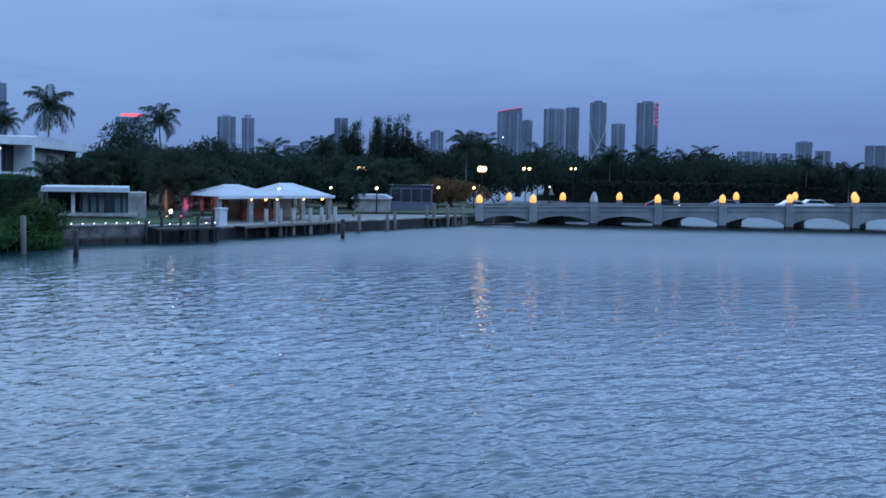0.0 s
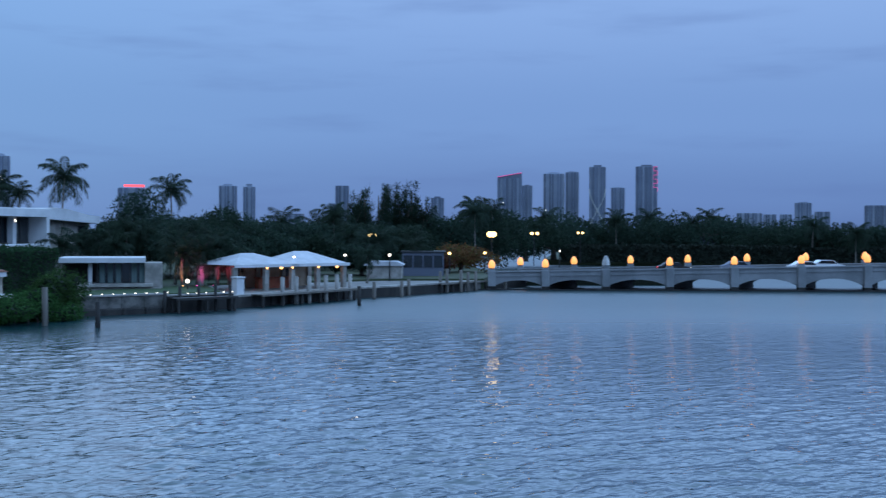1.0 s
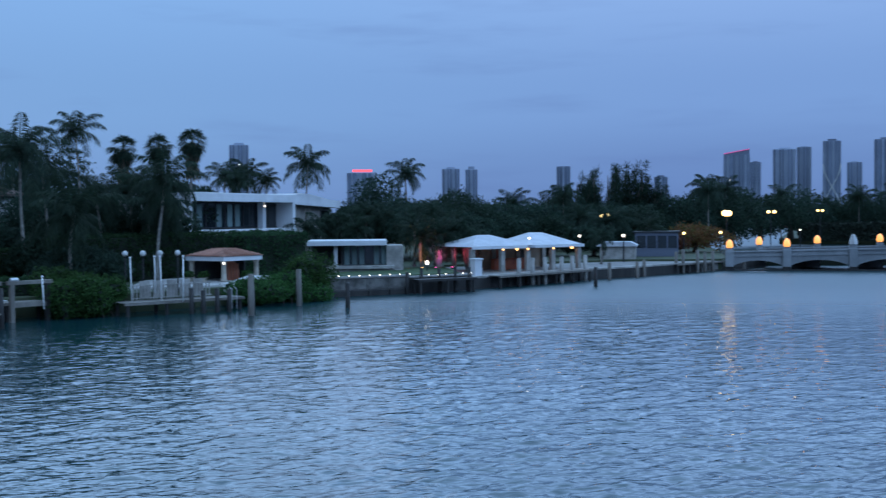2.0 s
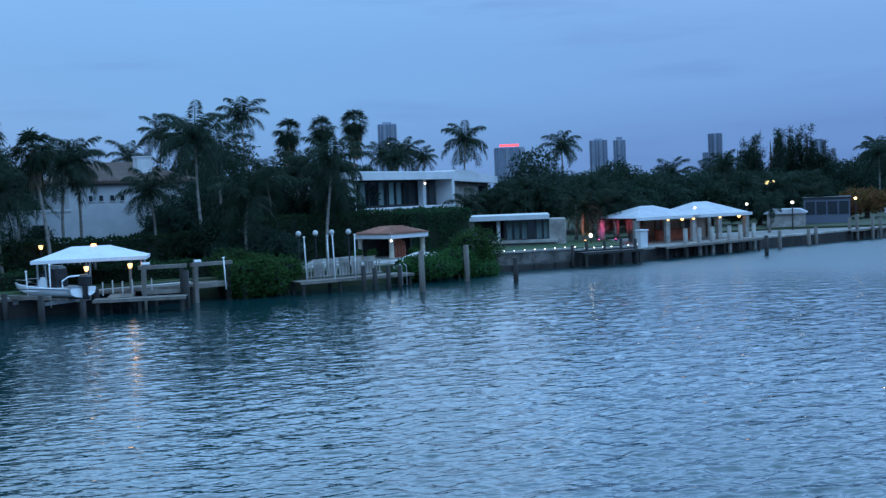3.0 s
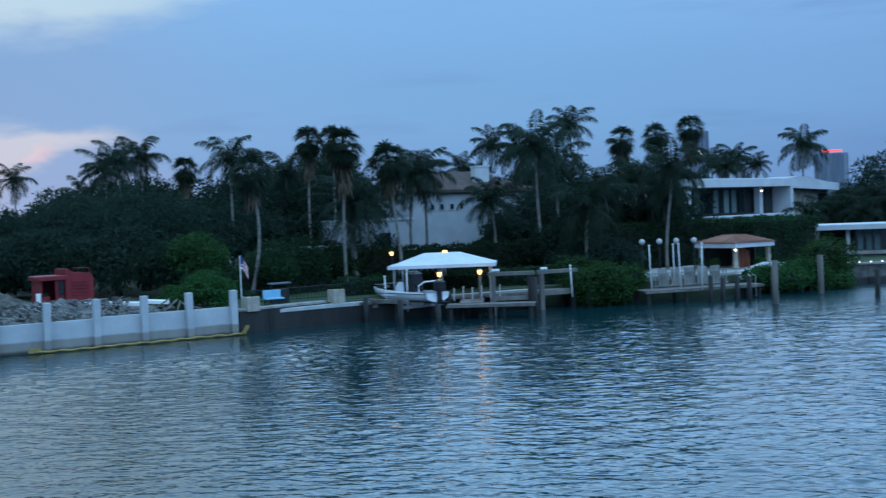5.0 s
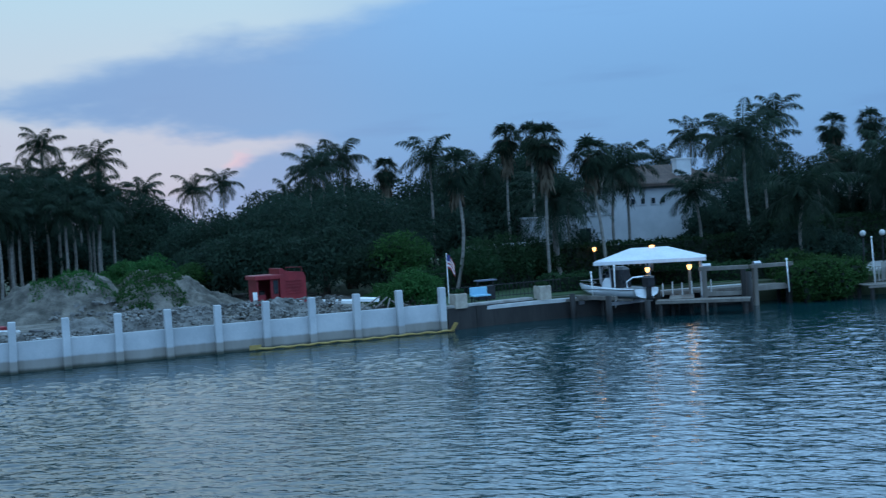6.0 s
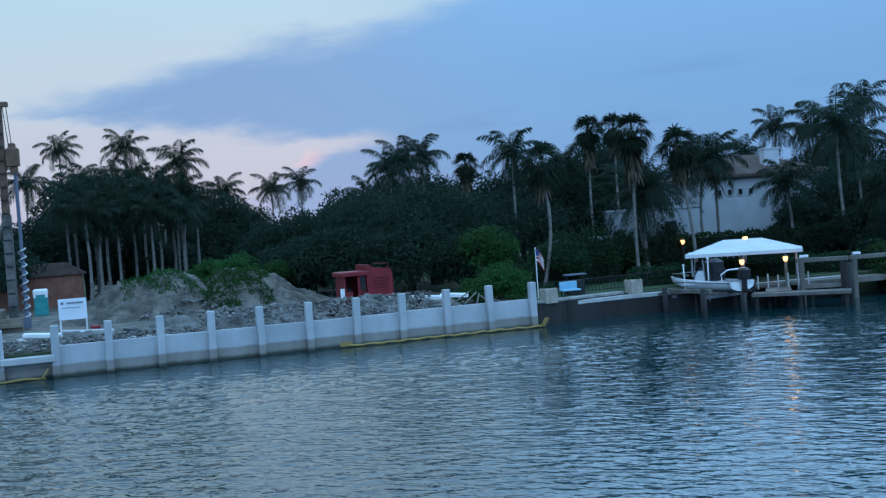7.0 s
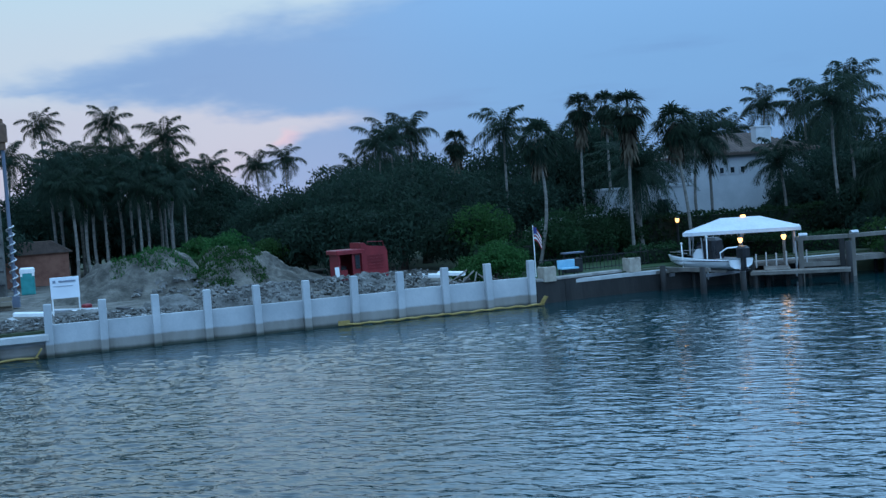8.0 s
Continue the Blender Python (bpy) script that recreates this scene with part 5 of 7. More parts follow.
s2 = thing("boathouse", "dark screened boathouse with a flat roof", "boathouse", -7.1, 149, 1.4, 0)
part("wall", B().box(2.8, 2.5, 1.6, 5.6, 5, 3.2), M_TOWERD, s2)
part("roof", B().box(2.8, 2.5, 3.28, 6.0, 5.4, 0.2, 0, 0.03), M_DARK, s2)
for i in range(4):
    part("screen_panel", B().box(0.8 + i * 1.35, -0.04, 2.0, 1.15, 0.06, 1.6), M_GLASS, s2)
hb = thing("house", "distant white house among trees behind the bridge", "house", 58.5, 252, 1.3, 0)
part("wall", B().box(0, 3, 2.8, 4, 6, 5.6), M_TOWER, hb)
part("roof", B().prism([(-2.8, 5.5), (2.8, 5.5), (1.6, 6.3), (-1.6, 6.3)], -0.5, 6.5), M_ROOFT, hb)
window(hb, -1.2, 3.9, 1.0, 1.6, 0, 2)
window(hb, 1.2, 3.9, 1.0, 1.6, 0, 2)

hr = thing("house", "long white house with a red tiled roof behind the bridge", "house", 104, 246, 1.3, 0)
part("wall", B().box(0, 4, 1.9, 15, 8, 3.8), M_HOUSE, hr)
part("roof", B().add([(-8.2, -0.7, 3.75), (8.2, -0.7, 3.75), (8.2, 8.7, 3.75), (-8.2, 8.7, 3.75), (-4.6, 4, 5.7), (4.6, 4, 5.7)], [(0, 1, 5, 4), (1, 2, 5), (2, 3, 4, 5), (3, 0, 4), (3, 2, 1, 0)]), M_COPPER, hr)
for x in (-5.5, -2.2, 1.8, 5.2):
    window(hr, x, 2.1, 1.5, 1.5, -0.06, 2)

# warm light under the pavilion roof
for x, y in ((-20.3, 114.5), (-16.7, 117.8), (-13.7, 121.0)):
    lamp(x, y, 3.2, (1.0, 0.62, 0.35), 6, 0.3)

# ---- sea walls and docks ----
WALL = Vector((-70.2, 23.3, 0))
ALONG = Vector((1.18, 2.59, 0))
W_DEG = math.degrees(math.atan2(2.59, 1.18))
SP = ALONG.length


def wall_point(i, out=0.0, z=0.0):
    n = Vector((ALONG.y, -ALONG.x, 0)).normalized()
    p = WALL + ALONG * i + n * out
    return p.x, p.y, z


def stained_concrete():
    """New concrete with the darker band that the tide has left along its foot."""
    mat = bpy.data.materials.new("tide_marked_concrete")
    mat.use_nodes = True
    n = Net(mat.node_tree)
    p = n.nodes["Principled BSDF"]
    co = n.node("ShaderNodeNewGeometry").outputs["Position"]
    sp = n.node("ShaderNodeSeparateXYZ")
    n.put(sp.inputs[0], co)
    broad, grain, drip = n.noise(co, 0.5, 4, 0.6), n.noise(co, 8, 3, 0.6), n.noise(co, 0.9, 3, 0.6, (1, 1, 0.25))
    z = n.m("ADD", sp.outputs[2], n.m("MULTIPLY", n.m("SUBTRACT", drip, 0.5), 0.18))
    base = n.mix(n.step(broad, 0.3, 0.7), (0.4, 0.42, 0.43, 1), (0.5, 0.51, 0.51, 1))
    wet = n.mix(n.step(drip, 0.3, 0.7), (0.235, 0.215, 0.185, 1), (0.3, 0.28, 0.25, 1))
    col = n.mix(n.step(z, 0.62, 0.78), wet, base)
    col = n.mix(n.step(z, 0.05, 0.3), (0.045, 0.05, 0.035, 1), col)
    hsv = n.node("ShaderNodeHueSaturation")
    own = n.node("ShaderNodeObjectInfo").outputs["Random"]
    n.put(hsv.inputs["Value"], n.m("ADD", n.m("MULTIPLY_ADD", grain, 0.1, 0.95), n.m("MULTIPLY_ADD", own, 0.12, -0.06)))
    n.put(hsv.inputs["Color"], col)
    n.put(p.inputs["Base Color"], hsv.outputs[0])
    p.inputs["Roughness"].default_value = 0.85
    bp = n.node("ShaderNodeBump")
    bp.inputs["Strength"].default_value, bp.inputs["Distance"].default_value = 0.4, 0.02
    n.put(bp.inputs["Height"], n.m("ADD", grain, drip))
    n.links.new(bp.outputs[0], p.inputs["Normal"])
    return mat


M_TIDE = stained_concrete()
nw = thing("sea_wall", "new pale concrete sea wall of panels between square piles", "wall", 0, 0, 0, 0, kind="structure")
for i in range(-8, 10):
    low = i < 0
    top = 1.02 if low else 1.74 + (0.06 if i > 6 else 0)
    p = wall_point(i + 0.5, -0.14, top / 2 - 0.5)
    part("panel", B().box(*p, SP - 0.05, 0.22, top + 1.0, W_DEG, 0.02), M_TIDE, nw)
    if low:
        part("cap", B().box(*wall_point(i + 0.5, 0.05, 1.12), SP - 0.02, 1.0, 0.34, W_DEG, 0.03), M_CONC, nw)
for i in range(-8, 11):
    top = 2.9 if i != 10 else 2.86
    o = part("pile", B().box(0, 0, top / 2 - 0.6, 0.42, 0.42, top + 1.2, 0, 0.03), M_TIDE, nw)
    o.matrix_basis = pose(*wall_point(i, 0.17), random.uniform(-1, 1), random.uniform(-1, 1), W_DEG)

# floating yellow boom along the wall's foot
for a, b_ in ((5.72, 10.2), (-8, -0.2)):
    bm_ = thing("floating_boom", "yellow floating silt boom along the sea wall", "boom", *wall_point(a, 0.7), 0)
    pts, x0 = [], Vector(wall_point(a, 0.7))
    n = 40
    for k in range(n + 1):
        s = a + (b_ - a) * k / n
        q = Vector(wall_point(s, 0.62 + 0.1 * math.sin(s * 4), 0.1 + 0.03 * math.sin(k * 1.7))) - x0
        pts.append(q)
    part("float", B().tube(pts, [0.05 + 0.025 * (k % 4 != 0) for k in range(n + 1)], 8), M_YELLOW, bm_, smooth=True)
    part("end_plate", B().box(*(pts[-1] + Vector((0, 0, 0.28))), 0.08, 0.5, 0.55, W_DEG, 0, (0, 35, 0)), M_YELLOW, bm_)
    part("end_plate", B().box(*(pts[0] + Vector((0, 0, 0.12))), 0.7, 0.06, 0.28, W_DEG), M_YELLOW, bm_)

# old stone sea wall and terrace
ow = thing("old_sea_wall", "old weathered sea wall with a pale stone cap", "wall", 0, 0, 0, 0, kind="structure")
SEG = [(-59.0, 49.9), (-56.9, 56.2), (-52.5, 64.5), (-48.8, 70.6)]
for (ax, ay), (bx, by) in zip(SEG, SEG[1:]):
    L, ang = math.hypot(bx - ax, by - ay), math.degrees(math.atan2(by - ay, bx - ax))
    # the shadow below the cap is put into the face's near-black colour
    part("wall_face", B().box((ax + bx) / 2, (ay + by) / 2, 0.1, L, 0.5, 2.0, ang), M_PILE, ow)
    part("cap", B().box((ax + bx) / 2 - 0.5, (ay + by) / 2 + 0.3, 1.22, L + 0.1, 1.7, 0.26, ang, 0.04), M_CONC, ow)
for x, y, h in ((-58.5, 50.9, 0.95), (-56.6, 57.2, 0.95)):
    pl_ = thing("stone_planter", "square coral stone planter on the sea wall", "planter", x, y, 1.36, 71)
    part("box", B().box(0, 0, h / 2, 0.9, 0.9, h, 0, 0.05), M_STONE, pl_)
    part("plant", leaf_cloud([(0, 0, h + 0.05, 0.45, 0.45, 0.25)], 120, 0.12, int(-x), M_HEDGE, "plant"), M_HEDGE, pl_)
# dark railing behind the terrace
rl = thing("railing", "dark metal garden railing on the terrace", "railing", -61.2, 53.2, 1.5, 68)
part("rail", B().box(4.2, 0, 0.95, 8.6, 0.06, 0.06).box(4.2, 0, 0.15, 8.6, 0.05, 0.05), M_DARK, rl)
for i in range(30):
    part("bar", B().box(i * 0.29, 0, 0.5, 0.03, 0.03, 0.95), M_DARK, rl)
setting("lawn", B().slab([(-62.5, 50), (-59.8, 50.6), (-57.9, 56.8), (-53.4, 65.2), (-50, 71), (-62, 84), (-72, 70)], 1.38, 1.5), M_GRASS, "mown dark green lawn behind the old wall", "lawn")
setting("lawn_2", B().slab([(-33, 94.4), (-26.8, 99.6), (-22.5, 104.5), (-27, 118), (-35.0, 104)], 1.36, 1.6), M_GRASS, "mown green lawn before the pool house", "lawn")
setting("terrace", B().slab([(-23.8, 100.9), (-21.4, 103.8), (-17.6, 111.0), (-12.6, 119.4), (-6.2, 127.0), (-1.4, 134.6), (3.4, 141.2), (-8, 141), (-30, 126), (-26, 112)], -1.2, 1.2), M_PATIO, "pale stone waterside terrace of the pavilion", "terrace")


def plank_deck(name, label, ax, ay, bx, by, width, z, post=True, mat=None):
    """A timber walk from a to b with separate planks, edge beams and posts."""
    L, ang = math.hypot(bx - ax, by - ay), math.degrees(math.atan2(by - ay, bx - ax))
    t = thing(name, label, "dock", ax, ay, 0, ang)
    n = max(3, int(L / 0.3))
    pm = B().box(0, 0, 0, L / n - 0.02, width, 0.06).mesh("plank", mat or M_TEAK)
    for i in range(n):
        o = part("plank", pm, mat or M_TEAK, t)
        o.location = ((i + 0.5) * L / n, 0, z - 0.03)
    for s in (-1, 1):
        part("edge_beam", B().box(L / 2, s * (width / 2 - 0.06), z - 0.13, L, 0.14, 0.14), mat or M_TEAK, t)
    k = max(2, int(L / 2.6) + 1)
    for i in range(k):
        for s in (-1, 1):
            part("post", B().tube([(0.3 + i * (L - 0.6) / (k - 1), s * (width / 2 - 0.2), -1.2), (0.3 + i * (L - 0.6) / (k - 1), s * (width / 2 - 0.2), z - 0.06)], 0.14, 8), M_PILE, t)
    return t


plank_deck("dock", "weathered timber dock along the old sea wall", -56.4, 58.6, -46.2, 71.6, 1.8, 1.3)
plank_deck("dock", "short weathered timber finger dock beside the boat", -50.0, 61.0, -44.6, 63.6, 1.5, 1.0)
plank_deck("dock", "weathered timber cross walk between the docks", -51.2, 66.0, -48.6, 61.8, 1.6, 1.06)


def pile_post(x, y, top, r=0.17, mat=None, label="dark wooden mooring pile standing in the water", group="mooring piles", cap=False):
    t = thing("mooring_pile", label, "pile", x, y, -1.2, random.uniform(0, 90), group)
    part("shaft", B().tube([(0, 0, 0), (0.02, 0.01, (top + 1.2) / 2), (0, 0, top + 1.2)], [r * 1.08, r, r * 0.95], 10), mat or M_PILE, t, smooth=True)
    if cap:
        part("cap", B().lathe(0, 0, [(r * 1.12, top + 1.16), (r * 1.12, top + 1.24), (0.02, top + 1.45)], 10), M_PVC, t, "white conical cap")
    return t


for x, y, h in ((-55.0, 58.4, 1.65), (-51.0, 57.0, 1.65), (-49.4, 59.0, 1.2), (-45.0, 64.2, 2.6), (-44.4, 71.0, 2.3)):
    pile_post(x, y, h, 0.2)


def lift_frame(ax, ay, bx, by, z, label):
    L, ang = math.hypot(bx - ax, by - ay), math.degrees(math.atan2(by - ay, bx - ax))
    t = thing("lift_frame", label, "boat lift", ax, ay, 0, ang, "boat lift frames")
    part("post", B().box(0, 0, z / 2 - 0.5, 0.32, 0.32, z + 1.0, 0, 0.04), M_TEAK, t)
    part("post", B().box(L, 0, z / 2 - 0.5, 0.32, 0.32, z + 1.0, 0, 0.04), M_PILE, t)
    part("beam", B().box(L / 2, 0, z + 0.1, L + 0.7, 0.3, 0.26, 0, 0.03), M_TEAK, t)
    part("motor", B().tube([(-0.1, 0, z + 0.3), (0.45, 0, z + 0.3)], 0.15, 8), M_STEEL, t)
    part("low_beam", B().box(L / 2, 0, 1.15, L, 0.25, 0.28), M_TEAK, t)
    return t


lift_frame(-48.1, 63.9, -46.0, 65.3, 2.75, "weathered timber boat lift frame on concrete posts")
lift_frame(-46.8, 68.3, -45.5, 70.6, 2.6, "second weathered boat lift frame by the mangroves")


def pvc_pole(x, y, z0, z1, lean=0.0):
    t = thing("guide_pole", "white plastic boat guide pole", "pole", x, y, z0, 0, "guide poles")
    part("pipe", B().tube([(0, 0, 0), (lean, 0, z1 - z0)], 0.042, 8), M_PVC, t, smooth=True)
    part("cap", B().lathe(lean, 0, [(0.085, z1 - z0 - 0.05), (0.085, z1 - z0 + 0.03), (0.03, z1 - z0 + 0.07)], 8), M_PVC, t)


for x, y, a, b_ in ((-43.9, 67.5, 1.0, 3.2), (-54.6, 60.2, 0.7, 2.95), (-52.4, 59.7, 0.6, 3.4), (-41.1, 74.5, 0.9, 4.2), (-39.6, 75.2, 1.6, 4.25), (-39.2, 75.4, 0.9, 4.25), (-37.8, 76.0, 0.9, 4.25)):
    pvc_pole(x, y, a, b_, random.uniform(-0.15, 0.05))
# dock posts behind the boat
for i in range(6):
    t = thing("dock_post", "short pale wooden post on the dock edge", "post", -51.2 + i * 0.5, 63.6 + i * 0.42, 1.0, 40, "dock posts")
    part("shaft", B().box(0, 0, 0.45, 0.09, 0.09, 0.9 + 0.2 * (i % 2), 0, 0.02), M_CONC, t)

# boat lift canopy
cp = thing("boat_canopy", "white fabric hip canopy over the boat lift", "canopy", -55.7, 61.9, 0, 31.0)
top = [(0, 0, 3.5), (7.7, 0, 3.5), (7.7, 4.2, 3.5), (0, 4.2, 3.5), (2.5, 2.0, 4.35), (5.1, 2.0, 4.35)]
cv = B()
cv.add(top, [(0, 1, 5, 4), (1, 2, 5), (2, 3, 4, 5), (3, 0, 4)])
cn = part("canopy_cloth", cv, M_CANVAS, cp)
part("valance", B().box(3.85, 0.0, 3.42, 7.7, 0.03, 0.24).box(3.85, 4.2, 3.42, 7.7, 0.03, 0.24).box(0, 2.1, 3.42, 0.03, 4.2, 0.24).box(7.7, 2.1, 3.42, 0.03, 4.2, 0.24), M_CANVAS, cn)
for x in (0.4, 3.85, 7.3):
    for y in (0.3, 3.9):
        part("post", B().tube([(x, y, 0.2 if y < 1 else 1.2), (x, y, 3.5)], 0.07 if y < 1 else 0.1, 8), M_STEEL, cp)
for i in range(6):
    part("strut", B().box(2.0 + i * 0.4, 0.5, 3.3, 0.06, 0.06, 0.3), M_STEEL, cp)
part("crossbar", B().box(3.85, 0.5, 3.42, 7.0, 0.06, 0.06), M_STEEL, cp)
part("ridge_lamp", B().box(4.0, 2.0, 4.42, 0.34, 0.16, 0.14, 0, 0.03), G_WARM, cp, "small warm lamp on the ridge")


def hull(L, W, H):
    """A small open motor boat's hull: bow at -x, stern at +x."""
    b, n, m = B(), 16, 7
    vs = []
    for i in range(n + 1):
        t = i / n
        half = W / 2 * (1 - (1 - t) ** 2.6) ** 0.75 if t > 0 else 0.02
        sheer = H * (1.0 + 0.4 * (1 - t) ** 2)
        keel = 0.0 + 0.75 * H * max(0, 1 - t * 3.2) ** 2
        x = -L / 2 + L * t - 0.35 * (1 - t) ** 3 * 0
        sec = [(0.0, keel), (half * 0.55, keel + 0.16 * H), (half * 0.88, keel + 0.38 * H), (half * 0.97, keel + (sheer - keel) * 0.7), (half, sheer - 0.05), (half * 0.98, sheer), (half * 0.86, sheer)]
        flare = 0.5 * (1 - t) ** 2
        for k, (y, z) in enumerate(sec):
            vs.append((x - flare * (z / sheer) * 0.7, y, z))
        for k, (y, z) in enumerate(sec):
            vs.append((x - flare * (z / sheer) * 0.7, -y, z))
    fs = []
    for i in range(n):
        for s in (0, m):
            for k in range(m - 1):
                q = (i * 2 * m + s + k, i * 2 * m + s + k + 1, (i + 1) * 2 * m + s + k + 1, (i + 1) * 2 * m + s + k)
                fs.append(q if s else q[::-1])
    for i in range(n):
        fs.append((i * 2 * m + 6, i * 2 * m + m + 6, (i + 1) * 2 * m + m + 6, (i + 1) * 2 * m + 6)) if i < 5 or i > 14 else None
    e = n * 2 * m
    fs.append(tuple(e + k for k in range(m)) + tuple(e + m + k for k in range(m - 1, -1, -1)))
    return b.add(vs, fs)


bt = thing("motor_boat", "white open motor boat with a black outboard, on its lift", "boat", -53.2, 60.7, 1.2, -11.0)
part("hull", hull(6.2, 2.2, 0.68), M_GEL, bt, smooth=True)
part("cockpit_floor", B().box(0.6, 0, 0.45, 4.4, 1.8, 0.06), M_GEL, bt)
part("boot_stripe", B().box(0.6, -1.13, 0.62, 5.0, 0.02, 0.05), M_DARK, bt)
con = part("console", B().prism([(-0.75, 0.48), (0.25, 0.48), (0.15, 1.25), (-0.35, 1.35), (-0.65, 1.05)], -0.42, 0.42), M_GEL, bt, "white steering console")
part("windscreen", B().prism([(-0.6, 1.1), (-0.36, 1.34), (-0.22, 1.8), (-0.28, 1.8)], -0.4, 0.4), M_GLASS, con)
part("steering_wheel", B().tube([(0.25 + 0.04 * math.sin(a), 0.2 * math.cos(a), 1.1 + 0.2 * math.sin(a)) for a in (k * 0.5236 for k in range(13))], 0.025, 6), M_STEEL, con)
part("seat", B().box(1.0, 0, 0.95, 0.5, 0.95, 0.5, 0, 0.06).box(1.2, 0, 1.35, 0.12, 0.9, 0.4, 0, 0.04), M_DARK, bt, "dark helm seat")
for s in (-1, 1):
    part("top_post", B().tube([(-0.7, s * 0.5, 0.5), (-0.45, s * 0.55, 2.1)], 0.035, 6), M_STEEL, bt)
    part("top_post", B().tube([(0.35, s * 0.5, 0.5), (0.25, s * 0.55, 2.1)], 0.035, 6), M_STEEL, bt)
    part("bow_rail", B().tube([(-2.9, s * 0.35, 1.15), (-1.6, s * 0.9, 1.2), (-0.6, s * 1.05, 1.1)], 0.025, 6), M_STEEL, bt)
part("dark_cover", B().box(0.7, 0, 1.4, 1.2, 1.0, 1.4, 0, 0.2), M_BLACK, bt, "dark cloth cover")
ar = [(2.3, -0.95, 0.75), (2.2, -0.9, 1.15), (2.5, -0.6, 1.42), (2.5, 0.6, 1.42), (2.2, 0.9, 1.15), (2.3, 0.95, 0.75)]
part("stern_arch", B().tube(ar, 0.05, 8), M_GEL, bt, "white tow arch")
mo = part("outboard_motor", B().box(3.3, 0, 1.15, 0.8, 0.65, 0.75, 0, 0.14), M_BLACK, bt, "black outboard engine")
part("leg", B().box(3.3, 0, 0.6, 0.34, 0.25, 0.9, 0, 0.05).box(3.35, 0, 0.05, 0.6, 0.16, 0.3, 0, 0.05), M_BLACK, mo)
part("propeller", B().lathe(3.65, 0, [(0.16, 0.02), (0.17, 0.06), (0.05, 0.12)], 8), M_DARK, mo)
lf = thing("boat_lift", "galvanised boat lift cradle between timber piles", "boat lift", -53.2, 60.7, 0, -11.0)
for x in (-1.5, 1.6):
    part("cross_beam", B().box(x, 0, 0.95, 0.2, 3.8, 0.22), M_STEEL, lf)
for y in (-0.6, 0.6):
    part("bunk", B().box(0.1, y, 1.14, 4.6, 0.2, 0.16, 0, 0.03), M_TEAK, lf)
part("side_beam", B().box(-0.2, -1.9, 1.35, 4.8, 0.25, 0.25, 0, 0.02), M_TEAK, lf)
for x, y in ((-2.4, 1.9), (2.2, 1.9)):
    part("pile", B().tube([(x, y, -1.2), (x, y, 1.6)], 0.2, 9), M_PILE, lf)


def lantern(x, y, z0, z1, label, watts=0.0, light=(1.0, 0.62, 0.3), mat=None, post=None):
    t = thing("dock_lamp", label, "lamp", x, y, z0, 0, "waterside lamps")
    part("post", B().box(0, 0, (z1 - z0) / 2, 0.16, 0.16, z1 - z0, 0, 0.02), post or M_TEAK, t)
    part("lantern", B().lathe(0, 0, [(0.06, z1 - z0), (0.12, z1 - z0 + 0.06), (0.17, z1 - z0 + 0.28), (0.1, z1 - z0 + 0.36)], 10), mat or G_WARM, t, "warm glowing lantern")
    part("lid", B().lathe(0, 0, [(0.22, z1 - z0 + 0.34), (0.04, z1 - z0 + 0.48)], 10), M_DARK, t)
    if watts:
        lamp(x + 0.25, y - 0.3, z1 + 0.2, light, watts * 0.4)
    return t


lantern(-51.7, 62.6, 1.0, 2.75, "warm lantern on a timber post by the boat", 18)
lantern(-49.9, 65.0, 1.0, 2.75, "warm lantern on a timber post at the dock", 18)
lantern(-64.5, 73.9, 1.5, 3.8, "warm garden lantern before the hedge", 15, post=M_DARK)
lantern(-64.8, 82.3, 1.5, 3.7, "warm garden lantern at the hedge end", 0)

# ---- gazebo dock ----
gd = plank_deck("dock", "pale timber dock in front of the gazebo", -41.6, 73.4, -35.6, 81.0, 2.2, 1.0)
for i in range(24):
    q = i / 23
    t = part("baluster", B().box(1.6 + q * 6.2, 1.0, 1.55, 0.08, 0.06, 1.0), M_CONCOLD, gd)
part("handrail", B().box(4.7, 1.0, 2.08, 6.6, 0.1, 0.08).box(4.7, 1.0, 1.15, 6.6, 0.08, 0.06), M_CONCOLD, gd)
for i in range(5):
    part("fence_panel", B().box(2.6 + i * 1.1, 1.25, 1.75, 0.8, 0.06, 1.3, 0, 0.02), M_CONCOLD, gd)
part("ladder", B().tube([(8.6, -1.1, 0.1), (8.6, -1.1, 1.6), (8.6, -0.7, 1.75)], 0.03, 6).tube([(9.0, -1.1, 0.1), (9.0, -1.1, 1.6), (9.0, -0.7, 1.75)], 0.03, 6), M_STEEL, gd)
setting("terrace_2", B().slab([(-44.5, 80.5), (-39.6, 82.5), (-36.6, 88.5), (-35.2, 95.5), (-44, 100), (-48, 90)], 1.38, 1.6), M_TILE, "pale paved gazebo terrace", "terrace")
sl = thing("ramp", "pale stone ramp from the gazebo down to the dock", "ramp", -37.3, 85.6, 0, 64)
part("slab", B().prism([(-2.0, 1.0), (2.2, 1.0), (2.2, 2.2), (-2.0, 1.3)], -1.2, 1.2), M_CONC, sl)
for x, y, h in ((-37.2, 76.1, 1.9), (-36.5, 76.6, 1.7), (-35.7, 77.3, 1.8), (-35.0, 77.9, 1.7), (-33.6, 79.0, 2.0)):
    pile_post(x, y, h, 0.18)
for x, y, h in ((-32.1, 74.9, 3.0), (-31.6, 83.9, 2.9)):
    pile_post(x, y, h, 0.22, M_TEAK, "tall grey weathered mooring pile")
pile_post(-27.2, 82.6, 1.9, 0.2)
pile_post(-9.8, 109.2, 1.9, 0.19)
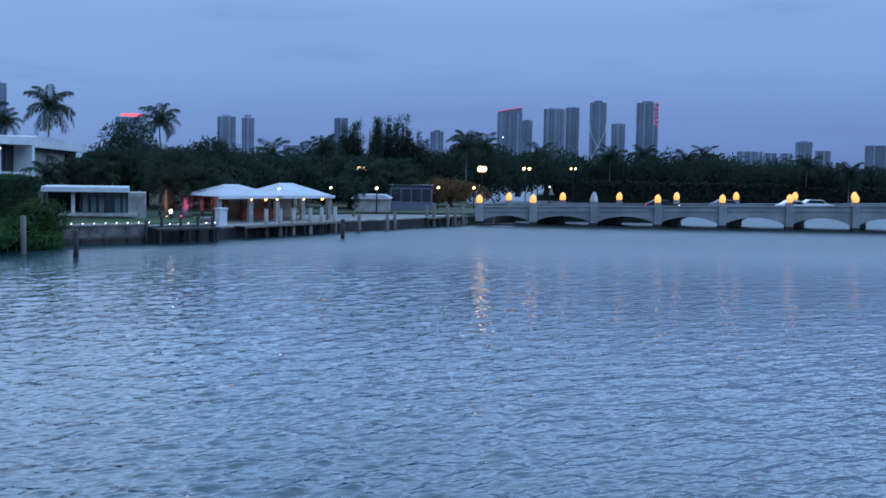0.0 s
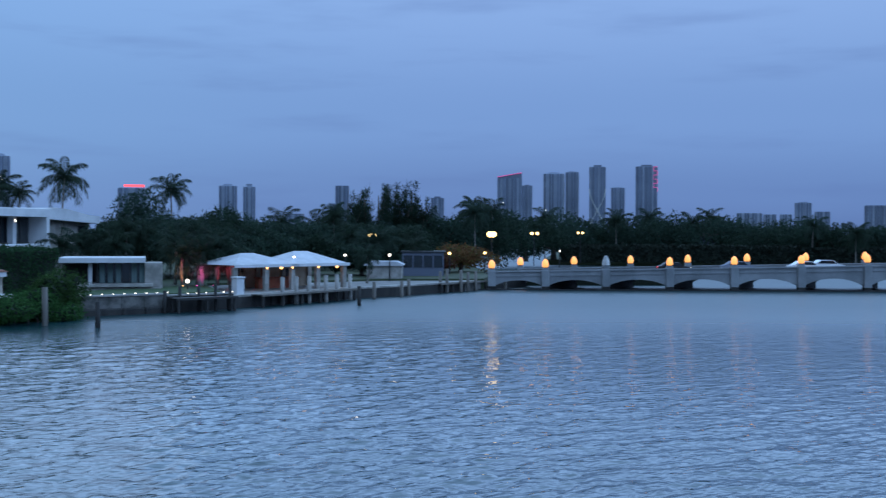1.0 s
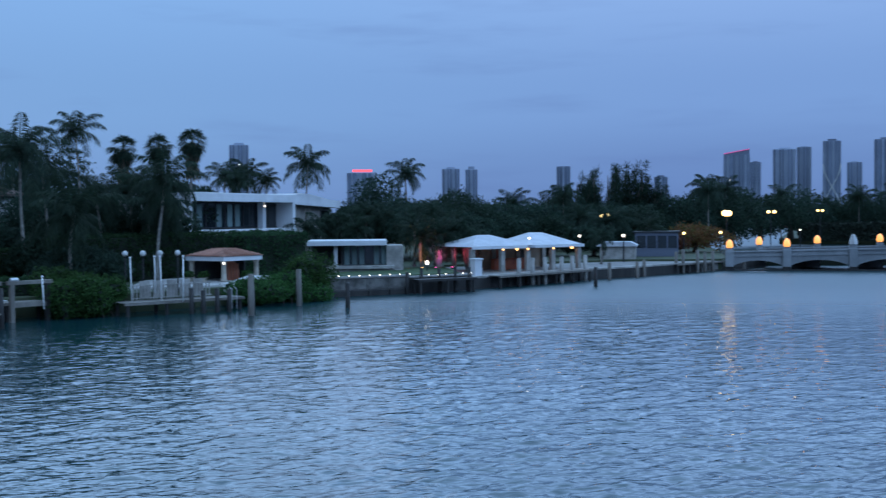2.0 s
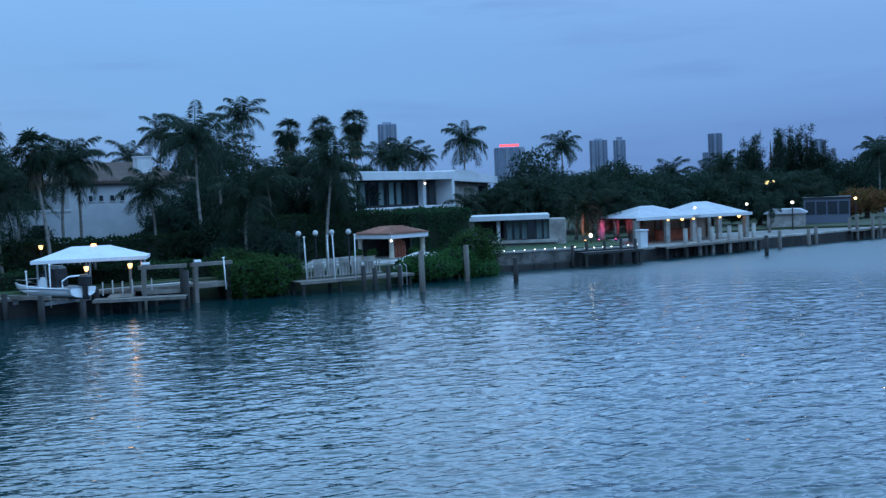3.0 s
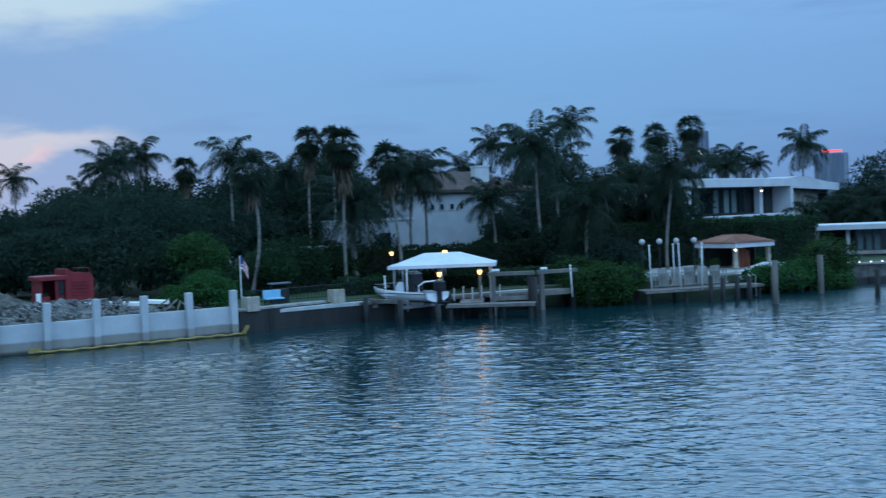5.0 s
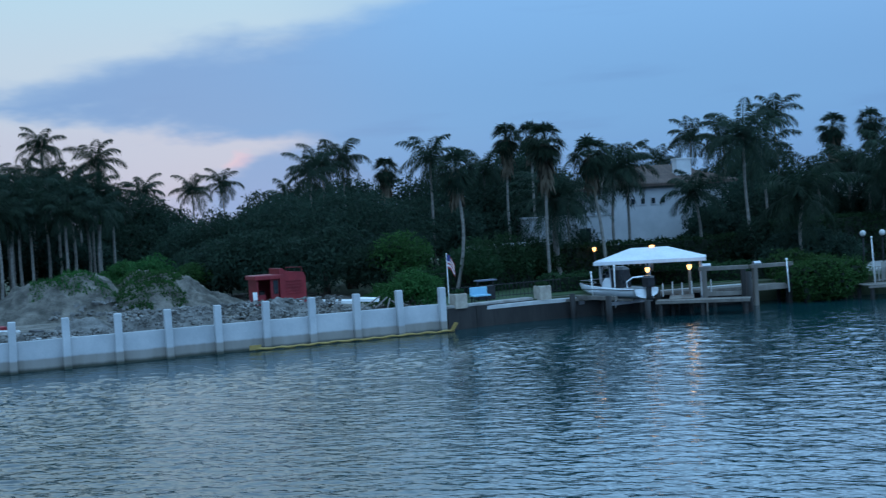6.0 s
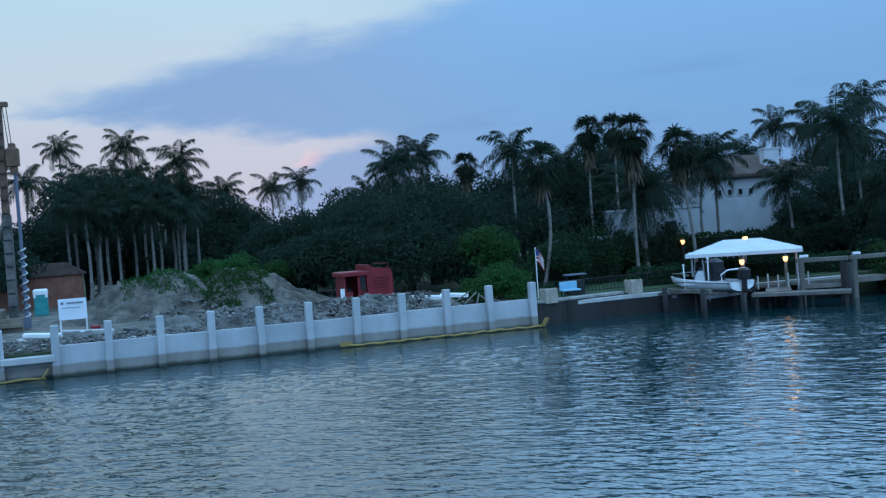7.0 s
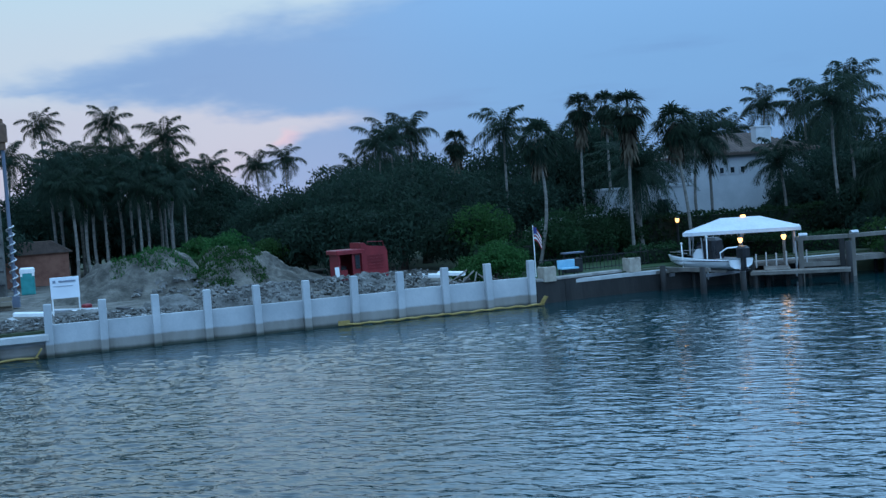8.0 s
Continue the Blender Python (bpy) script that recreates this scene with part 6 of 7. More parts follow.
for i, (x, y) in enumerate(((-42.9, 77.0), (-41.7, 77.5), (-40.6, 78.1), (-39.4, 78.6))):
    t = thing("globe_lamp", "unlit white globe lamp on a dark post", "lamp", x, y, 1.5, 0, "globe lamps")
    part("post", B().lathe(0, 0, [(0.14, 0), (0.14, 0.2), (0.06, 0.3), (0.06, 2.55), (0.16, 2.65)], 10), M_DARK, t)
    part("globe", B().lathe(0, 0, [(0.07, 2.68), (0.17, 2.76), (0.22, 2.9), (0.17, 3.04), (0.06, 3.12)], 12), M_CONC, t, "white glass globe", True)

# ---- pool house sea wall ----
pw = thing("sea_wall", "old grey sea wall lined with small white lights", "wall", -32.3, 92.7, 0, 39.4, kind="structure")
for i in range(4):
    part("panel", B().box(1.0 + i * 2.05, 0.1, 0.3, 2.03, 0.4, 2.7, 0, 0.02), M_SEAOLD, pw)
    part("wet_footing", B().box(1.0 + i * 2.05, 0.0, -0.35, 2.05, 0.7, 1.9, 0, 0.12), M_PILE, pw)
part("cap", B().box(4.1, 0.15, 1.68, 8.4, 0.7, 0.16, 0, 0.03), M_CONCOLD, pw)
pw2 = thing("sea_wall", "dark old sea wall under the date palms", "wall", -26.0, 98.2, 0, 47.5, kind="structure")
# panel in near black, with the deep shadow under the dock in its colour
part("panel", B().box(3.6, 0.1, 0.3, 7.2, 0.4, 2.5, 0, 0.02), M_PILE, pw2)
part("cap", B().box(3.6, 0.15, 1.5, 7.2, 0.7, 0.16, 0, 0.03), M_CONCOLD, pw2)
for i in range(9):
    t = thing("edge_light", "tiny white light on the sea wall cap", "lamp", -32.0 + i * 0.77, 92.95 + i * 0.635, 1.76, 0, "sea wall lights")
    part("bulb", B().lathe(0, 0, [(0.03, 0), (0.045, 0.03), (0.045, 0.08), (0.015, 0.1)], 8), G_WHITE, t)
for i in range(7):
    t = thing("edge_light", "tiny white light on the dock edge", "lamp", -25.1 + i * 0.66, 99.0 + i * 0.72, 1.58, 0, "sea wall lights")
    part("bulb", B().lathe(0, 0, [(0.03, 0), (0.045, 0.03), (0.045, 0.08), (0.015, 0.1)], 8), G_WHITE, t)
plank_deck("dock", "dark timber dock beneath the date palms", -25.2, 97.2, -20.6, 101.4, 1.5, 1.35, mat=M_PILE)
for x, y, h in ((-25.9, 97.2, 2.0), (-24.9, 98.6, 2.3), (-23.5, 99.8, 2.2), (-22.1, 100.4, 2.4), (-20.9, 101.0, 2.3)):
    pile_post(x, y, h, 0.16, M_PILE)

# ---- pavilion dock ----
pd = thing("sea_wall", "dark sea wall below the pavilion terrace", "wall", 0, 0, 0, 0, kind="structure")
PS = [(-21.3, 103.7), (-17.5, 110.8), (-12.5, 119.2), (-6.1, 126.8), (-1.3, 134.4), (3.8, 143.4)]
for (ax, ay), (bx, by) in zip(PS, PS[1:]):
    L, ang = math.hypot(bx - ax, by - ay), math.degrees(math.atan2(by - ay, bx - ax))
    part("panel", B().box((ax + bx) / 2, (ay + by) / 2, 0.0, L, 0.4, 2.1, ang), M_PILE, pd)
    part("cap", B().box((ax + bx) / 2 - 0.2, (ay + by) / 2 + 0.1, 1.16, L + 0.1, 0.9, 0.2, ang, 0.03), M_CONCOLD, pd)
dk = plank_deck("dock", "pale boat dock in front of the pavilion", -19.4, 105.6, -11.4, 118.6, 1.8, 1.25)
for x, y in ((-17.4, 109.6), (-16.2, 110.9), (-15.1, 112.4), (-13.6, 114.2), (-12.7, 116.6), (-11.5, 118.6)):
    pile_post(x, y, 2.75, 0.22, M_CONCOLD, "pale white-painted dock pile", "pavilion dock piles")
pb = thing("gate_pillar", "square white gate pillar at the dock's end", "pillar", -21.0, 105.4, 1.2, 45)
part("shaft", B().box(0, 0, 0.8, 0.85, 0.85, 1.6, 0, 0.04), M_WHITE, pb)
part("cap", B().box(0, 0, 1.66, 1.0, 1.0, 0.14, 0, 0.03), M_WHITE, pb)
for x, y, h in ((-9.0, 119.8, 1.9), (-6.2, 124.4, 1.8), (-5.5, 127.2, 1.9), (-1.9, 133.6, 2.6), (-1.1, 133.8, 2.9), (0.6, 135.6, 2.7), (1.5, 136.8, 2.4), (2.5, 138.6, 2.5), (6.4, 141.8, 1.3), (4.2, 142.6, 0.8)):
    pile_post(x, y, h, 0.2, M_TEAK, "grey wooden dock pile near the bridge")
plank_deck("dock", "old grey dock near the bridge end", -2.4, 132.8, 3.4, 141.8, 1.6, 1.2)

# short dark return between the new sea wall and the old one
rw = thing("sea_wall", "short dark return of the old sea wall", "wall", -58.75, 49.9, 0, math.degrees(math.atan2(7.1, 1.8)), kind="structure")
for i in range(3):
    part("panel", B().box(1.1 + i * 2.2, -0.12, 0.2, 2.18, 0.3, 2.4, 0, 0.02), M_PILE, rw)
part("cap", B().box(3.4, 0.1, 1.5, 6.8, 0.8, 0.16, 0, 0.03), M_CONCOLD, rw)

# ---- hedges and mangroves ----


def hedge(x, y, z, rz, sx, sy, sz, label, seed, mat=None, size=0.13, per=55):
    t = thing("hedge", label, "hedge", x, y, z, rz)
    part("foliage", hedge_mesh(sx, sy, sz, size, per, seed, mat or M_HEDGE), mat or M_HEDGE, t)
    # this box gives the hedge its inner shade by colour
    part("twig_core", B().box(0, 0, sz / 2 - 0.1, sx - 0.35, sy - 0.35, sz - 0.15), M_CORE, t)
    return t


hedge(-61.8, 79.5, 1.45, 51, 26, 1.6, 2.9, "long clipped ficus hedge behind the boat dock", 3)
hedge(-47.6, 96.5, 1.5, 65, 27, 2.0, 4.0, "tall clipped hedge before the modern villa", 4)
hedge(-40.0, 99.4, 1.5, 64, 8.0, 2.6, 4.0, "tall hedge at the pool house corner", 5)
hedge(-66.5, 60.0, 1.45, 75, 12, 1.4, 1.9, "low dark hedge behind the terrace", 6)


# undergrowth rows whose near-black leaves hold the shade under the trees
hedge(50.0, 240.0, 1.3, 0, 52, 3.0, 3.4, "undergrowth in shade-dark colour beneath the trees behind the bridge", 31, M_CORE, 0.4, 14)
hedge(88.0, 236.0, 1.3, 0, 26, 3.0, 3.0, "undergrowth in shade-dark colour at the island's shore behind the bridge", 32, M_CORE, 0.4, 14)
hedge(-54.4, 67.6, 1.45, 52, 17, 1.2, 1.2, "low dark hedge along the lawn behind the dock", 8)


def mangrove(x, y, sx, sy, h, seed, rz, label):
    r = random.Random(seed)
    t = thing("mangrove_bush", label, "bush", x, y, 0, rz)
    lobes = [(r.uniform(-sx, sx) * 0.7, r.uniform(-sy, sy) * 0.6, r.uniform(0.14, 0.7) * h, sx * 0.42, sy * 0.6, h * 0.34) for _ in range(15)]
    part("crown", leaf_cloud(lobes, 14000, 0.11, seed, M_BUSH, shell=0.6), M_BUSH, t)
    # inner blades coloured as dark as the shade within the bush
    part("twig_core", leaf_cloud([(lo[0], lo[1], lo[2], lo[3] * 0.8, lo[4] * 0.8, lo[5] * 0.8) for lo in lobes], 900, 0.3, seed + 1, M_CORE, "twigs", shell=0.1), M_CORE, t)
    for i in range(5):
        a, b_ = r.uniform(-sx, sx) * 0.9, r.uniform(-sy, sy) * 0.9
        part("root", B().tube([(a, b_, -0.4), (a * 0.85, b_ * 0.85, 0.5), (a * 0.6, b_ * 0.6, 1.0)], [0.04, 0.05, 0.06], 5), M_BARK, t)


mangrove(-44.2, 73.0, 3.2, 2.0, 3.0, 21, 40, "bright green mangrove bush over the water by the dock")
mangrove(-46.6, 74.6, 2.6, 1.8, 3.4, 24, 40, "dense green mangrove bush under the palms")
mangrove(-34.0, 86.0, 4.8, 2.4, 2.7, 22, 70, "broad green mangrove bush beside the gazebo dock")
mangrove(-33.4, 91.0, 2.8, 2.2, 4.2, 23, 62, "tall green mangrove bush at the sea wall's end")

# ---- building site ----


def mound(name, label, cat, x, y, sx, sy, h, seed, mat, z=1.4, n=42, rough=0.22):
    b = B()
    vs = []
    for i in range(n + 1):
        for j in range(n + 1):
            u, q = 2 * i / n - 1, 2 * j / n - 1
            d = min(1, math.hypot(u, q))
            k = (0.5 + 0.5 * math.cos(math.pi * d)) ** 0.8
            e = noise.fractal(Vector((u * 3 + seed, q * 3, seed)), 0.8, 2.1, 5)
            vs.append((u * sx, q * sy, h * k * (1 + 0.35 * noise.noise(Vector((u * 1.6 + seed, q * 1.6, 0)))) + rough * e * min(1, 3 * k) - 0.08))
    fs = [(i * (n + 1) + j, (i + 1) * (n + 1) + j, (i + 1) * (n + 1) + j + 1, i * (n + 1) + j + 1) for i in range(n) for j in range(n)]
    ob = new(name, b.add(vs, fs).mesh(name, mat))
    ob.matrix_basis = pose(x, y, z, 0, 0, W_DEG)
    return tagged(ob, label, cat)


setting("site_ground", B().slab([(-71.2, 23.2), (-59.5, 49.2), (-64, 53), (-90, 62), (-125, 40), (-110, -20), (-78, 8)], 1.4, 1.52), M_SAND, "bare grey sandy building site ground", "ground")
heap_1 = mound("sand_mound", "high grey heap of dug sand and soil", "heap", -86.8, 38.0, 9.0, 5.0, 3.1, 3, M_SAND, n=90, rough=0.75)
heap_2 = mound("sand_mound", "smaller sandy heap joined to the high one", "heap", -83.6, 43.6, 8.0, 4.6, 3.1, 7, M_SAND, n=90, rough=0.75)
for i, o, sx, sy, h, seed, lab in ((4.2, -2.9, 5.6, 2.3, 1.3, 11, "long low heap of broken grey rubble behind the wall"), (6.7, -2.7, 3.4, 2.0, 1.35, 12, "grey rubble heap near the wall's end"), (0.6, -4.6, 5.0, 2.6, 0.6, 13, "low spread of stones and dirt"), (2.4, -3.2, 3.0, 2.0, 1.1, 14, "low heap of stones and soil")):
    x, y, _ = wall_point(i, o)
    mound("rubble_mound", lab, "heap", x, y, sx, sy, h, seed, M_RUBBLE, rough=0.34)
r = random.Random(77)
st = B()
for k in range(2600):
    i, o = r.uniform(-2.5, 8.6), r.uniform(-5.2, -0.7)
    x, y, z = wall_point(i, o, 1.5)
    q = max(0, 1 - abs(o + 2.8) / 2.2)
    hh = 1.25 * q ** 0.8 * (1 if i > 2.9 else 0.35) if i < 8 else 0.2
    s = r.uniform(0.05, 0.18)
    st.box(x, y, z + s * 0.1 + hh, s * 1.4, s, s * 0.8, r.uniform(0, 90), 0, (r.uniform(-30, 30), r.uniform(-30, 30), 0))
for k in range(700):
    a, d = r.uniform(0, 6.28), r.uniform(0.1, 0.95)
    s = r.uniform(0.08, 0.3)
    st.box(-86.5 + 6.5 * d * math.cos(a), 40 + 6.0 * d * math.sin(a), 1.5 + 2.6 * (1 - d) ** 0.9, s * 1.4, s, s * 0.8, r.uniform(0, 90), 0, (r.uniform(-30, 30), r.uniform(-30, 30), 0))
tagged(new("rubble_stones", st.mesh("rubble_stones", M_RUBBLE)), "loose grey stones strewn over the building site", "stones", "", "stuff")


def weeds(ob, u0, u1, v0, v1, per, seed):
    """Short grass rooted in a heap's own surface, in patches."""
    r = np.random.default_rng(seed)
    m = np.array(ob.matrix_basis)
    v = np.array([p.co for p in ob.data.vertices])
    half = np.abs(v[:, :2]).max(0)
    u, q = v[:, 0] / half[0], v[:, 1] / half[1]
    patch = np.sin(u * 7 + seed) * np.sin(q * 6 + 1.3 * seed) + 0.5 * np.sin(u * 17 + q * 13)
    v = v[(u > u0) & (u < u1) & (q > v0) & (q < v1) & (patch > -0.45) & (v[:, 2] > 0.5)]
    v = np.repeat(v @ m[:3, :3].T + m[:3, 3], per, 0)
    n = len(v)
    v = v + r.normal(size=(n, 3)) * (0.1, 0.1, 0.02)
    up = r.normal(size=(n, 3)) * 0.5 + (0, 0, 1)
    up *= (0.05 + 0.13 * r.random(n))[:, None]
    side = r.normal(size=(n, 3)) * (0.035, 0.035, 0.01)
    c = np.stack([v - side, v + side, v + up + side * 0.3, v + up - side * 0.3], 1).reshape(-1, 3)
    tagged(new("weed_patch", rows_mesh("weed_patch", c, np.arange(4 * n).reshape(-1, 4), M_BUSH)), "green weeds and grass growing over the sand heap", "weeds", "", "stuff")


weeds(heap_1, -0.25, 0.45, -0.5, 0.2, 5, 2)
weeds(heap_2, -0.75, 0.25, -0.85, 0.1, 7, 5)

# white planks and pipes lying about
for x, y, L, a, mat, lab in ((-64.2, 45.6, 2.6, 60, M_PVC, "white board lying on the rubble"), (-63.4, 47.2, 1.8, 40, M_PVC, "white board lying near the wall"), (-75.0, 27.6, 2.0, 20, M_PVC, "white bag of building material"), (-77.5, 28.5, 3.2, 70, M_STEEL, "pale sheet lying on the ground"), (-79.0, 26.2, 2.4, 55, M_PVC, "white sheet lying on the ground"), (-74.2, 29.8, 1.0, 10, M_DARK, "dark plastic tub on the ground"), (-80.5, 30.4, 0.6, 0, M_REDPAINT, "small red fuel can")):
    ob = new("site_debris", B().box(0, 0, 0.14, L, 0.5, 0.24, 0, 0.05).mesh("site_debris", mat))
    ob.matrix_basis = pose(x, y, 1.62 if x < -70 else 2.1, 3, 4, a)
    tagged(ob, lab, "debris")
for k in range(5):
    ob = new("timber_scrap", B().tube([(0, 0, 0), (1.6, 0.1, 0.9 - 0.15 * k)], 0.05, 6).mesh("timber_scrap", M_TEAK))
    ob.matrix_basis = pose(*wall_point(8.2 + 0.35 * k, -1.6, 1.6), 0, 0, W_DEG + 30 * k)
    tagged(ob, "pale broken timber sticking out of the ground", "timber")

# red machine house
rm = thing("red_cabin", "faded red steel machine cabin standing among trees", "cabin", -73.1, 47.4, 1.5, 72)
part("body", B().prism([(-0.1, 0.35), (1.85, 0.35), (1.85, 2.2), (1.7, 2.55), (0.35, 2.68), (0.15, 2.9), (-0.1, 2.9)], -0.95, 1.3), M_REDPAINT, rm)
part("cab", B().box(-1.7, 0.2, 1.3, 0.14, 1.9, 1.9, 0, 0.02).box(-0.95, 1.05, 1.3, 1.6, 0.14, 1.9).box(-0.45, -0.72, 1.3, 0.6, 0.12, 1.9).box(-1.4, -0.72, 0.72, 0.5, 0.12, 0.75), M_REDPAINT, rm, "open-sided red cab")
part("roof", B().box(-0.9, 0.15, 2.34, 2.1, 2.3, 0.3, 0, 0.06), M_REDPAINT, rm)
part("seat", B().box(-1.15, 0.3, 0.9, 0.5, 0.6, 0.9, 0, 0.08), M_DARK, rm)
part("window", B().box(-0.38, -0.8, 1.6, 0.34, 0.06, 0.95), M_GLASS, rm)
for k in range(5):
    part("louvre", B().box(0.95, -0.98, 1.1 + 0.22 * k, 1.2, 0.06, 0.07), M_REDPAINT, rm)
part("handrail", B().tube([(0.4, -0.9, 2.65), (0.4, -0.9, 2.95), (1.6, -0.9, 2.9), (1.6, -0.9, 2.6)], 0.03, 6), M_REDPAINT, rm)
part("white_panel", B().box(-1.95, -0.85, 0.9, 0.3, 0.08, 0.9), M_PVC, rm)
part("number_plate", B().box(1.0, -0.95, 0.42, 1.2, 0.06, 0.22), M_PVC, rm, "white painted panel with dark bars")
for k in range(4):
    part("print_bar", B().box(0.6 + k * 0.26, -0.99, 0.42, 0.1, 0.03, 0.14), M_INK, rm)
part("track", B().box(-0.2, 0.2, 0.2, 3.2, 2.4, 0.4, 0, 0.1), M_DARK, rm)

# site board
sb = thing("site_sign", "white building site notice board on two posts", "sign", -74.4, 26.3, 1.5, 62)
part("board", B().box(0, 0, 1.95, 1.62, 0.06, 1.25, 0, 0.01), M_SIGN, sb)
for x in (-0.75, 0.75):
    part("post", B().box(x, 0.06, 1.2, 0.08, 0.08, 2.7), M_PVC, sb)
part("print_bar", B().box(0.15, -0.05, 2.32, 0.95, 0.02, 0.1), M_INK, sb)
part("logo", B().box(-0.58, -0.05, 2.32, 0.16, 0.02, 0.16), M_INK, sb)
part("print_bar", B().box(-0.1, -0.05, 2.05, 1.1, 0.02, 0.03), M_INK, sb)

# portable toilet
pt = thing("portable_toilet", "teal portable toilet with a white roof", "toilet", -104.0, 36.3, 1.5, 65)
part("cabin", B().box(0, 0, 1.0, 1.1, 1.1, 1.9, 0, 0.05), M_TEAL, pt)
part("roof", B().box(0, 0, 2.1, 1.2, 1.2, 0.45, 0, 0.12), M_PVC, pt)
part("door", B().box(0, -0.57, 1.0, 0.75, 0.05, 1.7, 0, 0.02), M_TEAL, pt)
part("upper_panel", B().box(0, 0, 1.75, 1.12, 1.12, 0.3), M_PVC, pt)

# drilling rig
rg = thing("drilling_rig", "tall rusty yellow drilling rig mast with an auger", "rig", -89.8, 28.6, 1.5, 62)
part("mast", B().box(0, 0, 12.2, 0.5, 0.6, 7.8, 0, 0.05), M_RUST, rg, "rusty brown upper mast")
part("lower_mast", B().box(0, 0, 4.2, 0.62, 0.7, 8.3, 0, 0.05), M_SEAOLD, rg, "scuffed grey lower mast")
for k in range(16):
    part("mast_rung", B().box(0, -0.38, 0.8 + k * 0.95, 0.5, 0.08, 0.08), M_DARK, rg)
for k in range(3):
    part("timber_baulk", B().box(-1.4, -1.9 - 0.3 * (k % 2), 0.2 + 0.32 * k, 4.4, 0.34, 0.3, 0, 0.03), M_MAST, rg)
part("mast_head", B().box(0.1, 0, 16.2, 1.2, 0.5, 0.35, 0, 0.05), M_RUST, rg)
part("drive_head", B().box(0.75, -0.1, 12.4, 0.9, 0.8, 1.3, 0, 0.1).box(0.75, -0.1, 13.2, 0.5, 0.5, 0.4, 0, 0.08).box(0.8, -0.1, 11.5, 0.5, 0.5, 0.6, 0, 0.08), M_RUST, rg, "rusty auger drive")
part("auger_rod", B().tube([(0.85, -0.1, 0.5), (0.85, -0.1, 12.0)], 0.13, 8), M_TOWERD, rg)
hel = [(0.85 + 0.26 * math.cos(k * 0.9), -0.1 + 0.26 * math.sin(k * 0.9), 0.5 + k * 0.085) for k in range(64)]
part("auger_flight", B().tube(hel, 0.06, 5), M_STEEL, rg)
for k in range(2):
    part("cable", B().tube([(0.3 + 0.25 * k, 0, 16.1), (0.55 + 0.2 * k, 0, 12.9)], 0.03, 5), M_DARK, rg)
part("cable", B().tube([(-0.5, 0, 16.1), (-0.9, 0, 6)], 0.03, 5), M_DARK, rg)
for s in (-1, 1):
    part("stay", B().tube([(-0.1, 0.3 * s, 8.0), (-2.6, 1.2 * s, 2.2)], 0.12, 6), M_STEEL if s > 0 else M_MAST, rg)
part("chassis", B().box(-3.0, 0, 1.1, 4.6, 2.4, 1.0, 0, 0.1), M_MAST, rg)
part("track", B().box(-3.0, -1.2, 0.4, 4.8, 0.6, 0.8, 0, 0.2), M_DARK, rg)
part("track", B().box(-3.0, 1.2, 0.4, 4.8, 0.6, 0.8, 0, 0.2), M_DARK, rg)
part("base_clamp", B().box(0.5, 0, 0.5, 1.2, 0.8, 0.8, 0, 0.05), M_TOWERD, rg)

# brick-red wall far behind the rig
rw = thing("garden_building", "low brick-red building behind the palms", "building", -118, 42, 1.5, 65)
part("wall", B().box(0, 0, 1.6, 8, 4, 3.2), M_COPPER, rw)
part("roof", B().prism([(-4.4, 3.1), (4.4, 3.1), (2.5, 4.3), (-2.5, 4.3)], -2.3, 2.3), M_ROOFT, rw)

# ---- terrace things ----
bn = thing("garden_chair", "light blue plastic seat on the terrace", "chair", -59.0, 53.6, 1.5, 68)
part("seat", B().box(0, 0, 0.45, 1.3, 0.6, 0.1, 0, 0.03), M_BLUEPL, bn)
part("backrest", B().box(0, 0.32, 0.75, 1.3, 0.08, 0.5, 0, 0.03), M_BLUEPL, bn)
for x in (-0.55, 0.55):
    for y in (-0.22, 0.25):
        part("leg", B().box(x, y, 0.2, 0.08, 0.08, 0.42), M_DARK, bn)
gs = thing("grill_stand", "dark outdoor grill stand with a flat top", "stand", -59.6, 55.0, 1.5, 68)
part("top", B().box(0, 0.3, 1.35, 1.5, 0.6, 0.1, 0, 0.02), M_TOWERD, gs)
for x in (-0.6, 0.6):
    part("post", B().box(x, 0.3, 0.65, 0.1, 0.1, 1.3), M_DARK, gs)
part("cabinet", B().box(0, 0.35, 0.5, 1.3, 0.5, 0.9, 0, 0.03), M_DARK, gs)
fl = thing("flag", "small striped flag hanging from a slim pole", "flag", -60.8, 52.4, 1.5, 30)
part("pole", B().tube([(0, 0, 0), (0, 0, 3.4)], 0.035, 6), M_PVC, fl)
for k in range(7):
    t0 = [(0.03 + 0.5 * j / 5, 0.06 * math.sin(j * 1.2), 3.3 - 0.13 * k - 0.13 * j * j / 5) for j in range(6)]
    b = B()
    b.add([(x, y, z) for x, y, z in t0] + [(x, y, z - 0.13) for x, y, z in t0], [(j, j + 1, j + 7, j + 6) for j in range(5)])
    part("stripe", b, M_FLAGR if k % 2 == 0 else M_PVC, fl)
part("canton", B().box(0.14, -0.05, 3.06, 0.22, 0.02, 0.42), M_FLAGB, fl)

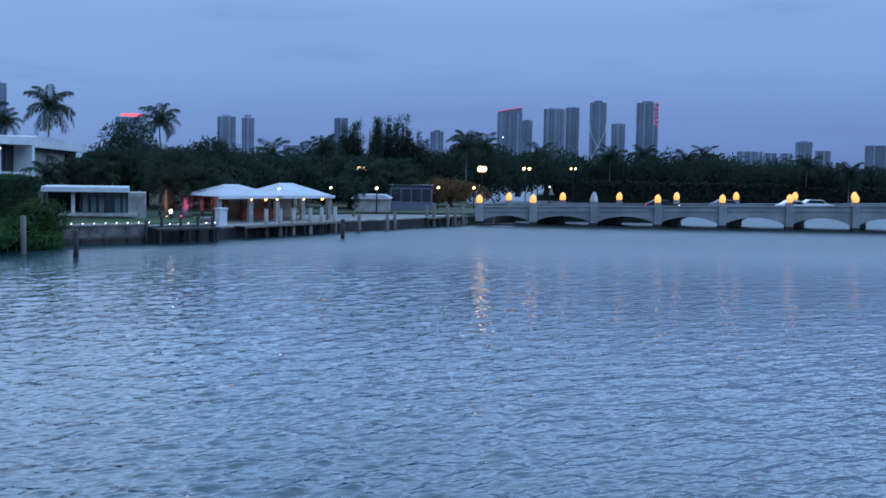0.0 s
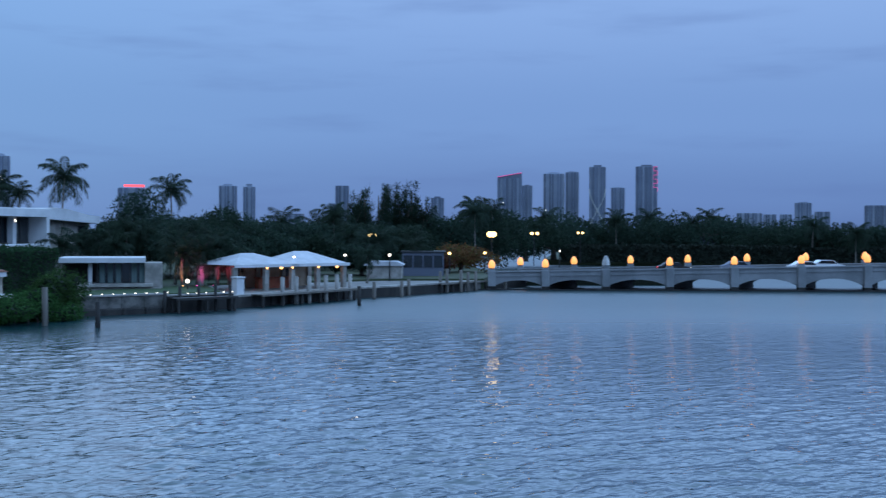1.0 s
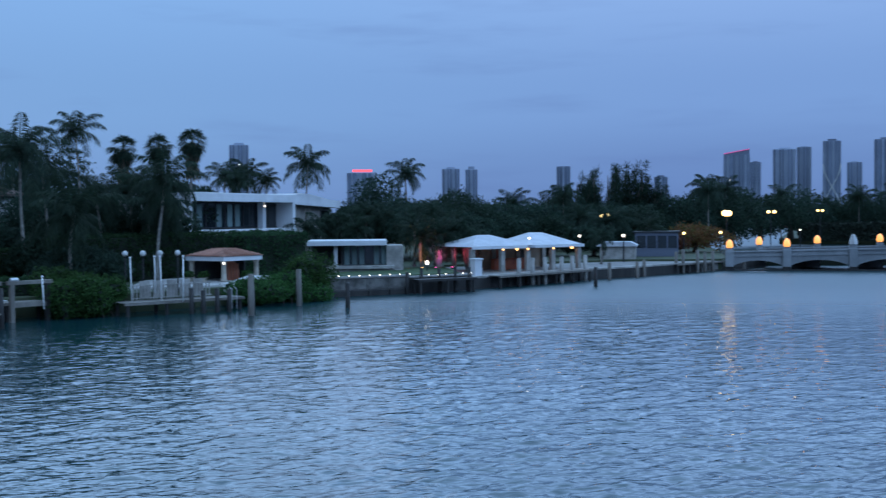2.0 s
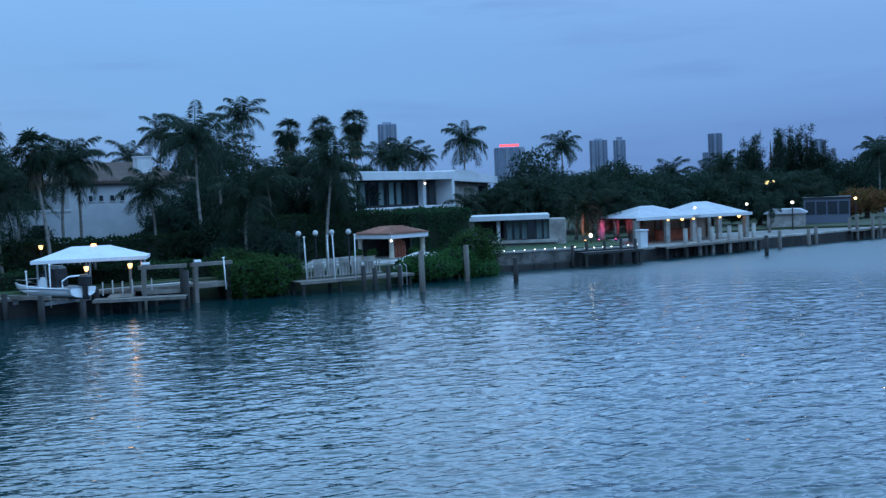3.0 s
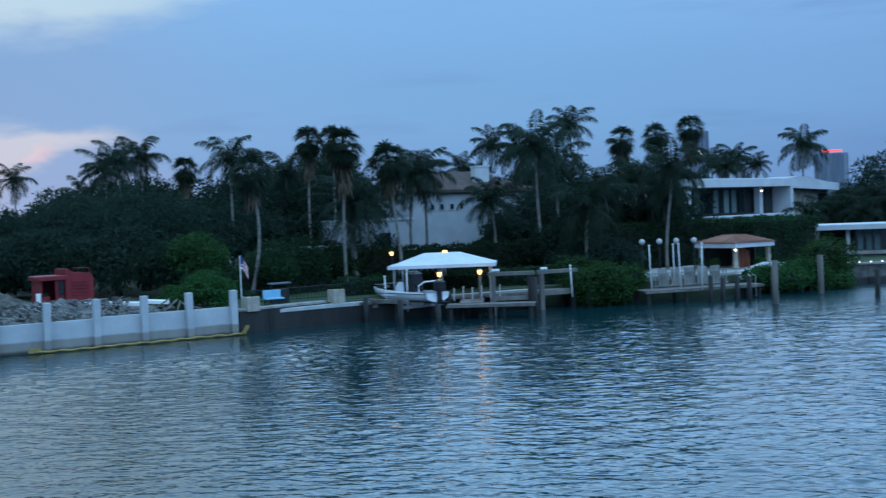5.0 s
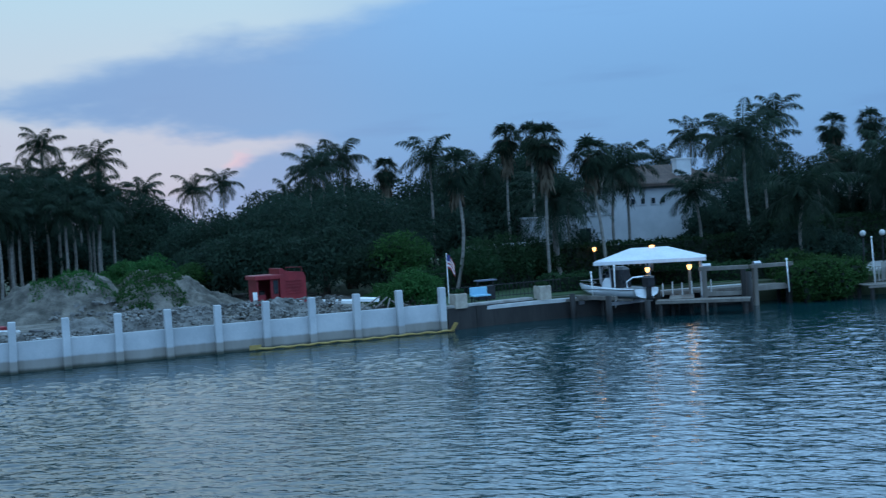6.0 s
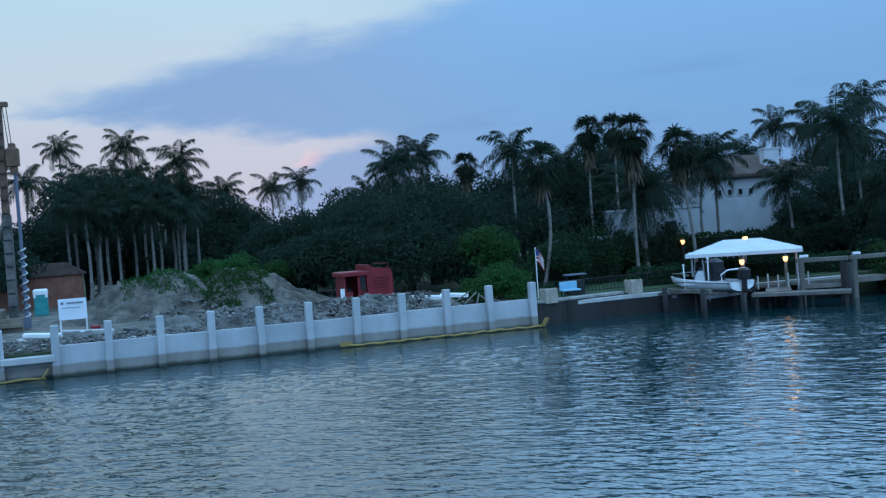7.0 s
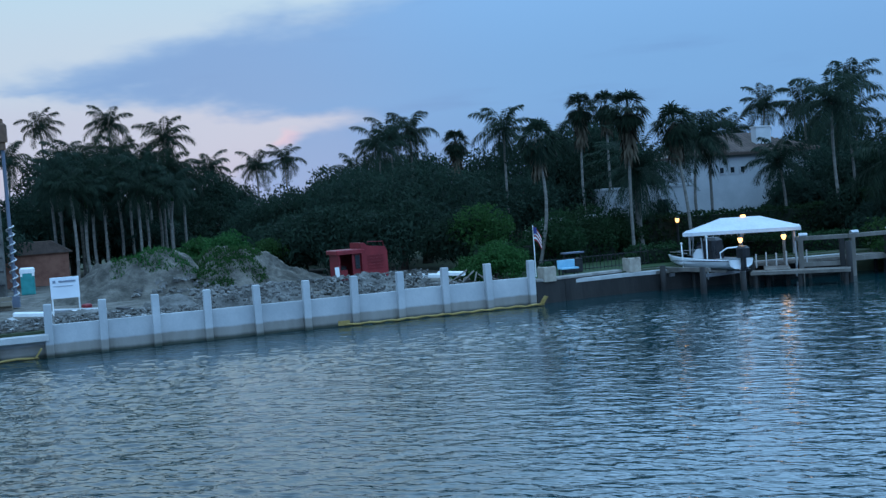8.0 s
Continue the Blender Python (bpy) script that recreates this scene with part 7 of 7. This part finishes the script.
# ---- street and garden lamps by the bridge ----


def street_lamp(x, y, z, heads, label, mat, s=0.22, watts=0.0):
    t = thing("street_lamp", label, "street lamp", x, y, 1.3, 0, "street lamps")
    h = z - 1.3
    part("pole", B().tube([(0, 0.2, 0), (0, 0.2, h * 0.9), (0, 0.05, h + 0.1)], [0.09, 0.07, 0.05], 8), M_DARK, t)
    for dx in heads:
        part("arm", B().tube([(0, 0.1, h + 0.08), (dx, 0, h + 0.1)], 0.04, 6), M_DARK, t)
        part("bulb", B().lathe(dx, -0.05, [(s * 0.4, h - s * 0.9), (s * 0.9, h - s * 0.45), (s, h), (s * 0.85, h + s * 0.5), (s * 0.3, h + s * 0.85)], 10), mat, t, "glowing lamp head")
    if watts:
        lamp(x, y - 0.6, z - 0.5, (1.0, 0.75, 0.4), watts)


street_lamp(6.0, 175.2, 7.1, (-0.25, 0.3), "bright yellow street lamp at the bridge end", G_SODIUM, 0.5, 25)
street_lamp(15.1, 204.7, 7.3, (-0.4, 0.6), "twin street lamp on the causeway", G_SODIUM, 0.3)
street_lamp(26.6, 228.6, 7.5, (-0.5, 0.4), "far twin street lamp on the causeway", G_SODIUM, 0.24)
street_lamp(-11.4, 157.0, 6.85, (-0.5, 0.35), "twin street lamp among trees", G_SODIUM, 0.3)
street_lamp(4.4, 160.2, 4.4, (0.0,), "small warm lamp at the bridge end", G_SODIUM, 0.2)
street_lamp(-0.7, 155.3, 4.4, (0.0,), "small warm lamp near the boathouse", G_SODIUM, 0.2)
street_lamp(-8.1, 135.2, 4.5, (0.0,), "white garden lamp by the hut", G_WHITE, 0.18)
street_lamp(-23.3, 118.0, 4.6, (-0.2, 0.6), "white garden lamp behind the pavilion", G_WHITE, 0.14)
street_lamp(-12.4, 122.8, 4.7, (0.0,), "white garden lamp beside the pavilion", G_WHITE, 0.14)
street_lamp(16.0, 168.0, 4.6, (0.0,), "small white lamp beyond the bridge", G_WHITE, 0.12)

# coloured uplights among the date palms
for x, y, mat, col, wt in ((-28.8, 113.4, G_PINK, (1.0, 0.08, 0.35), 75), (-26.9, 115.0, G_WARM, (1.0, 0.4, 0.12), 40), (-25.6, 115.6, G_PINK, (0.85, 0.1, 0.6), 34), (-24.0, 116.4, G_PINK, (1.0, 0.12, 0.2), 50)):
    x, y = x - 0.9, y - 3.0
    t = thing("uplight", "small coloured garden uplight at a palm's foot", "lamp", x, y, 1.5, 0, "garden uplights")
    part("housing", B().lathe(0, 0, [(0.14, 0), (0.16, 0.2)], 8), M_DARK, t)
    part("lens", B().lathe(0, 0, [(0.1, 0.2), (0.1, 0.24), (0.03, 0.26)], 8), mat, t)
    up = new("uplight_beam", bpy.data.lights.new("uplight_beam", "SPOT"))
    up.data.energy, up.data.color, up.data.shadow_soft_size = wt * 14, col, 0.1
    up.data.spot_size, up.data.spot_blend = radians(75), 0.6
    up.matrix_world = look((x, y, 1.85), (x - 0.5, y + 3.4, 4.4))
t = thing("path_lamp", "white bollard lamp on the lawn edge", "lamp", -26.4, 108.0, 1.5, 0)
part("post", B().tube([(0, 0, 0), (0, 0, 0.7)], 0.06, 8), M_DARK, t)
part("bulb", B().lathe(0, 0, [(0.1, 0.7), (0.16, 0.8), (0.16, 1.0), (0.05, 1.08)], 8), G_WHITE, t)

# ---- cars on the bridge ----


def car(x, y, mat, label, lights=0):
    t = thing("car", label, "car", x, y, deck_z(x) - 0.8, 0, "cars on the bridge")
    part("body", B().prism([(-2.2, 0.3), (2.2, 0.3), (2.25, 0.75), (1.3, 0.95), (0.7, 1.42), (-1.0, 1.46), (-1.7, 1.0), (-2.2, 0.9)], -0.85, 0.85), mat, t)
    part("window", B().prism([(1.15, 0.97), (0.62, 1.36), (-0.9, 1.38), (-1.45, 0.99)], -0.87, -0.82), M_GLASS, t)
    for wx in (-1.35, 1.35):
        for wy in (-0.8, 0.8):
            part("wheel", B().tube([(wx, wy - 0.1, 0.32), (wx, wy + 0.1, 0.32)], 0.32, 12), M_DARK, t)
    if lights:
        part("tail_light", B().box(-2.24, -0.6, 0.8, 0.06, 0.3, 0.16), G_REDNEON, t)
        part("head_light", B().box(2.24, -0.6, 0.7, 0.08, 0.34, 0.2), G_WHITE, t)


car(29.2, 148.6, M_DARK, "dark car with its lights on", 1)
car(37.8, 148.4, M_TOWER, "grey saloon car crossing the bridge")
car(45.4, 144.0, M_GEL, "white saloon car crossing the bridge")
car(49.6, 148.4, M_GEL, "white van-like car further across")

# scraps of sheet, board and bags strewn over the site's near corner
r = random.Random(5)
sc = B()
for k in range(150):
    i, o = r.uniform(-3.2, 2.2), r.uniform(-7.5, -0.9)
    x, y, z = wall_point(i, o, 1.62)
    sc.box(x, y, z + r.uniform(0, 0.12), r.uniform(0.15, 1.1), r.uniform(0.08, 0.35), r.uniform(0.03, 0.1), r.uniform(0, 180), 0, (r.uniform(-14, 14), r.uniform(-14, 14), 0))
tagged(new("site_scraps", sc.mesh("site_scraps", M_CONC)), "pale boards, bags and scraps strewn over the site", "debris", "", "stuff")
